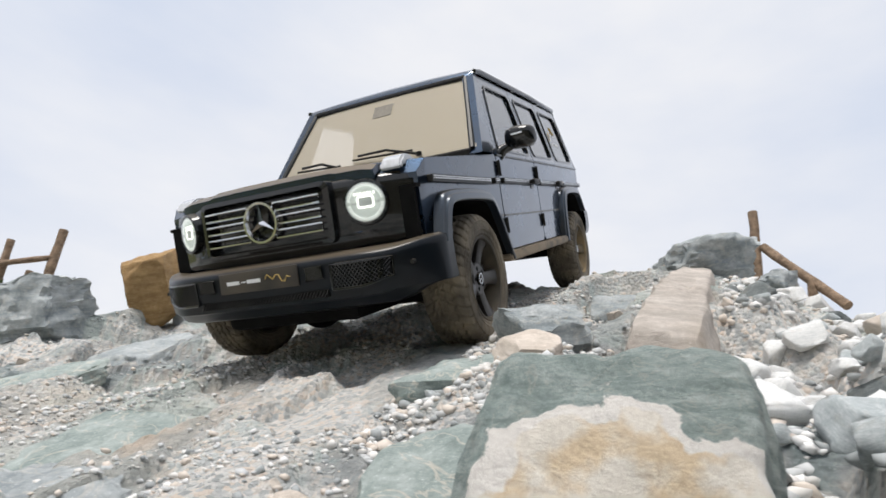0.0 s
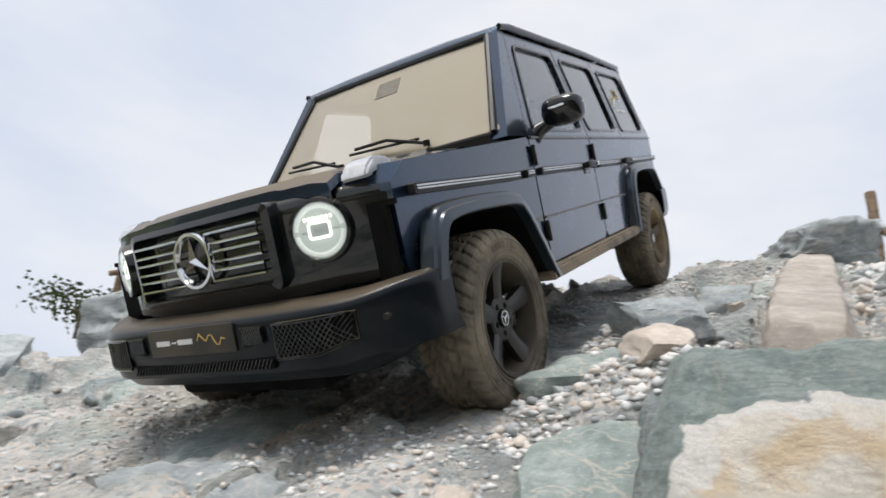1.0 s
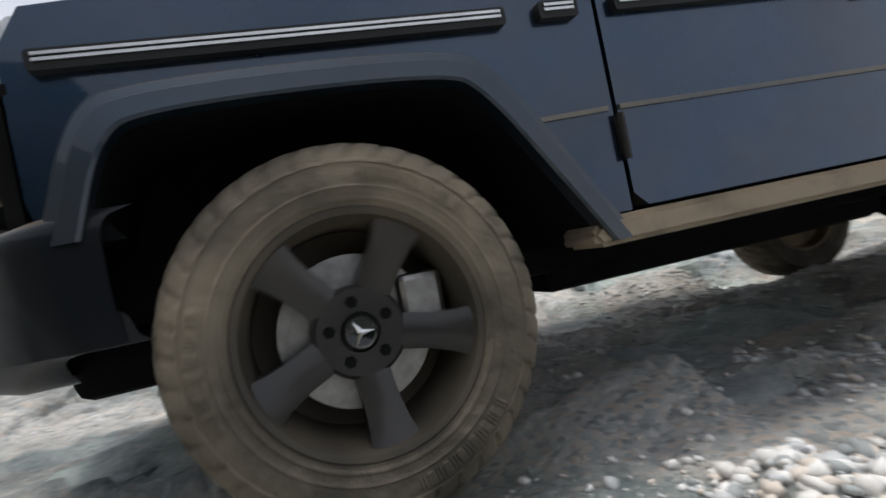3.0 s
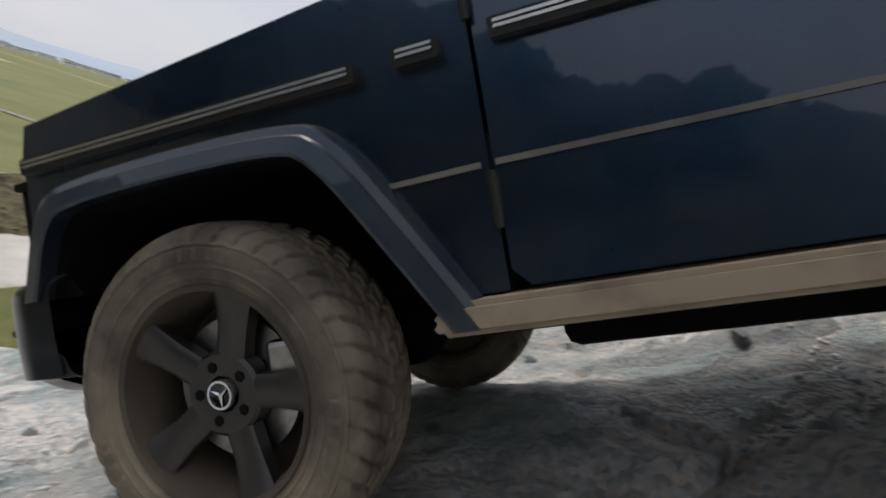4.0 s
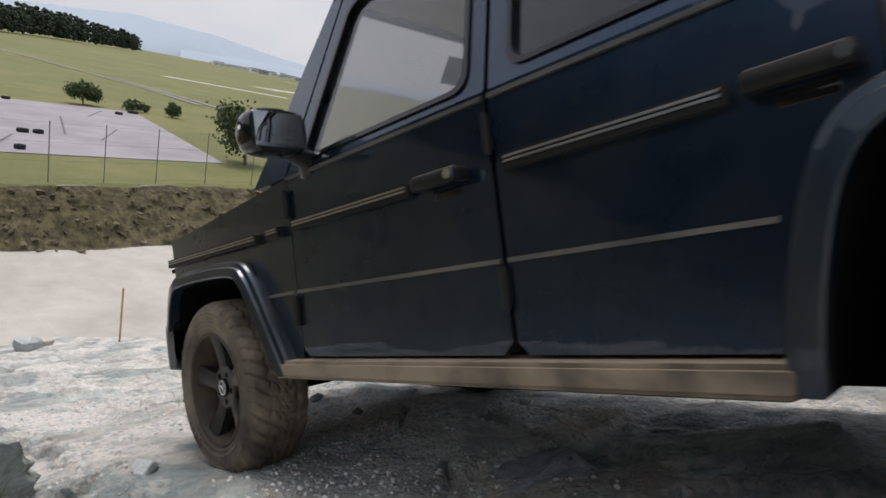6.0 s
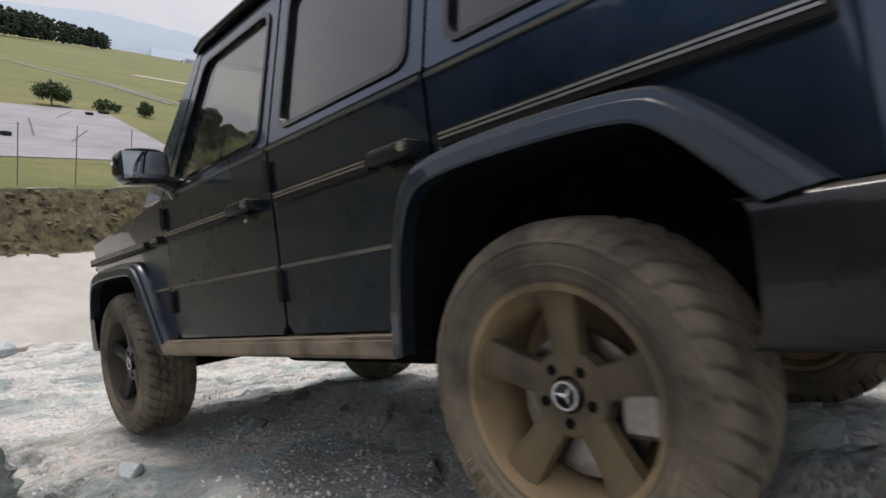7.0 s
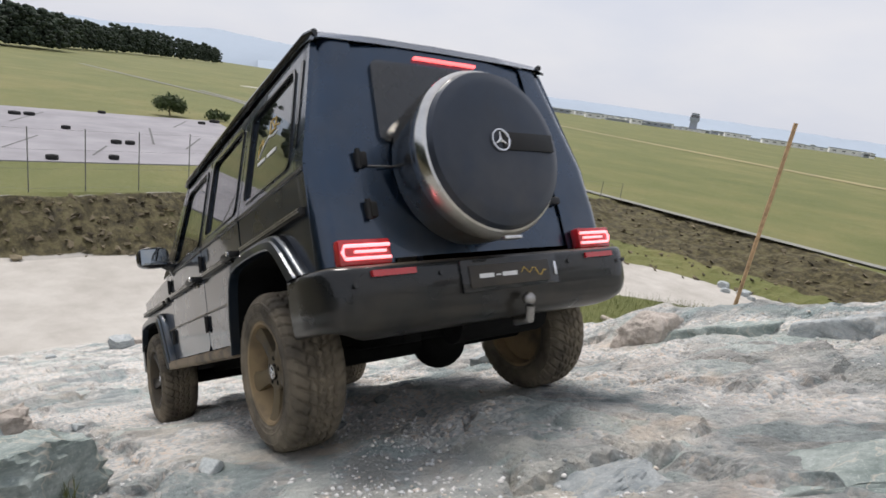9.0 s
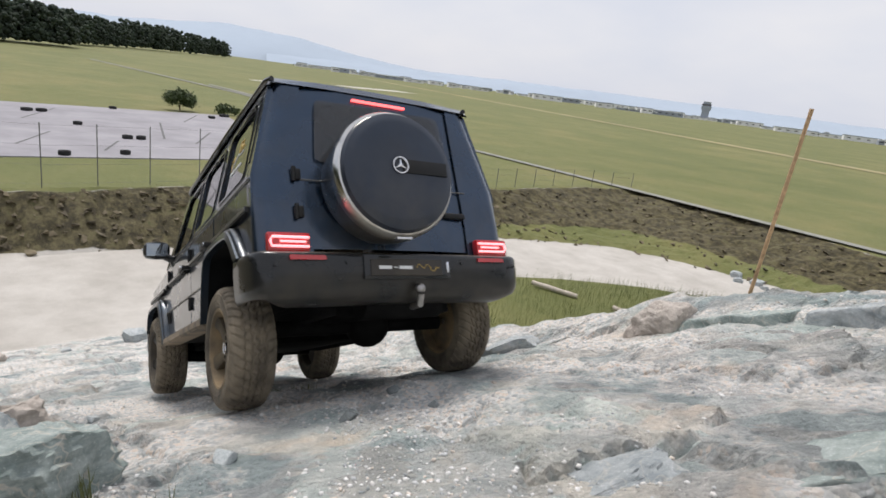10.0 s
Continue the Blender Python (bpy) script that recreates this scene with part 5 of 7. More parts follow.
def rear_end():
    # bumper, rolled corners
    plan = worn([(-0.95, -1.90), (-0.95, -2.10), (-0.90, -2.26), (-0.72, -2.295), (0.72, -2.295), (0.90, -2.26), (0.95, -2.10), (0.95, -1.90)], 3)
    b = bmesh.new()
    rows = []
    for z, k in ((0.46, 0.16), (0.47, 0.09), (0.50, 0.05), (0.55, 0.022), (0.60, 0.008), (0.66, 0.0), (0.725, 0.0), (0.745, 0.006), (0.758, 0.02), (0.766, 0.05), (0.772, 0.13)):
        row = []
        for y, x in plan:
            e = float(smooth(0.74, 0.95, abs(y)))
            row.append(b.verts.new((x + k * (1 - 0.7 * e), y * (1 - 0.22 * k), z + 0.05 * e * float(smooth(0.62, 0.46, z)))))
        rows.append(row)
    for p, q in zip(rows, rows[1:]):
        for i in range(len(p) - 1):
            b.faces.new((p[i], p[i + 1], q[i + 1], q[i]))
    bmp = cpart("rear_bumper", b, REARB, None, "dark rear bumper filmed with brown dust", 50)
    b = bmesh.new()
    box(b, -2.306, -2.29, -0.30, 0.30, 0.595, 0.745, 0.004)
    cpart("plate_recess", b, GLOSSBLACK, bmp)
    b = bmesh.new()
    box(b, -2.314, -2.305, -0.235, 0.26, 0.615, 0.715, 0.003)
    pl = cpart("number_plate_holder", b, PLATE, bmp, "grey dusty plate with white print")
    plate_print(pl, -2.3155, 0.665, -1)
    b = bmesh.new()
    box(b, -2.312, -2.30, -0.29, -0.272, 0.635, 0.705, 0.003)
    cpart("plate_light", b, CHROME, bmp)
    for s in (1, -1):
        b = bmesh.new()
        prism(b, [(-2.25, 0.708), (-2.25, 0.734), (-2.303, 0.734), (-2.303, 0.708)], 0.74, 0.53, s)
        cpart("reflector", b, TAILRED, bmp, "red reflector strip")
        b = bmesh.new()
        box(b, -2.225, -2.165, s * 0.59, s * 0.84, 0.768, 0.882, 0.012)
        tl = cpart("tail_lamp", b, TAILRED, None, "lit red tail lamp with a bright loop")
        b = bmesh.new()
        lo = [(-2.229, s * 0.60, 0.852), (-2.229, s * 0.815, 0.852), (-2.229, s * 0.825, 0.825), (-2.229, s * 0.815, 0.798), (-2.229, s * 0.60, 0.798)]
        tube(b, lo, 0.0075, 6)
        tube(b, [(-2.229, s * 0.62, 0.826), (-2.229, s * 0.77, 0.826)], 0.0065, 6)
        cpart("light_loop", b, TAILGLOW, tl, "glowing light band")
        for k in range(2):
            b = bmesh.new()
            disc(b, -2.297, s * (0.40 + 0.42 * k), 0.70 - 0.02 * k, 0.012, 0.01, 'X', 16)
            cpart("parking_sensor", b, GLOSSBLACK, bmp)
    # spare wheel in its cover
    b = bmesh.new()
    lathe(b, [(0.36, -2.14), (0.385, -2.17), (0.395, -2.26), (0.395, -2.34)], 56, 'X')
    bmesh.ops.transform(b, matrix=Matrix.Translation((0, 0.10, 1.22)), verts=b.verts)
    spare = cpart("spare_wheel_cover", b, COVERBAND, None, "spare wheel in a dark cover with a steel band", 30)
    b = bmesh.new()
    lathe(b, [(0.395, -2.34), (0.402, -2.36), (0.40, -2.41), (0.385, -2.44), (0.375, -2.445)], 56, 'X')
    bmesh.ops.transform(b, matrix=Matrix.Translation((0, 0.10, 1.22)), verts=b.verts)
    cpart("steel_band", b, STEELBAND, spare, "polished steel band")
    b = bmesh.new()
    rws = lathe(b, [(0.376, -2.44), (0.362, -2.475), (0.33, -2.49), (0.30, -2.498), (0.15, -2.503), (0.01, -2.504)], 56, 'X')
    b.faces.new(rws[-1])
    bmesh.ops.transform(b, matrix=Matrix.Translation((0, 0.10, 1.22)), verts=b.verts)
    cpart("cover_face", b, COVERFACE, spare, "matt dark blue round cover face", 30)
    b = bmesh.new()
    box(b, -2.512, -2.49, -0.21, 0.10, 1.20, 1.285, 0.003)
    cpart("trim_plate", b, PLASTIC, spare)
    b = bmesh.new()
    lathe(b, [(0.042, -2.508), (0.046, -2.516), (0.052, -2.516), (0.054, -2.508), (0.042, -2.508)], 28, 'X')
    for k in range(3):
        a = radians(90 + 120 * k)
        vs = [b.verts.new(Vector(p)) for p in ((-2.517, 0, 0), (-2.513, 0.009 * math.cos(a + 1.05), 0.009 * math.sin(a + 1.05)), (-2.513, 0.045 * math.cos(a), 0.045 * math.sin(a)), (-2.513, 0.009 * math.cos(a - 1.05), 0.009 * math.sin(a - 1.05)))]
        b.faces.new((vs[0], vs[1], vs[2]))
        b.faces.new((vs[0], vs[2], vs[3]))
    bmesh.ops.transform(b, matrix=Matrix.Translation((0, 0.115, 1.245)), verts=b.verts)
    cpart("emblem", b, CHROME, spare, "round chrome emblem")
    b = bmesh.new()
    box(b, -2.48, -2.44, 0.06, 0.16, 0.80, 0.815, 0.003)
    cpart("latch", b, STEEL, spare)
    # underside: axle, differential, exhaust box, tow ball
    b = bmesh.new()
    box(b, -1.75, -1.1, -0.55, 0.30, 0.42, 0.58, 0.05)
    cpart("fuel_tank", b, UNDER)
    b = bmesh.new()
    disc(b, -2.05, -0.05, 0.48, 0.10, 0.55, 'Y', 20)
    cpart("exhaust_box", b, UNDER)
    b = bmesh.new()
    tube(b, [(-2.2, -0.06, 0.44), (-2.30, -0.06, 0.44), (-2.32, -0.06, 0.50)], 0.022, 10)
    b2 = bmesh.new()
    bmesh.ops.create_uvsphere(b2, u_segments=16, v_segments=10, radius=0.032)
    merge(b, b2, Matrix.Translation((-2.32, -0.06, 0.535)))
    cpart("tow_ball", b, DISC, None, "tow ball with a worn grey cap")
    for x, nm in ((1.445, "front_axle"), (-1.445, "rear_axle")):
        b = bmesh.new()
        disc(b, x, 0, 0.40, 0.055, 1.4, 'Y', 16)
        b2 = bmesh.new()
        bmesh.ops.create_uvsphere(b2, u_segments=20, v_segments=12, radius=0.16)
        merge(b, b2, Matrix.Translation((x, -0.1 if x < 0 else -0.25, 0.40)))
        cpart(nm, b, UNDER)


SENSOR = material("sensor_grey", (0.19, 0.17, 0.135), 0.5, 0, 0.15, 20)
HEADLENS = glass("headlamp_lens", (0.75, 0.8, 0.78), 0.22, 0.03)
SIGNAL = material("clear_signal", (0.55, 0.56, 0.58), 0.12, 0.0, 0.15, 30, coat=1.0)
BUMPER = dusty("bumper_dark", (0.003, 0.006, 0.010), 0.28, 0.1, 0.12, dust=(0.20, 0.155, 0.10), amount=0.02, low=0.35, high=0.75, up=0.5, spec=0.2)
REARB = dusty("rear_bumper_dusty", (0.005, 0.008, 0.011), 0.24, 0.1, 0.4, dust=(0.18, 0.145, 0.10), amount=0.18, low=0.45, high=0.85, up=0.45, spec=0.3)
PLATE = dusty("plate_black", (0.012, 0.011, 0.010), 0.5, 0, 0, dust=(0.2, 0.16, 0.11), amount=0.35, low=0.4, high=0.9, up=0.2)
COVERBAND = dusty("cover_side_dusty", (0.34, 0.33, 0.31), 0.14, 1.0, 0.0, dust=(0.20, 0.16, 0.11), amount=0.45, low=0.85, high=1.45, up=0.25)
STEELBAND = dusty("steel_band", (0.62, 0.61, 0.58), 0.16, 1.0, 0.0, dust=(0.25, 0.2, 0.13), amount=0.6, low=0.82, high=1.25, up=0.1)
COVERFACE = dusty("cover_face_blue", (0.012, 0.022, 0.040), 0.42, 0.4, 0.3, amount=0.12, low=0.8, high=1.5, up=0.2)

body_shell()
hood_roof_back()
front_end()
rear_end()

WHEEL_R = 0.39


def tyre_mesh(side):
    """All-terrain tyre: a ring of tread blocks cut by zigzag and slanted grooves, lugs on the shoulders."""
    half = [(0.247, 0.100), (0.247, 0.122), (0.262, 0.132), (0.30, 0.141), (0.335, 0.139), (0.357, 0.132), (0.374, 0.121), (0.384, 0.106), (0.389, 0.085)]
    half = worn(half, 3)
    flat = [(0.389 + 0.003 * (1 - (y / 0.085) ** 2), y) for y in np.linspace(0.075, -0.075, 27)]
    prof = np.array(half + flat + [(r, -y) for r, y in half[::-1]])
    pitch, fine = 40, 12
    th = np.arange(pitch * fine) / (pitch * fine) * 2 * math.pi
    r, y = prof[:, 0][None], prof[:, 1][None]
    ph = (th * pitch / (2 * math.pi))[:, None]
    tri = lambda v: np.abs((v % 1) - 0.5) * 4 - 1
    def band(v, c, w):
        return np.clip(1.6 - np.abs(v - c) / w, 0, 1)
    cut_ = np.zeros((len(th), prof.shape[0]))
    for c, k in ((0.060, 1), (0.020, -1), (-0.020, 1), (-0.060, -1)):
        cut_ = np.maximum(cut_, band(y, c + 0.007 * tri(ph * 1.0 + 0.25 * k), 0.0045))
    slant = ph + y * 9.0 * np.sign(y + 1e-6) + 0.5 * (y < 0)
    cut_ = np.maximum(cut_, np.clip(1.5 - np.abs(slant % 1 - 0.5) / 0.10, 0, 1))
    low = np.clip((r - 0.338) / 0.02, 0, 1) * np.where(np.abs(y) > 0.118, 0.75 + 0.25 * np.sign(tri(ph)), 1.0)
    depth = 0.0125 * cut_ * low
    # raised bars on the sidewall, in place of its lettering
    bars = ((np.abs(r - 0.318) < 0.016) & (np.sin(3 * th)[:, None] > 0.45) & ((th * 34 % 1) < 0.6)[:, None] & (y > 0.12)) * 0.004
    for c, w, h in ((0.268, 0.004, 0.003), (0.292, 0.003, 0.003), (0.345, 0.004, 0.004)):
        bars = bars + (np.abs(r - c) < w) * h
    rr, yy = r - depth * np.clip(1.2 - np.abs(y) * 3, 0.6, 1), y - np.sign(y) * depth * np.clip((np.abs(y) - 0.09) / 0.04, 0, 1) * 0.7 + np.sign(y) * bars
    co = np.stack([rr * np.cos(th)[:, None], yy * side, rr * np.sin(th)[:, None]], -1).reshape(-1, 3)
    n, w = len(th), prof.shape[0]
    i, k = np.meshgrid(np.arange(n), np.arange(w - 1), indexing="ij")
    q = np.stack([i * w + k, i * w + k + 1, (i + 1) % n * w + k + 1, (i + 1) % n * w + k], -1).reshape(-1, 4)
    me = bpy.data.meshes.new("tyre")
    me.from_pydata(co.tolist(), [], (q if side < 0 else q[:, ::-1]).tolist())
    me.polygons.foreach_set("use_smooth", np.ones(len(q), dtype=bool))
    me.set_sharp_from_angle(angle=radians(32))
    me.materials.append(RUBBER)
    return me


TYRES = {1: tyre_mesh(1), -1: tyre_mesh(-1)}


def wheel_meshes():
    """A five-spoke rim, barrel, hub cap and bolts, outer face towards +y."""
    b = bmesh.new()
    lathe(b, [(0.240, 0.118), (0.246, 0.126), (0.240, 0.132), (0.228, 0.128), (0.222, 0.10), (0.212, 0.06), (0.205, -0.06), (0.22, -0.12), (0.236, -0.12)], 60)
    lathe(b, [(0.21, -0.05), (0.15, -0.06), (0.02, -0.06)], 40)
    barrel = b
    b = bmesh.new()
    for k in range(5):
        a = radians(-90 + 72 * k)
        rad, tan = Vector((math.cos(a), 0, math.sin(a))), Vector((-math.sin(a), 0, math.cos(a)))
        rows = []
        for r, w, y in ((0.045, 0.040, 0.072), (0.085, 0.036, 0.082), (0.14, 0.036, 0.088), (0.19, 0.042, 0.098), (0.226, 0.052, 0.112)):
            rows.append([b.verts.new(rad * r + tan * u + Vector((0, yy, 0))) for u, yy in ((-w, y - 0.045), (-w, y - 0.008), (-w * 0.62, y), (w * 0.62, y), (w, y - 0.008), (w, y - 0.045))])
        for p, q in zip(rows, rows[1:]):
            for i in range(5):
                b.faces.new((p[i], p[i + 1], q[i + 1], q[i]))
        b.faces.new(rows[0])
        b.faces.new(rows[-1][::-1])
    rr = lathe(b, [(0.094, 0.03), (0.094, 0.074), (0.086, 0.082), (0.04, 0.080), (0.038, 0.06)], 40)
    b.faces.new(rr[-1])
    spokes = b
    b = bmesh.new()
    rr = lathe(b, [(0.036, 0.06), (0.036, 0.088), (0.032, 0.092), (0.028, 0.089)], 28)
    b.faces.new(rr[-1])
    cap = b
    b = bmesh.new()
    lathe(b, [(0.027, 0.0895), (0.028, 0.094), (0.033, 0.094), (0.034, 0.0895)], 28)
    for k in range(3):
        a = radians(90 + 120 * k)
        vs = [b.verts.new(Vector(p)) for p in ((0, 0.096, 0), (0.006 * math.cos(a + 1.05), 0.092, 0.006 * math.sin(a + 1.05)), (0.029 * math.cos(a), 0.092, 0.029 * math.sin(a)), (0.006 * math.cos(a - 1.05), 0.092, 0.006 * math.sin(a - 1.05)))]
        b.faces.new((vs[0], vs[1], vs[2]))
        b.faces.new((vs[0], vs[2], vs[3]))
    star = b
    bolt = bmesh.new()
    disc(bolt, 0, 0.076, 0, 0.0135, 0.014, 'Y', 6)
    return barrel, spokes, cap, star, bolt


def build_wheel(x, y, s):
    holder = new("wheel")
    holder.parent = car
    spin = Matrix.Identity(4) if s > 0 else Matrix.Rotation(math.pi, 4, 'Z')
    barrel, spokes, cap, star, bolt = wheel_meshes()
    for bm in (barrel, spokes):
        bm.transform(Matrix.Diagonal((1.045, 1.0, 1.045, 1)))
    tyre = new("tyre", TYRES[s])
    tyre.parent = holder
    tagged(tyre, "dust-coated all-terrain tyre")
    part("rim", barrel, BARREL if x > 0 else MUDBARREL, holder, "muddy rim barrel", 40, spin)
    part("spokes", spokes, RIMM if x > 0 else MUDRIM, holder, "dark grey five-spoke wheel", 30, spin)
    part("hub_cap", cap, GLOSSBLACK, holder, "", 40, spin)
    part("cap_emblem", star, CHROME, holder, "", 40, spin)
    first = None
    for k in range(5):
        a = radians(-54 + 72 * k)
        m = spin @ Matrix.Translation((0.064 * math.cos(a), 0, 0.064 * math.sin(a)))
        if first is None:
            bb = bolt
            bb.transform(spin)
            me = bpy.data.meshes.new("wheel_bolt")
            bb.to_mesh(me)
            me.materials.append(UNDER)
            first = me
        ob = new("wheel_bolt", first)
        ob.parent = holder
        ob.matrix_basis = Matrix.Translation((m.translation.x, 0, m.translation.z))
    return holder


WHEELS = [(build_wheel(x, y, s), x, y, s) for x, y, s in ((1.445, 0.815, 1), (1.445, -0.815, -1), (-1.445, 0.815, 1), (-1.445, -0.815, -1))]
for s in (1, -1):
    for x in (1.445, -1.445):
        b = bmesh.new()
        lathe(b, [(0.06, 0.0), (0.165, 0.0), (0.165, 0.022), (0.06, 0.022), (0.06, 0.0)], 40)
        bmesh.ops.transform(b, matrix=Matrix.Translation((x, s * 0.815, 0.40)), verts=b.verts)
        brake = part("brake_disc", b, DISC, car, "steel brake disc", 30)
        b = bmesh.new()
        box(b, x - 0.20, x - 0.10, s * 0.80, s * 0.865, 0.34, 0.50, 0.015)
        part("brake_caliper", b, DISC, brake)


# rocks and stones
def rock_bm(size, seed, sub=4, cuts=9, rough=0.05, flat=0.62):
    """A boulder: a ball cut by planes, then chipped."""
    r = random.Random(seed)
    b = bmesh.new()
    bmesh.ops.create_icosphere(b, subdivisions=sub, radius=1.0)
    planes = []
    for ax in ((1, 0, 0), (-1, 0, 0), (0, 1, 0), (0, -1, 0), (0, 0, 1), (0, 0, -1)):
        n = (Vector(ax) + Vector((r.uniform(-1, 1), r.uniform(-1, 1), r.uniform(-1, 1))) * 0.28).normalized()
        planes.append((n, r.uniform(flat - 0.12, flat + 0.04)))
    for k in range(cuts):
        n = Vector((r.uniform(-1, 1), r.uniform(-1, 1), r.uniform(-1, 1))).normalized()
        planes.append((n, r.uniform(flat, flat + 0.2)))
    off = Vector((seed * 3.7 % 50, seed * 1.3 % 50, 0))
    for v in b.verts:
        for n, d in planes:
            e = v.co.dot(n) - d
            if e > 0:
                v.co -= n * e * 0.96
        q = Vector((v.co.x * size[0], v.co.y * size[1], v.co.z * size[2])) / max(size)
        k = noise.fractal(q * 3.0 + off, 0.75, 2.2, 7) * rough * 1.5
        k += (noise.noise(Vector((q.x, q.y, q.z * 9)) * 2.0 + off)) * rough * 0.5
        v.co += v.co.normalized() * k
        v.co = Vector((v.co.x * size[0], v.co.y * size[1], v.co.z * size[2])) * 0.78
    return b


def boulder(name, at, size, seed, mat, label, rot=(0, 0, 0), sub=4, cuts=9, rough=0.08, flat=0.62, category="rock", sink=0.0, keep=False):
    if not keep:
        size = tuple(v * 0.74 for v in size)
    x, y = at[:2]
    z = at[2] if len(at) > 2 else float(ground_z(x, y)) + size[2] * 0.22 - sink
    ob = part(name, rock_bm(size, seed, sub, cuts, rough, flat), mat, None, "", 38)
    ob.matrix_basis = Matrix.Translation((x, y, z)) @ Matrix.Rotation(radians(24 if -2 < x < 20 else 0), 4, 'Y') @ pose(0, 0, 0, rot[0], rot[1] * 0.35, rot[2])
    return tagged(ob, label, category)


def hewn_block(name, corners, seed, mat, label, rough=0.02, sharp=22, category="rock"):
    """A split block of stone: the hull of its corners with worn edges and a chipped surface."""
    mid = sum((Vector(c) for c in corners), Vector()) / len(corners)
    hull = bmesh.new()
    for c in corners:
        hull.verts.new(Vector(c) - mid)
    bmesh.ops.convex_hull(hull, input=hull.verts[:])
    hull.normal_update()
    planes = [(f.normal.copy(), f.normal.dot(f.verts[0].co)) for f in hull.faces if f.calc_area() > 1e-4]
    planes = [(n if d > 0 else -n, abs(d)) for n, d in planes]
    hull.free()
    b = bmesh.new()
    bmesh.ops.create_icosphere(b, subdivisions=6, radius=1.0)
    off = Vector((seed * 3.1, seed * 1.7, 0))
    for v in b.verts:
        d = v.co.normalized()
        t = sum(max(0.0, d.dot(n) / h) ** sharp for n, h in planes) ** (-1 / sharp)
        p = d * t
        k = noise.fractal(p * 5 + off, 0.8, 2.1, 7) * rough
        k -= max(0.0, noise.noise(p * 4 - off) - 0.25) * rough * 2.2
        step = noise.noise(Vector((p.x * 3, p.y * 14, p.z * 3)) + off)
        v.co = p + d * (k + 0.35 * rough * step)
    ob = part(name, b, mat, None, "", 38)
    ob.matrix_basis = Matrix.Translation(mid)
    return tagged(ob, label, category)


hewn_block("boulder", [(3.47, 1.80, -1.26), (3.47, 2.25, -1.27), (3.86, 1.86, -2.05), (3.86, 2.26, -2.05), (3.33, 1.73, -1.26), (3.52, 1.60, -2.05),
                       (3.34, 2.27, -1.27), (3.45, 2.36, -2.05), (3.02, 1.72, -1.28), (3.02, 2.24, -1.28), (3.0, 1.6, -2.05), (3.0, 2.3, -2.05)],
           4, ROCKSTAIN, "green schist boulder with ochre and white crusted face", 0.022)
slab = hewn_block("stone_slab", [(2.25, 1.86, -0.84), (2.22, 2.13, -0.88), (2.30, 1.72, -1.4), (2.25, 2.2, -1.4), (1.0, 1.86, -0.13), (1.0, 2.14, -0.19),
                                 (-0.15, 1.92, 0.44), (-0.15, 2.15, 0.40), (-0.2, 1.85, -0.1), (-0.2, 2.2, -0.1), (1.0, 1.74, -0.75), (1.0, 2.2, -0.75)],
                  8, ROCKTAN, "long tan stone slab lying along the ramp", 0.035)
boulder("boulder", (-0.45, 2.03, 0.50), (0.8, 0.95, 0.62), 9, ROCKGREY, "grey jagged boulder at the top of the ramp edge", (0, 0, 30), 5, 10, 0.09, 0.6)
boulder("boulder", (-0.95, 2.62), (0.4, 0.4, 0.36), 12, ROCKGREY, "small grey boulder beside the wooden post", (0, 20, 60))
boulder("boulder", (1.0, -4.15), (1.5, 1.35, 1.15), 33, ROCKGREY, "large grey-green boulder on the ramp edge", (0, 0, 20), 5, 9, 0.085, 0.6, sink=-0.08)
boulder("boulder", (0.08, -3.75), (0.85, 0.85, 1.1), 41, ROCKORANGE, "ochre orange block of stone", (0, 4, 38), 5, 6, 0.035, 0.60, sink=-0.14)
boulder("boulder", (-0.35, -3.5), (0.45, 0.4, 0.38), 44, ROCKGREY, "small grey rock by the ochre block", (0, 0, 10))
boulder("boulder", (2.35, -4.3), (1.2, 1.0, 0.6), 46, ROCKGREY, "low grey rock on the ramp edge", (0, 10, 40))
boulder("boulder", (3.5, -4.1), (1.0, 0.9, 0.7), 47, ROCKGREEN, "green-grey rock on the ramp edge", (0, 10, 75))
boulder("boulder", (2.33, 1.50), (0.42, 0.32, 0.15), 51, STONETAN, "pale tan loose rock beside the wheel track", (0, 10, 30), 4, 8, 0.05, sink=0.03)
boulder("boulder", (2.15, 1.12), (0.75, 0.5, 0.30), 53, ROCKGREEN, "dark green slab beside the wheel track", (0, 14, -10), 4, 8, 0.07, sink=0.06)
boulder("boulder", (3.0, 1.45), (0.8, 0.55, 0.26), 57, ROCKGREEN, "flat green slab set in gravel", (4, 24, 12), 4, 8, 0.08, sink=0.05)
boulder("boulder", (1.6, 1.35), (0.6, 0.6, 0.34), 58, ROCKGREY, "grey slab set in gravel", (0, 22, 30), 4, 8, 0.085, sink=0.04)
boulder("boulder", (2.7, -0.1), (1.1, 0.9, 0.34), 59, ROCKGREEN, "broad green-grey slab in the ramp", (0, 22, 15), 5, 8, 0.08, sink=0.12)
boulder("boulder", (3.3, 0.1), (0.9, 1.0, 0.28), 60, ROCKGREY, "broad grey slab in the ramp", (3, 24, 70), 5, 8, 0.08, sink=0.1)
boulder("boulder", (0.8, -2.5), (1.4, 0.9, 0.35), 62, ROCKGREY, "broad flat grey slab in the ramp", (0, 24, 12), 5, 8, 0.08, sink=0.1)
boulder("boulder", (1.9, -2.2), (1.3, 0.8, 0.36), 63, ROCKGREEN, "broad flat green slab in the ramp", (0, 20, -15), 5, 8, 0.08, sink=0.1)
boulder("boulder", (0.0, 1.45), (0.8, 0.45, 0.3), 64, ROCKGREY, "grey slab beside the upper wheel track", (0, 25, 10), 4, 8, 0.085, sink=0.03)
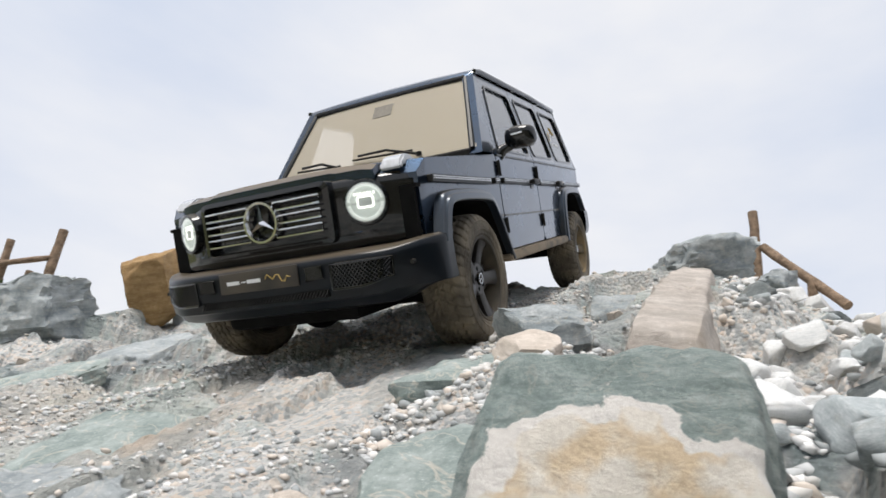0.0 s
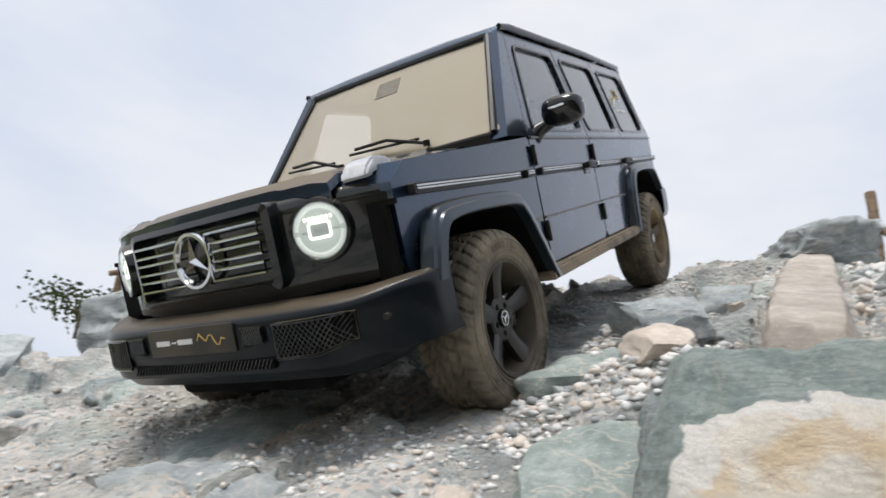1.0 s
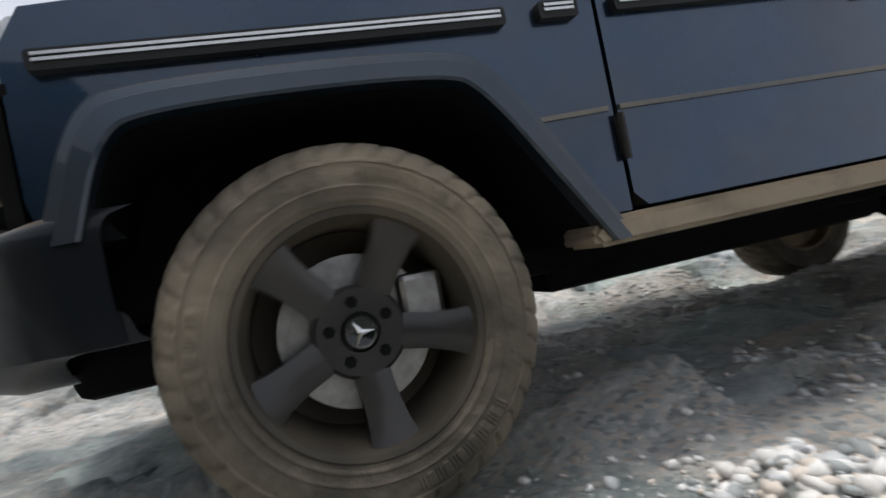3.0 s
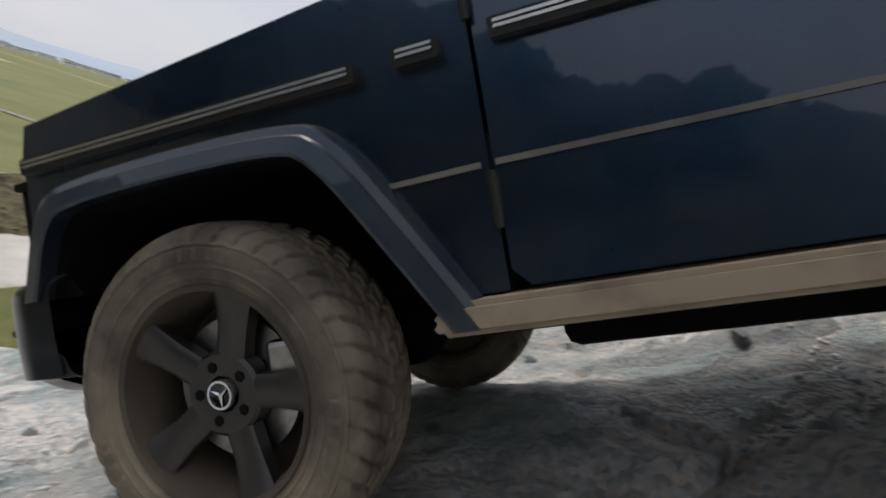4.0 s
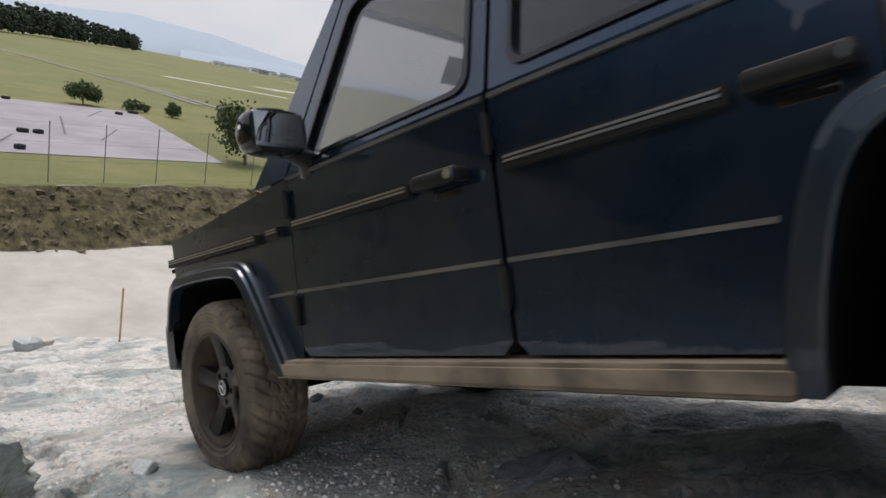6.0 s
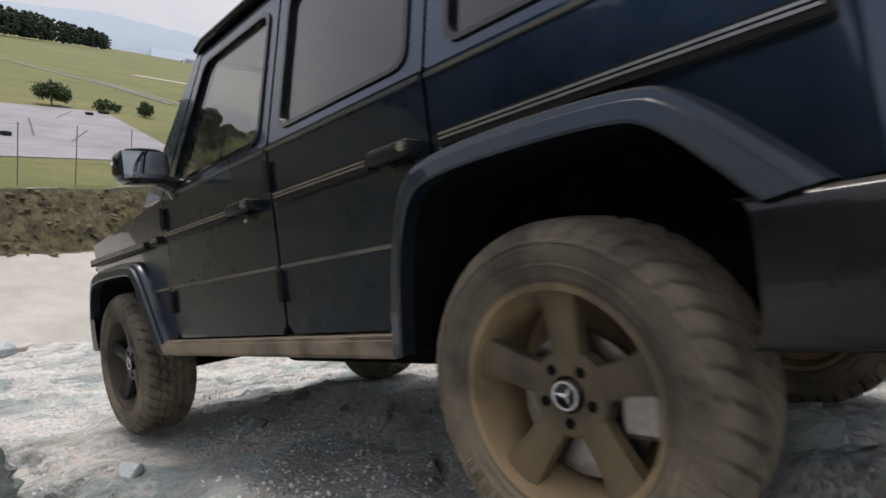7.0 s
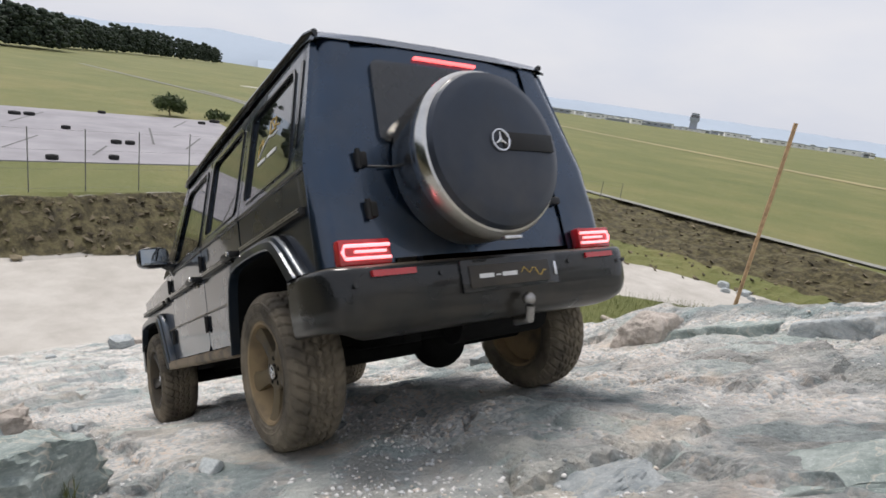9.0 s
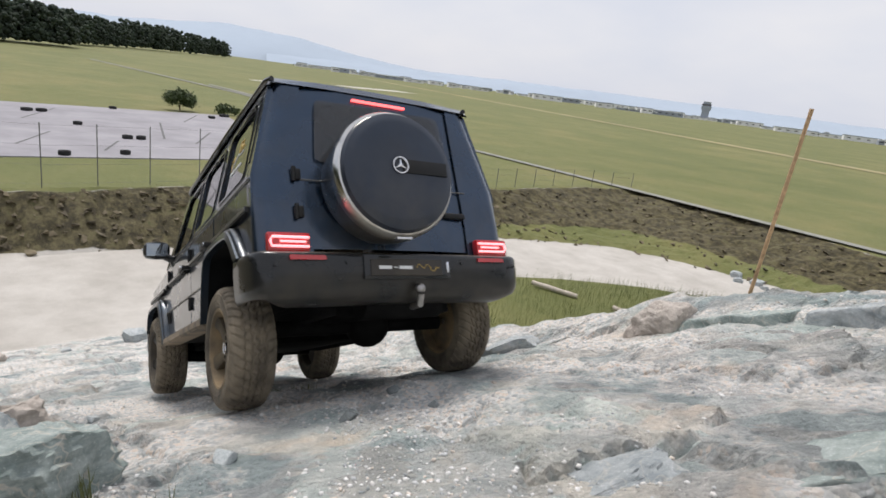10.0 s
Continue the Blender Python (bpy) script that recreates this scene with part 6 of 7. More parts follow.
boulder("boulder", (-1.2, 1.35), (0.9, 0.6, 0.35), 65, ROCKGREY, "grey slab at the crest", (0, 20, 40), 4, 8, 0.085, sink=0.05)
# lower ramp
boulder("boulder", (7.18, 1.62, -3.31), (0.48, 0.46, 0.46), 71, ROCKGREEN, "dark green mottled boulder on the ramp edge", (0, 20, 50), 5, 9, 0.085, 0.6, keep=True)
boulder("boulder", (8.55, 1.63, -3.85), (0.6, 0.5, 0.45), 73, ROCKTAN, "tan and grey boulder on the ramp edge", (0, 24, 10), 5, 9, 0.085, 0.6)
boulder("boulder", (7.75, 1.95, -3.48), (0.8, 0.6, 0.5), 74, ROCKGREY, "grey boulder on the ramp edge", (0, 18, 80), 5, 9, 0.085, 0.6)
boulder("boulder", (9.9, 2.3, -4.55), (0.9, 0.7, 0.6), 75, ROCKGREY, "grey boulder lower on the ramp edge", (0, 18, 20), 4, 9, 0.085, 0.6)
hewn_block("boulder", [(7.62, -3.05, -3.72), (7.06, -3.0, -3.62), (7.60, -3.6, -3.8), (7.05, -3.6, -3.6), (7.54, -3.08, -3.42), (7.12, -3.06, -3.27), (7.5, -3.5, -3.45), (7.15, -3.5, -3.25), (7.36, -3.25, -3.22)],
           21, ROCKTAN, "pinkish tan boulder on the ramp edge", 0.04, 14)
hewn_block("boulder", [(7.05, -3.05, -3.62), (6.22, -3.05, -3.28), (7.05, -3.5, -3.62), (6.22, -3.5, -3.3), (7.04, -3.07, -3.27), (6.24, -3.06, -2.90), (7.02, -3.46, -3.3), (6.26, -3.46, -2.93)],
           23, ROCKGREEN, "green white-veined kerb block on the ramp edge", 0.03, 24)
hewn_block("boulder", [(6.20, -3.05, -3.25), (4.75, -3.0, -2.6), (6.20, -3.6, -3.25), (4.75, -3.6, -2.6), (6.17, -3.08, -2.87), (4.8, -3.04, -2.22), (6.15, -3.55, -2.9), (4.8, -3.55, -2.25)],
           26, ROCKGREY, "long grey kerb block on the ramp edge", 0.035, 24)
boulder("boulder", (3.7, -3.4), (1.7, 0.6, 0.66), 86, ROCKGREY, "grey kerb block on the ramp edge", (0, 20, 5), 4, 8, 0.075, 0.6, sink=0.02)
boulder("boulder", (5.62, 0.1), (0.7, 0.7, 0.26), 91, ROCKGREY, "rounded grey slab in pale gravel", (0, 22, 60), 5, 8, 0.08, sink=0.12)
boulder("boulder", (4.98, -0.2), (0.9, 0.6, 0.28), 93, ROCKGREEN, "green layered slab in pale gravel", (0, 26, 15), 5, 8, 0.08, sink=0.14)
boulder("boulder", (8.4, -2.5), (0.8, 0.5, 0.3), 96, ROCKGREY, "grey rock at the edge of the lane", (0, 22, 50), 4, 8, 0.085, sink=0.04)
for k, (x, y, s) in enumerate(((22.2, -2.4, 0.9), (22.7, -2.9, 0.5), (21.6, -0.6, 0.35), (20.8, 0.9, 0.4), (19.5, -6.5, 0.5))):
    boulder("boulder", (x, y), (s, s * 0.8, s * 0.7), 110 + k, ROCKTAN if k % 2 else ROCKGREY, "tan rock at the foot of the ramp" if k % 2 else "grey rock at the foot of the ramp", (0, 0, 40 * k), 3)

stone_meshes = []
for k in range(14):
    b = rock_bm((1, 0.8 + 0.02 * k, 0.62), 200 + k, 3, 10, 0.05, 0.58)
    for f in b.faces:
        f.smooth = True
    for e in b.edges:
        if len(e.link_faces) == 2 and e.calc_face_angle(0) > radians(28):
            e.smooth = False
    me = bpy.data.meshes.new("stone")
    b.to_mesh(me)
    b.free()
    me.materials.append((STONEWHITE, STONEWHITE, STONEWHITE, STONETAN, STONEGREY, STONEDARK, STONEGREY)[k % 7])
    stone_meshes.append(me)
STONE_LABEL = {0: "white angular stone in the loose heap", 1: "white angular stone in the loose heap", 2: "white angular stone in the loose heap", 3: "cream tan stone in the loose heap",
               4: "grey stone in the loose heap", 5: "dark stone in the loose heap", 6: "grey stone in the loose heap"}
rs = random.Random(7)
placed = []


def stone(x, y, s, group, where):
    k = rs.choice((0, 1, 2, 7, 8, 9, 0, 2, 8, 3, *range(14)) if "heap" in where else (3, 4, 6, 10, 11, 13, 5))
    s = s * (0.75 if k % 7 == 5 else 1.0)
    ob = new("stone", stone_meshes[k])
    z = float(ground_z(x, y))
    ob.matrix_basis = pose(x, y, z + s * 0.16, rs.uniform(-25, 25), rs.uniform(-5, 45), rs.uniform(0, 360)) @ Matrix.Diagonal((s, s, s, 1))
    tagged(ob, STONE_LABEL[k % 7].replace("in the loose heap", where), "stone", group)


tries = 0
while len(placed) < 290 and tries < 9000:
    tries += 1
    x = rs.uniform(-1.0, 3.4)
    y = rs.uniform(2.18, 3.7)
    if y < 2.2 + 0.05 * (3 - x) or (x - 3.46) ** 2 + (y - 2.03) ** 2 < 0.12:
        continue
    s = rs.choice((0.08, 0.10, 0.11, 0.13, 0.16, 0.21)) * rs.uniform(0.85, 1.15)
    if any((x - a) ** 2 + (y - c) ** 2 < (0.34 * (s + d)) ** 2 for a, c, d in placed):
        continue
    placed.append((x, y, s))
    stone(x, y, s, "loose stones of the heap", "in the loose heap")
placed = []
tries = 0
while len(placed) < 62 and tries < 9000:
    tries += 1
    x, y = rs.uniform(-1.5, 10.5), rs.uniform(-3.6, 2.3)
    if math.dist((x, y), EYE) < 0.6 or (x > 4 and rs.random() < 0.5):
        continue
    if fbm(np.array(x * 0.8), np.array(y * 0.8), 3) < 0.47:
        continue
    mid = -0.055 * max(0, min(8, x - 4))
    inlane = min(abs(y - 0.82 - mid), abs(y + 0.88 - mid)) < 0.24
    s = rs.uniform(0.03, 0.05) if inlane else rs.uniform(0.06, 0.13)
    placed.append((x, y, s))
    stone(x, y, s, "loose stones on the ramp", "lying on the ramp")


def pebbles():
    """Gravel over the ramp, too small to count."""
    r = np.random.default_rng(12)
    ico = bmesh.new()
    bmesh.ops.create_icosphere(ico, subdivisions=1, radius=1.0)
    base = np.array([v.co[:] for v in ico.verts])
    faces = np.array([[v.index for v in f.verts] for f in ico.faces])
    ico.free()
    n = 60000
    x = np.where(r.random(n) < 0.62, r.uniform(0.0, 7.5, n), r.uniform(-1.8, 11, n))
    y = np.where(r.random(n) < 0.7, r.uniform(-1.2, 2.4, n), r.uniform(-3.8, 3.6, n))
    dens = fbm(x * 0.85 + 3, y * 0.85, 4)
    keep = ((dens > 0.42 + 0.14 * r.random(n)) | ((y > 2.2) & (x < 3.4))) & (np.hypot(x - EYE[0], y - EYE[1]) > 0.25)
    x, y = x[keep], y[keep]
    # coarse broken stone between the wheel track and the slabs
    cx, cy = r.uniform(1.3, 3.9, 9000), r.uniform(0.95, 1.95, 9000)
    pick = fbm(cx * 1.3 + 9, cy * 1.3, 3) > 0.36 + 0.22 * r.random(9000)
    cx, cy = cx[pick], cy[pick]
    x, y = np.concatenate([x, cx]), np.concatenate([y, cy])
    n = len(x)
    s = 0.0045 + 0.021 * r.random(n) ** 3.2
    s[-len(cx):] = 0.007 + 0.032 * r.random(len(cx)) ** 2.6
    heap = (y > 2.2) & (x < 3.4)
    s = np.where(heap, s * 1.7, s * np.where(x > 4.2, 0.55, 0.85))
    z = ground_z(x, y) + s * 0.25
    a = r.uniform(0, 6.28, n)
    co = base[None] * (0.55 + 0.8 * r.random((n, len(base), 1)))
    co = co * np.stack([s, s * r.uniform(0.6, 1, n), s * r.uniform(0.45, 0.8, n)], -1)[:, None, :]
    cx = co[..., 0] * np.cos(a)[:, None] - co[..., 1] * np.sin(a)[:, None]
    cy = co[..., 0] * np.sin(a)[:, None] + co[..., 1] * np.cos(a)[:, None]
    v = np.stack([cx + x[:, None], cy + y[:, None], co[..., 2] + z[:, None]], -1).reshape(-1, 3)
    f = (faces[None] + (np.arange(n) * len(base))[:, None, None]).reshape(-1, 3)
    me = bpy.data.meshes.new("gravel")
    me.vertices.add(len(v))
    me.vertices.foreach_set("co", v.astype(np.float32).ravel())
    me.loops.add(f.size)
    me.loops.foreach_set("vertex_index", f.astype(np.int32).ravel())
    me.polygons.add(len(f))
    me.polygons.foreach_set("loop_start", np.arange(0, f.size, 3, dtype=np.int32))
    me.update()
    m = bpy.data.materials.new("gravel_tones")
    m.use_nodes = True
    nn, l = m.node_tree.nodes, m.node_tree.links
    g = nn.new("ShaderNodeNewGeometry")
    rp = nn.new("ShaderNodeValToRGB")
    rp.color_ramp.interpolation = 'CONSTANT'
    for q, c in ((0.0, (0.34, 0.36, 0.36)), (0.16, (0.54, 0.55, 0.55)), (0.42, (0.70, 0.68, 0.65)), (0.62, (0.64, 0.57, 0.50)), (0.80, (0.76, 0.75, 0.73))):
        e = rp.color_ramp.elements.new(q) if q else rp.color_ramp.elements[0]
        e.position, e.color = q, (*c, 1)
    rp.color_ramp.elements[-1].color = (0.72, 0.70, 0.67, 1)
    l.new(g.outputs["Random Per Island"], rp.inputs["Fac"])
    l.new(rp.outputs["Color"], nn["Principled BSDF"].inputs["Base Color"])
    nn["Principled BSDF"].inputs["Roughness"].default_value = 0.85
    me.materials.append(m)
    tagged(new("gravel", me), "loose mixed gravel of grey, cream and white pebbles", "gravel", kind="stuff")


pebbles()


# wooden barriers at the top of the ramp
def bar_between(name, p, q, r, mat, parent=None, label=""):
    b = bmesh.new()
    p, q = Vector(p), Vector(q)
    pts = [p.lerp(q, k / 6) + Vector((noise.noise(p * 3 + Vector((k, 0, 0))), noise.noise(p * 3 + Vector((0, k, 0))), 0)) * r * 0.25 for k in range(7)]
    tube(b, pts, [r * (1 + 0.08 * math.sin(k * 2.1)) for k in range(7)], 10)
    return part(name, b, mat, parent, label, 40)


def barrier(label, posts, rails):
    ob = new("wooden_barrier")
    for p, q, r in posts:
        bar_between("post", p, q, r, WOOD, ob)
    for p, q, r in rails:
        bar_between("rail", p, q, r, WOOD, ob)
    tagged(ob, label, "barrier")


barrier("weathered round-wood barrier with a sloping rail on the heap", [((-1.39, 2.50, 0.40), (-1.39, 2.52, 1.48), 0.045), ((-1.05, 2.89, 0.2), (-1.05, 2.89, 0.57), 0.04)],
        [((-1.36, 2.57, 1.08), (-0.90, 3.10, 0.30), 0.042)])
barrier("leaning weathered round-wood barrier behind the boulders", [((0.36, -5.26, 0.0), (0.39, -5.28, 1.24), 0.055), ((0.66, -5.64, 0.0), (0.72, -5.68, 0.99), 0.045), ((0.60, -5.16, -0.1), (0.64, -5.18, 0.57), 0.045)],
        [((0.85, -5.66, 0.60), (0.37, -5.24, 0.88), 0.035)])


def cane(p, q, r, label):
    ob = bar_between("cane", p, q, r, CANE)
    tagged(ob, label, "marker cane")


cane((6.93, -3.98, -3.6), (6.83, -4.02, -1.38), 0.018, "tan wooden marker cane leaning on the ramp edge")
cane((20.0, -3.85, -9.2), (19.95, -3.85, -7.4), 0.025, "thin tan marker cane low on the ramp")


# plants
def blades(bm, x, y, n, h, spread, r):
    for k in range(n):
        a, d = r.uniform(0, 6.28), spread * math.sqrt(r.random())
        px, py = x + d * math.cos(a), y + d * math.sin(a)
        pz = float(ground_z(px, py)) - 0.01
        hh, w, t = h * r.uniform(0.5, 1.2), 0.0022 + 0.006 * h, r.uniform(0, 6.28)
        lean = Vector((math.cos(t), math.sin(t), 0)) * hh * r.uniform(0.1, 0.5)
        sd = Vector((-math.sin(t), math.cos(t), 0)) * w
        p = Vector((px, py, pz))
        v = [bm.verts.new(c) for c in (p - sd, p + sd, p + lean * 0.4 + Vector((0, 0, hh * 0.6)) + sd * 0.7, p + lean * 0.4 + Vector((0, 0, hh * 0.6)) - sd * 0.7, p + lean + Vector((0, 0, hh)))]
        bm.faces.new((v[0], v[1], v[2], v[3]))
        bm.faces.new((v[3], v[2], v[4]))


def raw(name, bm, mat, label, category, kind="", group=""):
    me = bpy.data.meshes.new(name)
    bm.to_mesh(me)
    bm.free()
    me.materials.append(mat)
    return tagged(new(name, me), label, category, group, kind)


rg = random.Random(3)
for x, y, n, h, sp in ((6.55, 1.42, 130, 0.11, 0.09), (6.95, 1.62, 160, 0.13, 0.14), (6.75, 1.75, 90, 0.10, 0.1), (8.9, -0.45, 60, 0.12, 0.12), (9.2, -0.3, 60, 0.12, 0.1)):
    b = bmesh.new()
    blades(b, x, y, n, h, sp, rg)
    raw("grass_tuft", b, GRASSBLADE, "small green grass tuft in the gravel", "grass", group="grass tufts on the ramp")
b = bmesh.new()
for k in range(11000):
    az = math.radians(rg.uniform(-68, -33))
    far = float(np.interp(math.degrees(az), [-75, -68, -60, -48, -40, -34], [30, 37.5, 36.2, 33, 30.7, 28]))
    near = float(np.interp(math.degrees(az), [-75, -68, -60, -48, -40, -34], [30, 36, 28, 20.5, 20.5, 24]))
    d = rg.uniform(near, far)
    blades(b, EYE[0] + d * math.cos(az), EYE[1] + d * math.sin(az), 1, rg.choice((0.25, 0.35, 0.5, 0.7)), 0.3, rg)
raw("meadow_grass", b, MEADOW, "rough green and straw meadow grass in the road bend", "grass", "stuff")
b = bmesh.new()
for k in range(8500):
    az = rg.uniform(-80, 8)
    foot, rim = float(np.interp(az, RIM_AZ, BASE_D)), float(np.interp(az, RIM_AZ, RIM_D))
    d = foot + (rim - foot) * rg.random()
    a = math.radians(az)
    blades(b, EYE[0] + d * math.cos(a), EYE[1] + d * math.sin(a), 1, rg.choice((0.15, 0.22, 0.3)), 0.3, rg)
raw("bank_weeds", b, material("dry_weeds", (0.10, 0.095, 0.038), 0.8, 0, 0.5, 0.6, 0, 40, (0.24, 0.20, 0.10), obj=False), "dry weeds on the brown earth bank", "weeds", "stuff")
b = bmesh.new()
for k in range(900):
    az = rg.uniform(-80, 8)
    foot, rim = float(np.interp(az, RIM_AZ, BASE_D)), float(np.interp(az, RIM_AZ, RIM_D))
    d = foot + (rim - foot) * rg.uniform(-0.05, 0.95)
    a = math.radians(az)
    x, y = EYE[0] + d * math.cos(a), EYE[1] + d * math.sin(a)
    s = rg.uniform(0.08, 0.28)
    b2v = [b.verts.new(Vector((x, y, float(ground_z(x, y)))) + Vector((rg.uniform(-1, 1), rg.uniform(-1, 1), rg.uniform(-0.4, 0.9))) * s) for q in range(6)]
    bmesh.ops.convex_hull(b, input=b2v)
raw("earth_clods", b, material("brown_clods", (0.09, 0.075, 0.048), 0.95, 0, 0.5, 0.8, 0, 40, (0.23, 0.19, 0.12), obj=False), "brown clods and stones on the earth bank", "earth", "stuff")


def leafy(name, x, y, height, width, seed, label, trunk=True, leaves=900, leaf=0.16, z=None):
    """A tapered stem with limbs and a broken crown of leaf quads."""
    r = random.Random(seed)
    ob = new(name)
    z0 = float(ground_z(x, y)) if z is None else z
    base = Vector((x, y, z0))
    tips = []
    b = bmesh.new()
    top = base + Vector((0.05 * height, 0, height * 0.55))
    tube(b, [base - Vector((0, 0, 0.1)), base.lerp(top, 0.5) + Vector((0.02 * height, 0, 0)), top], [0.035 * height, 0.025 * height, 0.012 * height], 8)
    for k in range(9):
        s0 = base.lerp(top, r.uniform(0.15 if not trunk else 0.4, 1.0))
        a = r.uniform(0, 6.28)
        t0 = s0 + Vector((math.cos(a) * width * r.uniform(0.2, 0.42), math.sin(a) * width * r.uniform(0.2, 0.42), height * r.uniform(0.05, 0.4)))
        tube(b, [s0, s0.lerp(t0, 0.5) + Vector((0, 0, 0.03 * height)), t0], [0.012 * height, 0.008 * height, 0.003 * height], 5)
        tips.append(t0)
    part("trunk", b, BARK, ob, "", 50)
    b = bmesh.new()
    for k in range(leaves):
        c = r.choice(tips) + Vector((r.gauss(0, 0.13) * width, r.gauss(0, 0.13) * width, r.gauss(0, 0.11) * height))
        if c.z < z0 + 0.03 * height:
            continue
        u = Vector((r.gauss(0, 1), r.gauss(0, 1), r.gauss(0, 1))).normalized() * leaf
        w = u.orthogonal().normalized() * leaf * 0.6
        b.faces.new([b.verts.new(c + q) for q in (-u, w, u, -w)])
    me = bpy.data.meshes.new("crown")
    b.to_mesh(me)
    b.free()
    me.materials.append(LEAF)
    o = new("crown", me)
    o.parent = ob
    return tagged(ob, label, "tree" if trunk else "bush")


leafy("tree", 50.8, -24.6, 4.4, 4.0, 5, "small leafy green tree by the airfield fence", True, 3800, 0.17)
leafy("bush", 88.0, -23.9, 2.9, 3.0, 6, "low green bush at the edge of the lot", False, 4200, 0.16)
leafy("bush", 86.5, -29.5, 1.6, 2.6, 7, "low green bush at the edge of the lot", False, 700, 0.2)
leafy("bush", 84.0, -33.0, 2.2, 1.6, 8, "low green bush at the edge of the lot", False, 700, 0.2)
leafy("bush", 0.72, -6.2, 0.7, 1.3, 9, "small green bush behind the ramp edge", False, 700, 0.04, z=-0.1)
leafy("bush", 0.2, -6.6, 0.75, 0.8, 10, "small green bush behind the ramp edge", False, 400, 0.04, z=-0.1)


# airfield beyond the bank
ZF = Z_FIELD


def flat_patch(name, pts, z, mat, label, category, kind="structure"):
    b = bmesh.new()
    f = b.faces.new([b.verts.new((x, y, z)) for x, y in pts])
    r = bmesh.ops.extrude_face_region(b, geom=[f])
    for v in r["geom"]:
        if isinstance(v, bmesh.types.BMVert):
            v.co.z -= 0.5
    return tagged(part(name, b, mat, None), label, category, kind=kind)


lot = flat_patch("pavement", [(49.9, 10), (49.9, -1.7), (50.3, -15.2), (50.6, -22.6), (84.6, -28.5), (83.8, -4.7), (83.8, 14)], ZF + 0.10, LOT, "pale asphalt lot with dark seams", "pavement")
for k, (x0, y0, x1, y1) in enumerate(((55, -3, 62, -6), (60, -14, 72, -17), (66, -20, 58, -16), (70, -5, 80, -9), (53, -8, 58, -10), (74, -20, 82, -24), (57, 2, 66, -1))):
    d = Vector((x1 - x0, y1 - y0)).normalized()
    w = Vector((-d.y, d.x)) * 0.09
    b = bmesh.new()
    v = [b.verts.new((p[0], p[1], ZF + 0.108)) for p in ((x0 + w.x, y0 + w.y), (x0 - w.x, y0 - w.y), (x1 - w.x, y1 - w.y), (x1 + w.x, y1 + w.y))]
    b.faces.new(v)
    part("seam", b, CRACK, lot)


def lot_tyre(x, y, r):
    """A worn tyre lying flat."""
    b = bmesh.new()
    lathe(b, [(r * 0.55, -0.11), (r * 0.62, -0.14), (r * 0.93, -0.14), (r, -0.08), (r, 0.08), (r * 0.93, 0.14), (r * 0.62, 0.14), (r * 0.55, 0.11), (r * 0.55, -0.11)], 24, 'Z')
    ob = part("tyre", b, TYREOLD, None, "", 40)
    ob.matrix_basis = pose(x, y, ZF + 0.24)
    tagged(ob, "worn black tyre lying on the lot", "tyre", "tyres on the lot")


for x, y, r in ((76.2, -6.1, 0.75), (76.3, -7.3, 0.7), (67.2, -8.8, 0.55), (59.5, -11.0, 0.6), (59.4, -12.0, 0.55), (50.8, -5.2, 0.55), (51.6, -9.0, 0.5), (79.7, -25.0, 0.6), (83.4, -15.1, 0.6), (82.6, -27.6, 0.9)):
    lot_tyre(x, y, r * 0.68)


def fence_run(azs, height, label):
    ob = new("fence")
    tops = []
    for az in azs:
        d = float(np.interp(az, RIM_AZ, RIM_D)) + 0.6
        a = math.radians(az)
        x, y = EYE[0] + d * math.cos(a), EYE[1] + d * math.sin(a)
        z = float(ground_z(x, y))
        tops.append((x, y, z))
        b = bmesh.new()
        tube(b, [(x, y, z - 0.2), (x, y, z + height)], 0.028, 8)
        part("post", b, FENCE, ob)
    for h in (0.08, 0.55, 1.02, 1.5):
        b = bmesh.new()
        tube(b, [(x, y, z + h * height / 1.55) for x, y, z in tops], 0.006, 4)
        part("wire", b, FENCE, ob)
    tagged(ob, label, "fence")


fence_run([24 - 3.9 * k for k in range(16)], 3.3, "wire mesh fence on dark steel posts along the bank")
fence_run([-44 - 1.72 * k for k in range(9)], 1.6, "short dark steel post fence at the bank corner")


def strip_road(name, pts, w, z, mat, label, category):
    b = bmesh.new()
    rows = []
    for i, p in enumerate(pts):
        d = (Vector(pts[min(i + 1, len(pts) - 1)]) - Vector(pts[max(i - 1, 0)])).normalized()
        n = Vector((-d.y, d.x)) * w / 2
        rows.append([b.verts.new((p[0] + n.x, p[1] + n.y, z)), b.verts.new((p[0] - n.x, p[1] - n.y, z))])
    for p, q in zip(rows, rows[1:]):
        b.faces.new((p[0], p[1], q[1], q[0]))
    tagged(part(name, b, mat, None), label, category, kind="structure")


PALE = material("pale_runway", (0.50, 0.48, 0.42), 0.95, 0, 0.12, 0.02, obj=False)
DRY = material("dry_grass_strip", (0.30, 0.26, 0.13), 0.95, 0, 0.25, 0.02, obj=False)
strip_road("road_track", [(160, -53), (100, -52), (62.2, -51.2), (38.3, -50.8), (16.2, -50.2), (-20, -49.5)], 1.3, ZF + 0.12, TRACKP, "narrow grey service track along the fence", "track")
strip_road("road_runway", [(195, -121.3), (222, -89.8)], 9, ZF + 0.12, PALE, "pale concrete runway patch in the grass", "runway")
strip_road("road_runway", [(262, -150), (285, -205)], 14, ZF + 0.12, PALE, "pale concrete runway patch in the grass", "runway")
strip_road("road_strip", [(-100, -190), (48.6, -178), (198, -240), (420, -330), (700, -440)], 9, ZF + 0.11, DRY, "band of dry straw-coloured grass on the airfield", "grass strip")
strip_road("road_strip", [(253, -45), (136, -50.6), (110, -49)], 1.6, ZF + 0.12, TRACKP, "faint grey path across the airfield grass", "track")

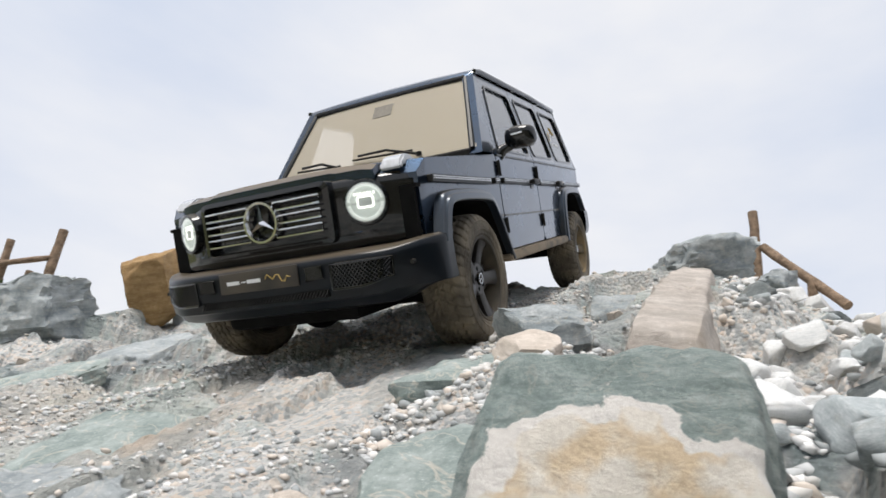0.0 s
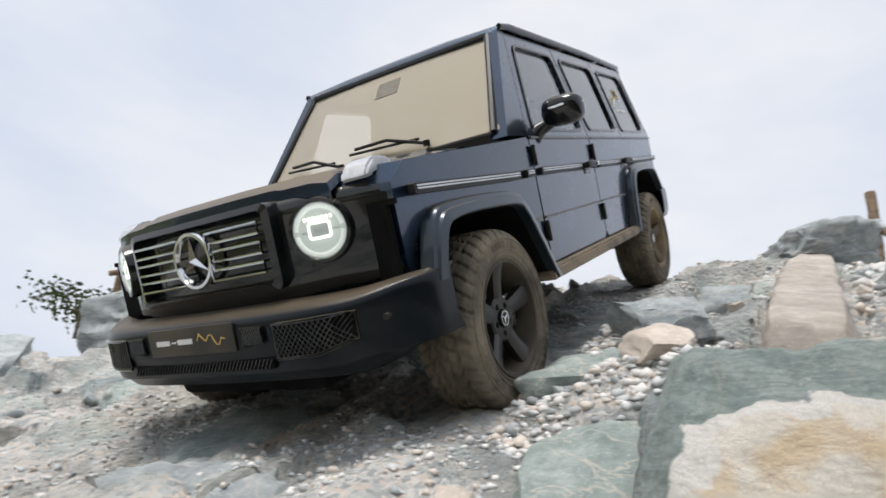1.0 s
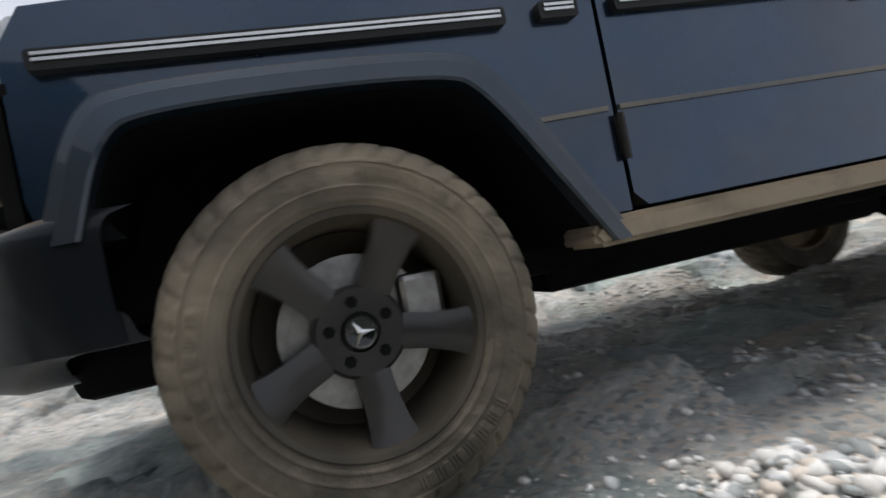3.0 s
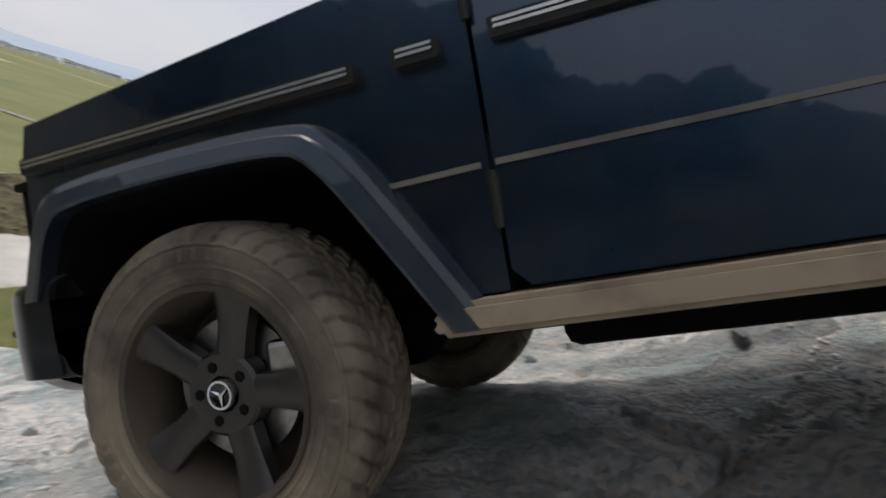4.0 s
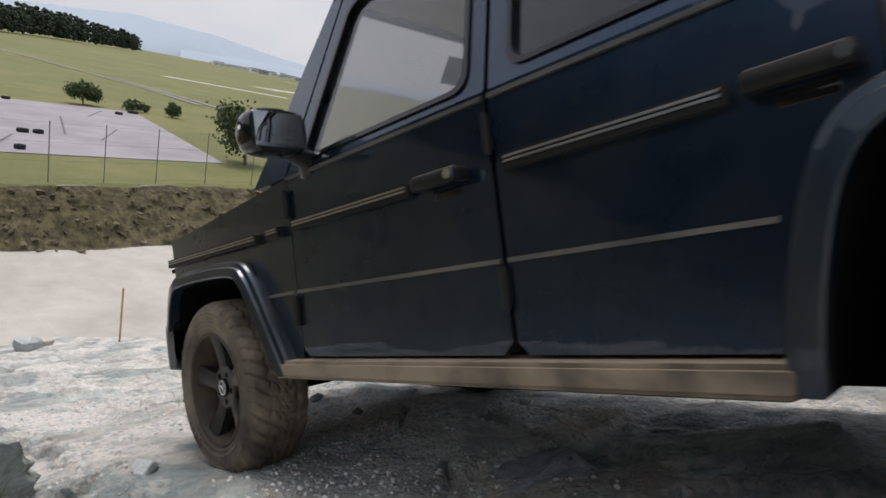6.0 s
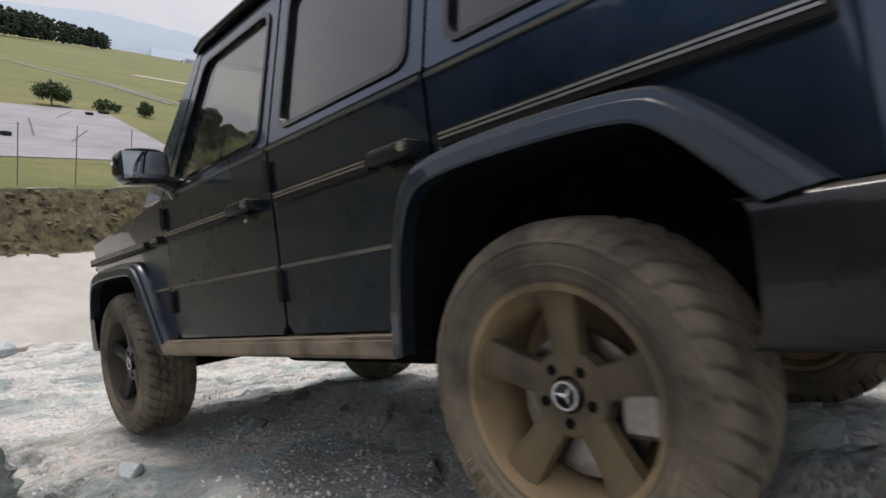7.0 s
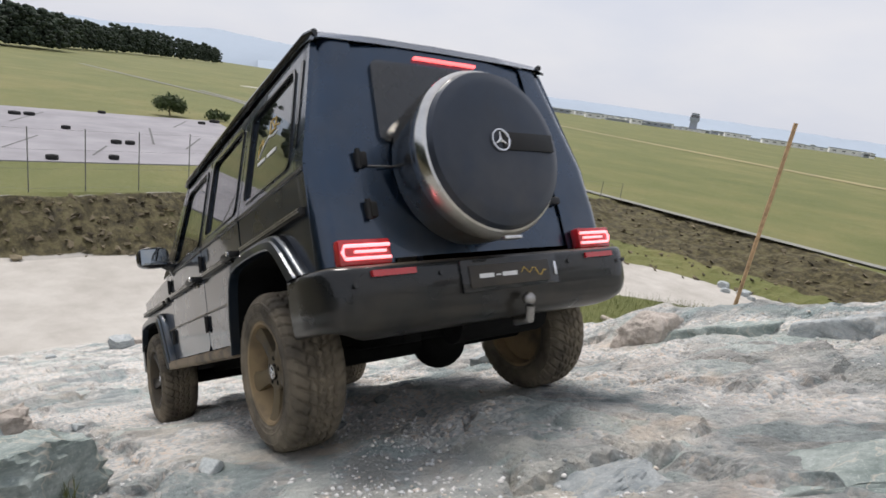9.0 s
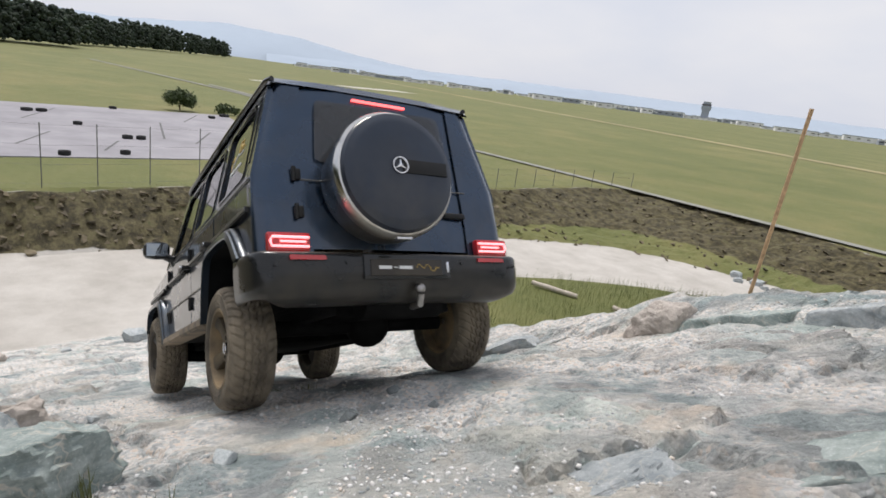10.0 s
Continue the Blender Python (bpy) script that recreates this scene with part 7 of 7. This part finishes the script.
# debris heap beside the road
for k, (x, y, s) in enumerate(((20.0, -39.2, 1.0), (20.9, -38.4, 0.8), (21.5, -39.6, 1.1), (19.2, -38.6, 0.7))):
    boulder("boulder", (x, y), (s, s * 0.8, s * 0.6), 140 + k, ROCKGREY, "pale grey rubble rock on the verge", (0, 0, 50 * k), 3)
for k, (x, y, a) in enumerate(((24, -23.5, 20), (28, -22, 35), (19.5, -24.5, 10))):
    ob = bar_between("log", (x - 1.3 * math.cos(math.radians(a)), y - 1.3 * math.sin(math.radians(a)), Z_ROAD + 0.15), (x + 1.3 * math.cos(math.radians(a)), y + 1.3 * math.sin(math.radians(a)), Z_ROAD + 0.22), 0.13, STONETAN)
    tagged(ob, "pale weathered log lying in the verge grass", "log")


def woods(name, runs, seed, label, clumps=9):
    """A far wood: many leaf clumps with uneven tops."""
    r = random.Random(seed)
    ico = bmesh.new()
    bmesh.ops.create_icosphere(ico, subdivisions=2 if clumps < 20 else 1, radius=1.0)
    base = np.array([v.co[:] for v in ico.verts])
    faces = np.array([[v.index for v in f.verts] for f in ico.faces])
    ico.free()
    vs, fs, n = [], [], 0
    for az0, d0, az1, d1, height, count, depth in runs:
        for k in range(count):
            along = r.random()
            az, d = math.radians(az0 + (az1 - az0) * along), d0 + (d1 - d0) * along + r.uniform(0, depth)
            h = height * r.uniform(0.65, 1.08)
            cx, cy = EYE[0] + d * math.cos(az), EYE[1] + d * math.sin(az)
            for q in range(clumps):
                s = h * r.uniform(0.09, 0.18) * (9 / clumps) ** 0.5
                u = q * 8.6 / clumps
                c = np.array([cx + r.gauss(0, h * 0.16), cy + r.gauss(0, h * 0.16), ZF + h * (0.16 + 0.098 * u) + r.uniform(-0.05, 0.05) * h])
                j = 1 + 0.5 * (np.array([r.random() for _ in base]) - 0.5)
                vs.append(base * j[:, None] * s * np.array([1, 1, 0.85]) + c)
                fs.append(faces + n)
                n += len(base)
    me = bpy.data.meshes.new(name)
    v, f = np.concatenate(vs), np.concatenate(fs)
    me.from_pydata(v.tolist(), [], f.tolist())
    me.materials.append(WOODLEAF)
    tagged(new(name, me), label, "woods", kind="stuff")


woods("far_woods", [(2, 285, -9.5, 400, 20, 130, 60), (-9.5, 520, -13, 700, 23, 60, 60), (-13, 700, -20.8, 1250, 30, 110, 120)], 5, "dark green wood at the far edge of the airfield", 30)
woods("far_woods", [(5, 240, 40, 170, 20, 120, 50), (40, 110, 58, 60, 22, 60, 25), (58, 54, 118, 50, 18.5, 170, 25), (118, 90, 165, 130, 19, 120, 40)], 6, "dark green wood on the valley side")


def ridge(name, d, azs, els, label):
    b = bmesh.new()
    rows = []
    n = 90
    for k in range(n + 1):
        az = azs[0] + (azs[-1] - azs[0]) * k / n
        el = float(np.interp(-az, [-a for a in azs], els)) + 0.10 * (noise.noise(Vector((az * 0.5, d * 0.01, 0)))) + 0.05 * noise.noise(Vector((az * 2.1, d * 0.01, 3)))
        a = math.radians(az)
        c, s = math.cos(a), math.sin(a)
        h = d * math.tan(math.radians(el)) - 1.6
        rows.append([b.verts.new((EYE[0] + (d - 500) * c, EYE[1] + (d - 500) * s, ZF - 5)), b.verts.new((EYE[0] + d * c, EYE[1] + d * s, h)), b.verts.new((EYE[0] + (d + 300) * c, EYE[1] + (d + 300) * s, ZF - 5))])
    for p, q in zip(rows, rows[1:]):
        for i in range(2):
            b.faces.new((p[i], p[i + 1], q[i + 1], q[i]))
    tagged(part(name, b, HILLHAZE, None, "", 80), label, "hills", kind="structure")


ridge("backdrop_mountain", 4300, [6, -5, -12, -16, -20, -26, -32, -40, -48], [1.2, 1.9, 1.7, 2.0, 2.45, 2.2, 1.3, 0.6, 0.1], "mountain on the horizon with pale blue haze painted in its colour")
ridge("backdrop_hills", 3900, [-24, -34, -46, -56, -66, -76, -90, -110], [0.5, 0.75, 0.95, 1.0, 0.95, 0.85, 0.8, 0.6], "low hills on the horizon with blue haze painted in their colour")


# airport buildings
ra = random.Random(11)


def building(az, d, w, h, dep, mat, label):
    ob = new("airport_building")
    a = math.radians(az)
    m = Matrix.Translation((EYE[0] + d * math.cos(a), EYE[1] + d * math.sin(a), ZF)) @ Matrix.Rotation(a + radians(8), 4, 'Z')
    b = bmesh.new()
    box(b, 0, dep, -w / 2, w / 2, 0, h)
    part("wall", b, mat, ob, "", None, m)
    b = bmesh.new()
    box(b, -0.8, dep + 0.8, -w / 2 - 0.8, w / 2 + 0.8, h, h + 1.2)
    part("roof", b, BUILDG if mat is BUILD else BUILD, ob, "", None, m)
    for k in range(max(2, int(w / 14))):
        b = bmesh.new()
        y = -w / 2 + (k + 0.5) * w / max(2, int(w / 14))
        box(b, -0.3, 0.05, y - 3, y + 3, h * 0.45, h * 0.68)
        part("window", b, DARKGLASS, ob, "", None, m)
    tagged(ob, label, "building", "airport buildings")


for k in range(86):
    az = -27 - k * 0.62 + ra.uniform(-0.5, 0.5)
    building(az, ra.uniform(1300, 2300), ra.choice((8, 12, 16, 26, 40, 70)) * ra.uniform(0.8, 1.3), ra.uniform(4, 11), 30, BUILD if ra.random() < 0.7 else BUILDG, "low pale airport hall across the field")
tower = new("control_tower")
a = math.radians(-62.4)
m = Matrix.Translation((EYE[0] + 1900 * math.cos(a), EYE[1] + 1900 * math.sin(a), ZF)) @ Matrix.Rotation(a, 4, 'Z')
for nm, y, h0, h1, mat in (("shaft", 10, 0, 28, BUILDG), ("cabin", 13, 28, 38, BUILDG), ("cabin_glass", 12, 38, 44, DARKGLASS), ("roof", 10, 44, 50, BUILDG)):
    b = bmesh.new()
    box(b, -y, y, -y, y, h0, h1)
    part(nm, b, mat, tower, "", None, m)
tagged(tower, "grey airport control tower across the field", "tower")
woods("far_woods", [(-26, 1700, -80, 2100, 7, 80, 600)], 9, "dark tree belt among the airport buildings")


def motions():
    """Drive the wagon down the ramp; its wheels roll with it."""
    walk(car, [(r[0], pose(*r[1:])) for r in CAR_ROWS])
    ts = [r[0] for r in CAR_ROWS]
    run = [0.0]
    for a, b in zip(CAR_ROWS, CAR_ROWS[1:]):
        run.append(run[-1] + math.dist(a[1:4], b[1:4]))
    for wheel, x, y, s in WHEELS:
        rows = []
        for k in range(41):
            t = k * 0.25
            ang = math.degrees((np.interp(t, ts, run) - np.interp(2.0, ts, run)) / WHEEL_R) + PHASE
            if s > 0:
                drop = np.interp(t, DROP_T, DROP_FRONT if x > 0 else DROP_REAR)
            else:
                # the far wheels follow the ground on their springs
                at = pose(*[float(np.interp(t, ts, [r[c] for r in CAR_ROWS])) for c in range(1, 7)]) @ Vector((x, y, 0.02))
                foot = max(float(ground_z(at.x + e, at.y)) - e * math.tan(radians(-26)) for e in (-0.06, 0.0, 0.06))
                drop = max(-0.09, min(0.05, foot - at.z))
            rows.append((t, pose(x, y, WHEEL_R + 0.02 + float(drop), 0, float(ang), 0)))
        walk(wheel, rows)


PHASE = -18.0
DROP_T = [0, 5, 6.5, 7.5, 8, 8.5, 9, 9.5, 10]
DROP_FRONT = [0.01, -0.02, 0, 0, 0, 0, 0, 0, 0]
DROP_REAR = [0, 0, 0.05, 0, -0.10, -0.05, 0, -0.04, -0.09]
motions()
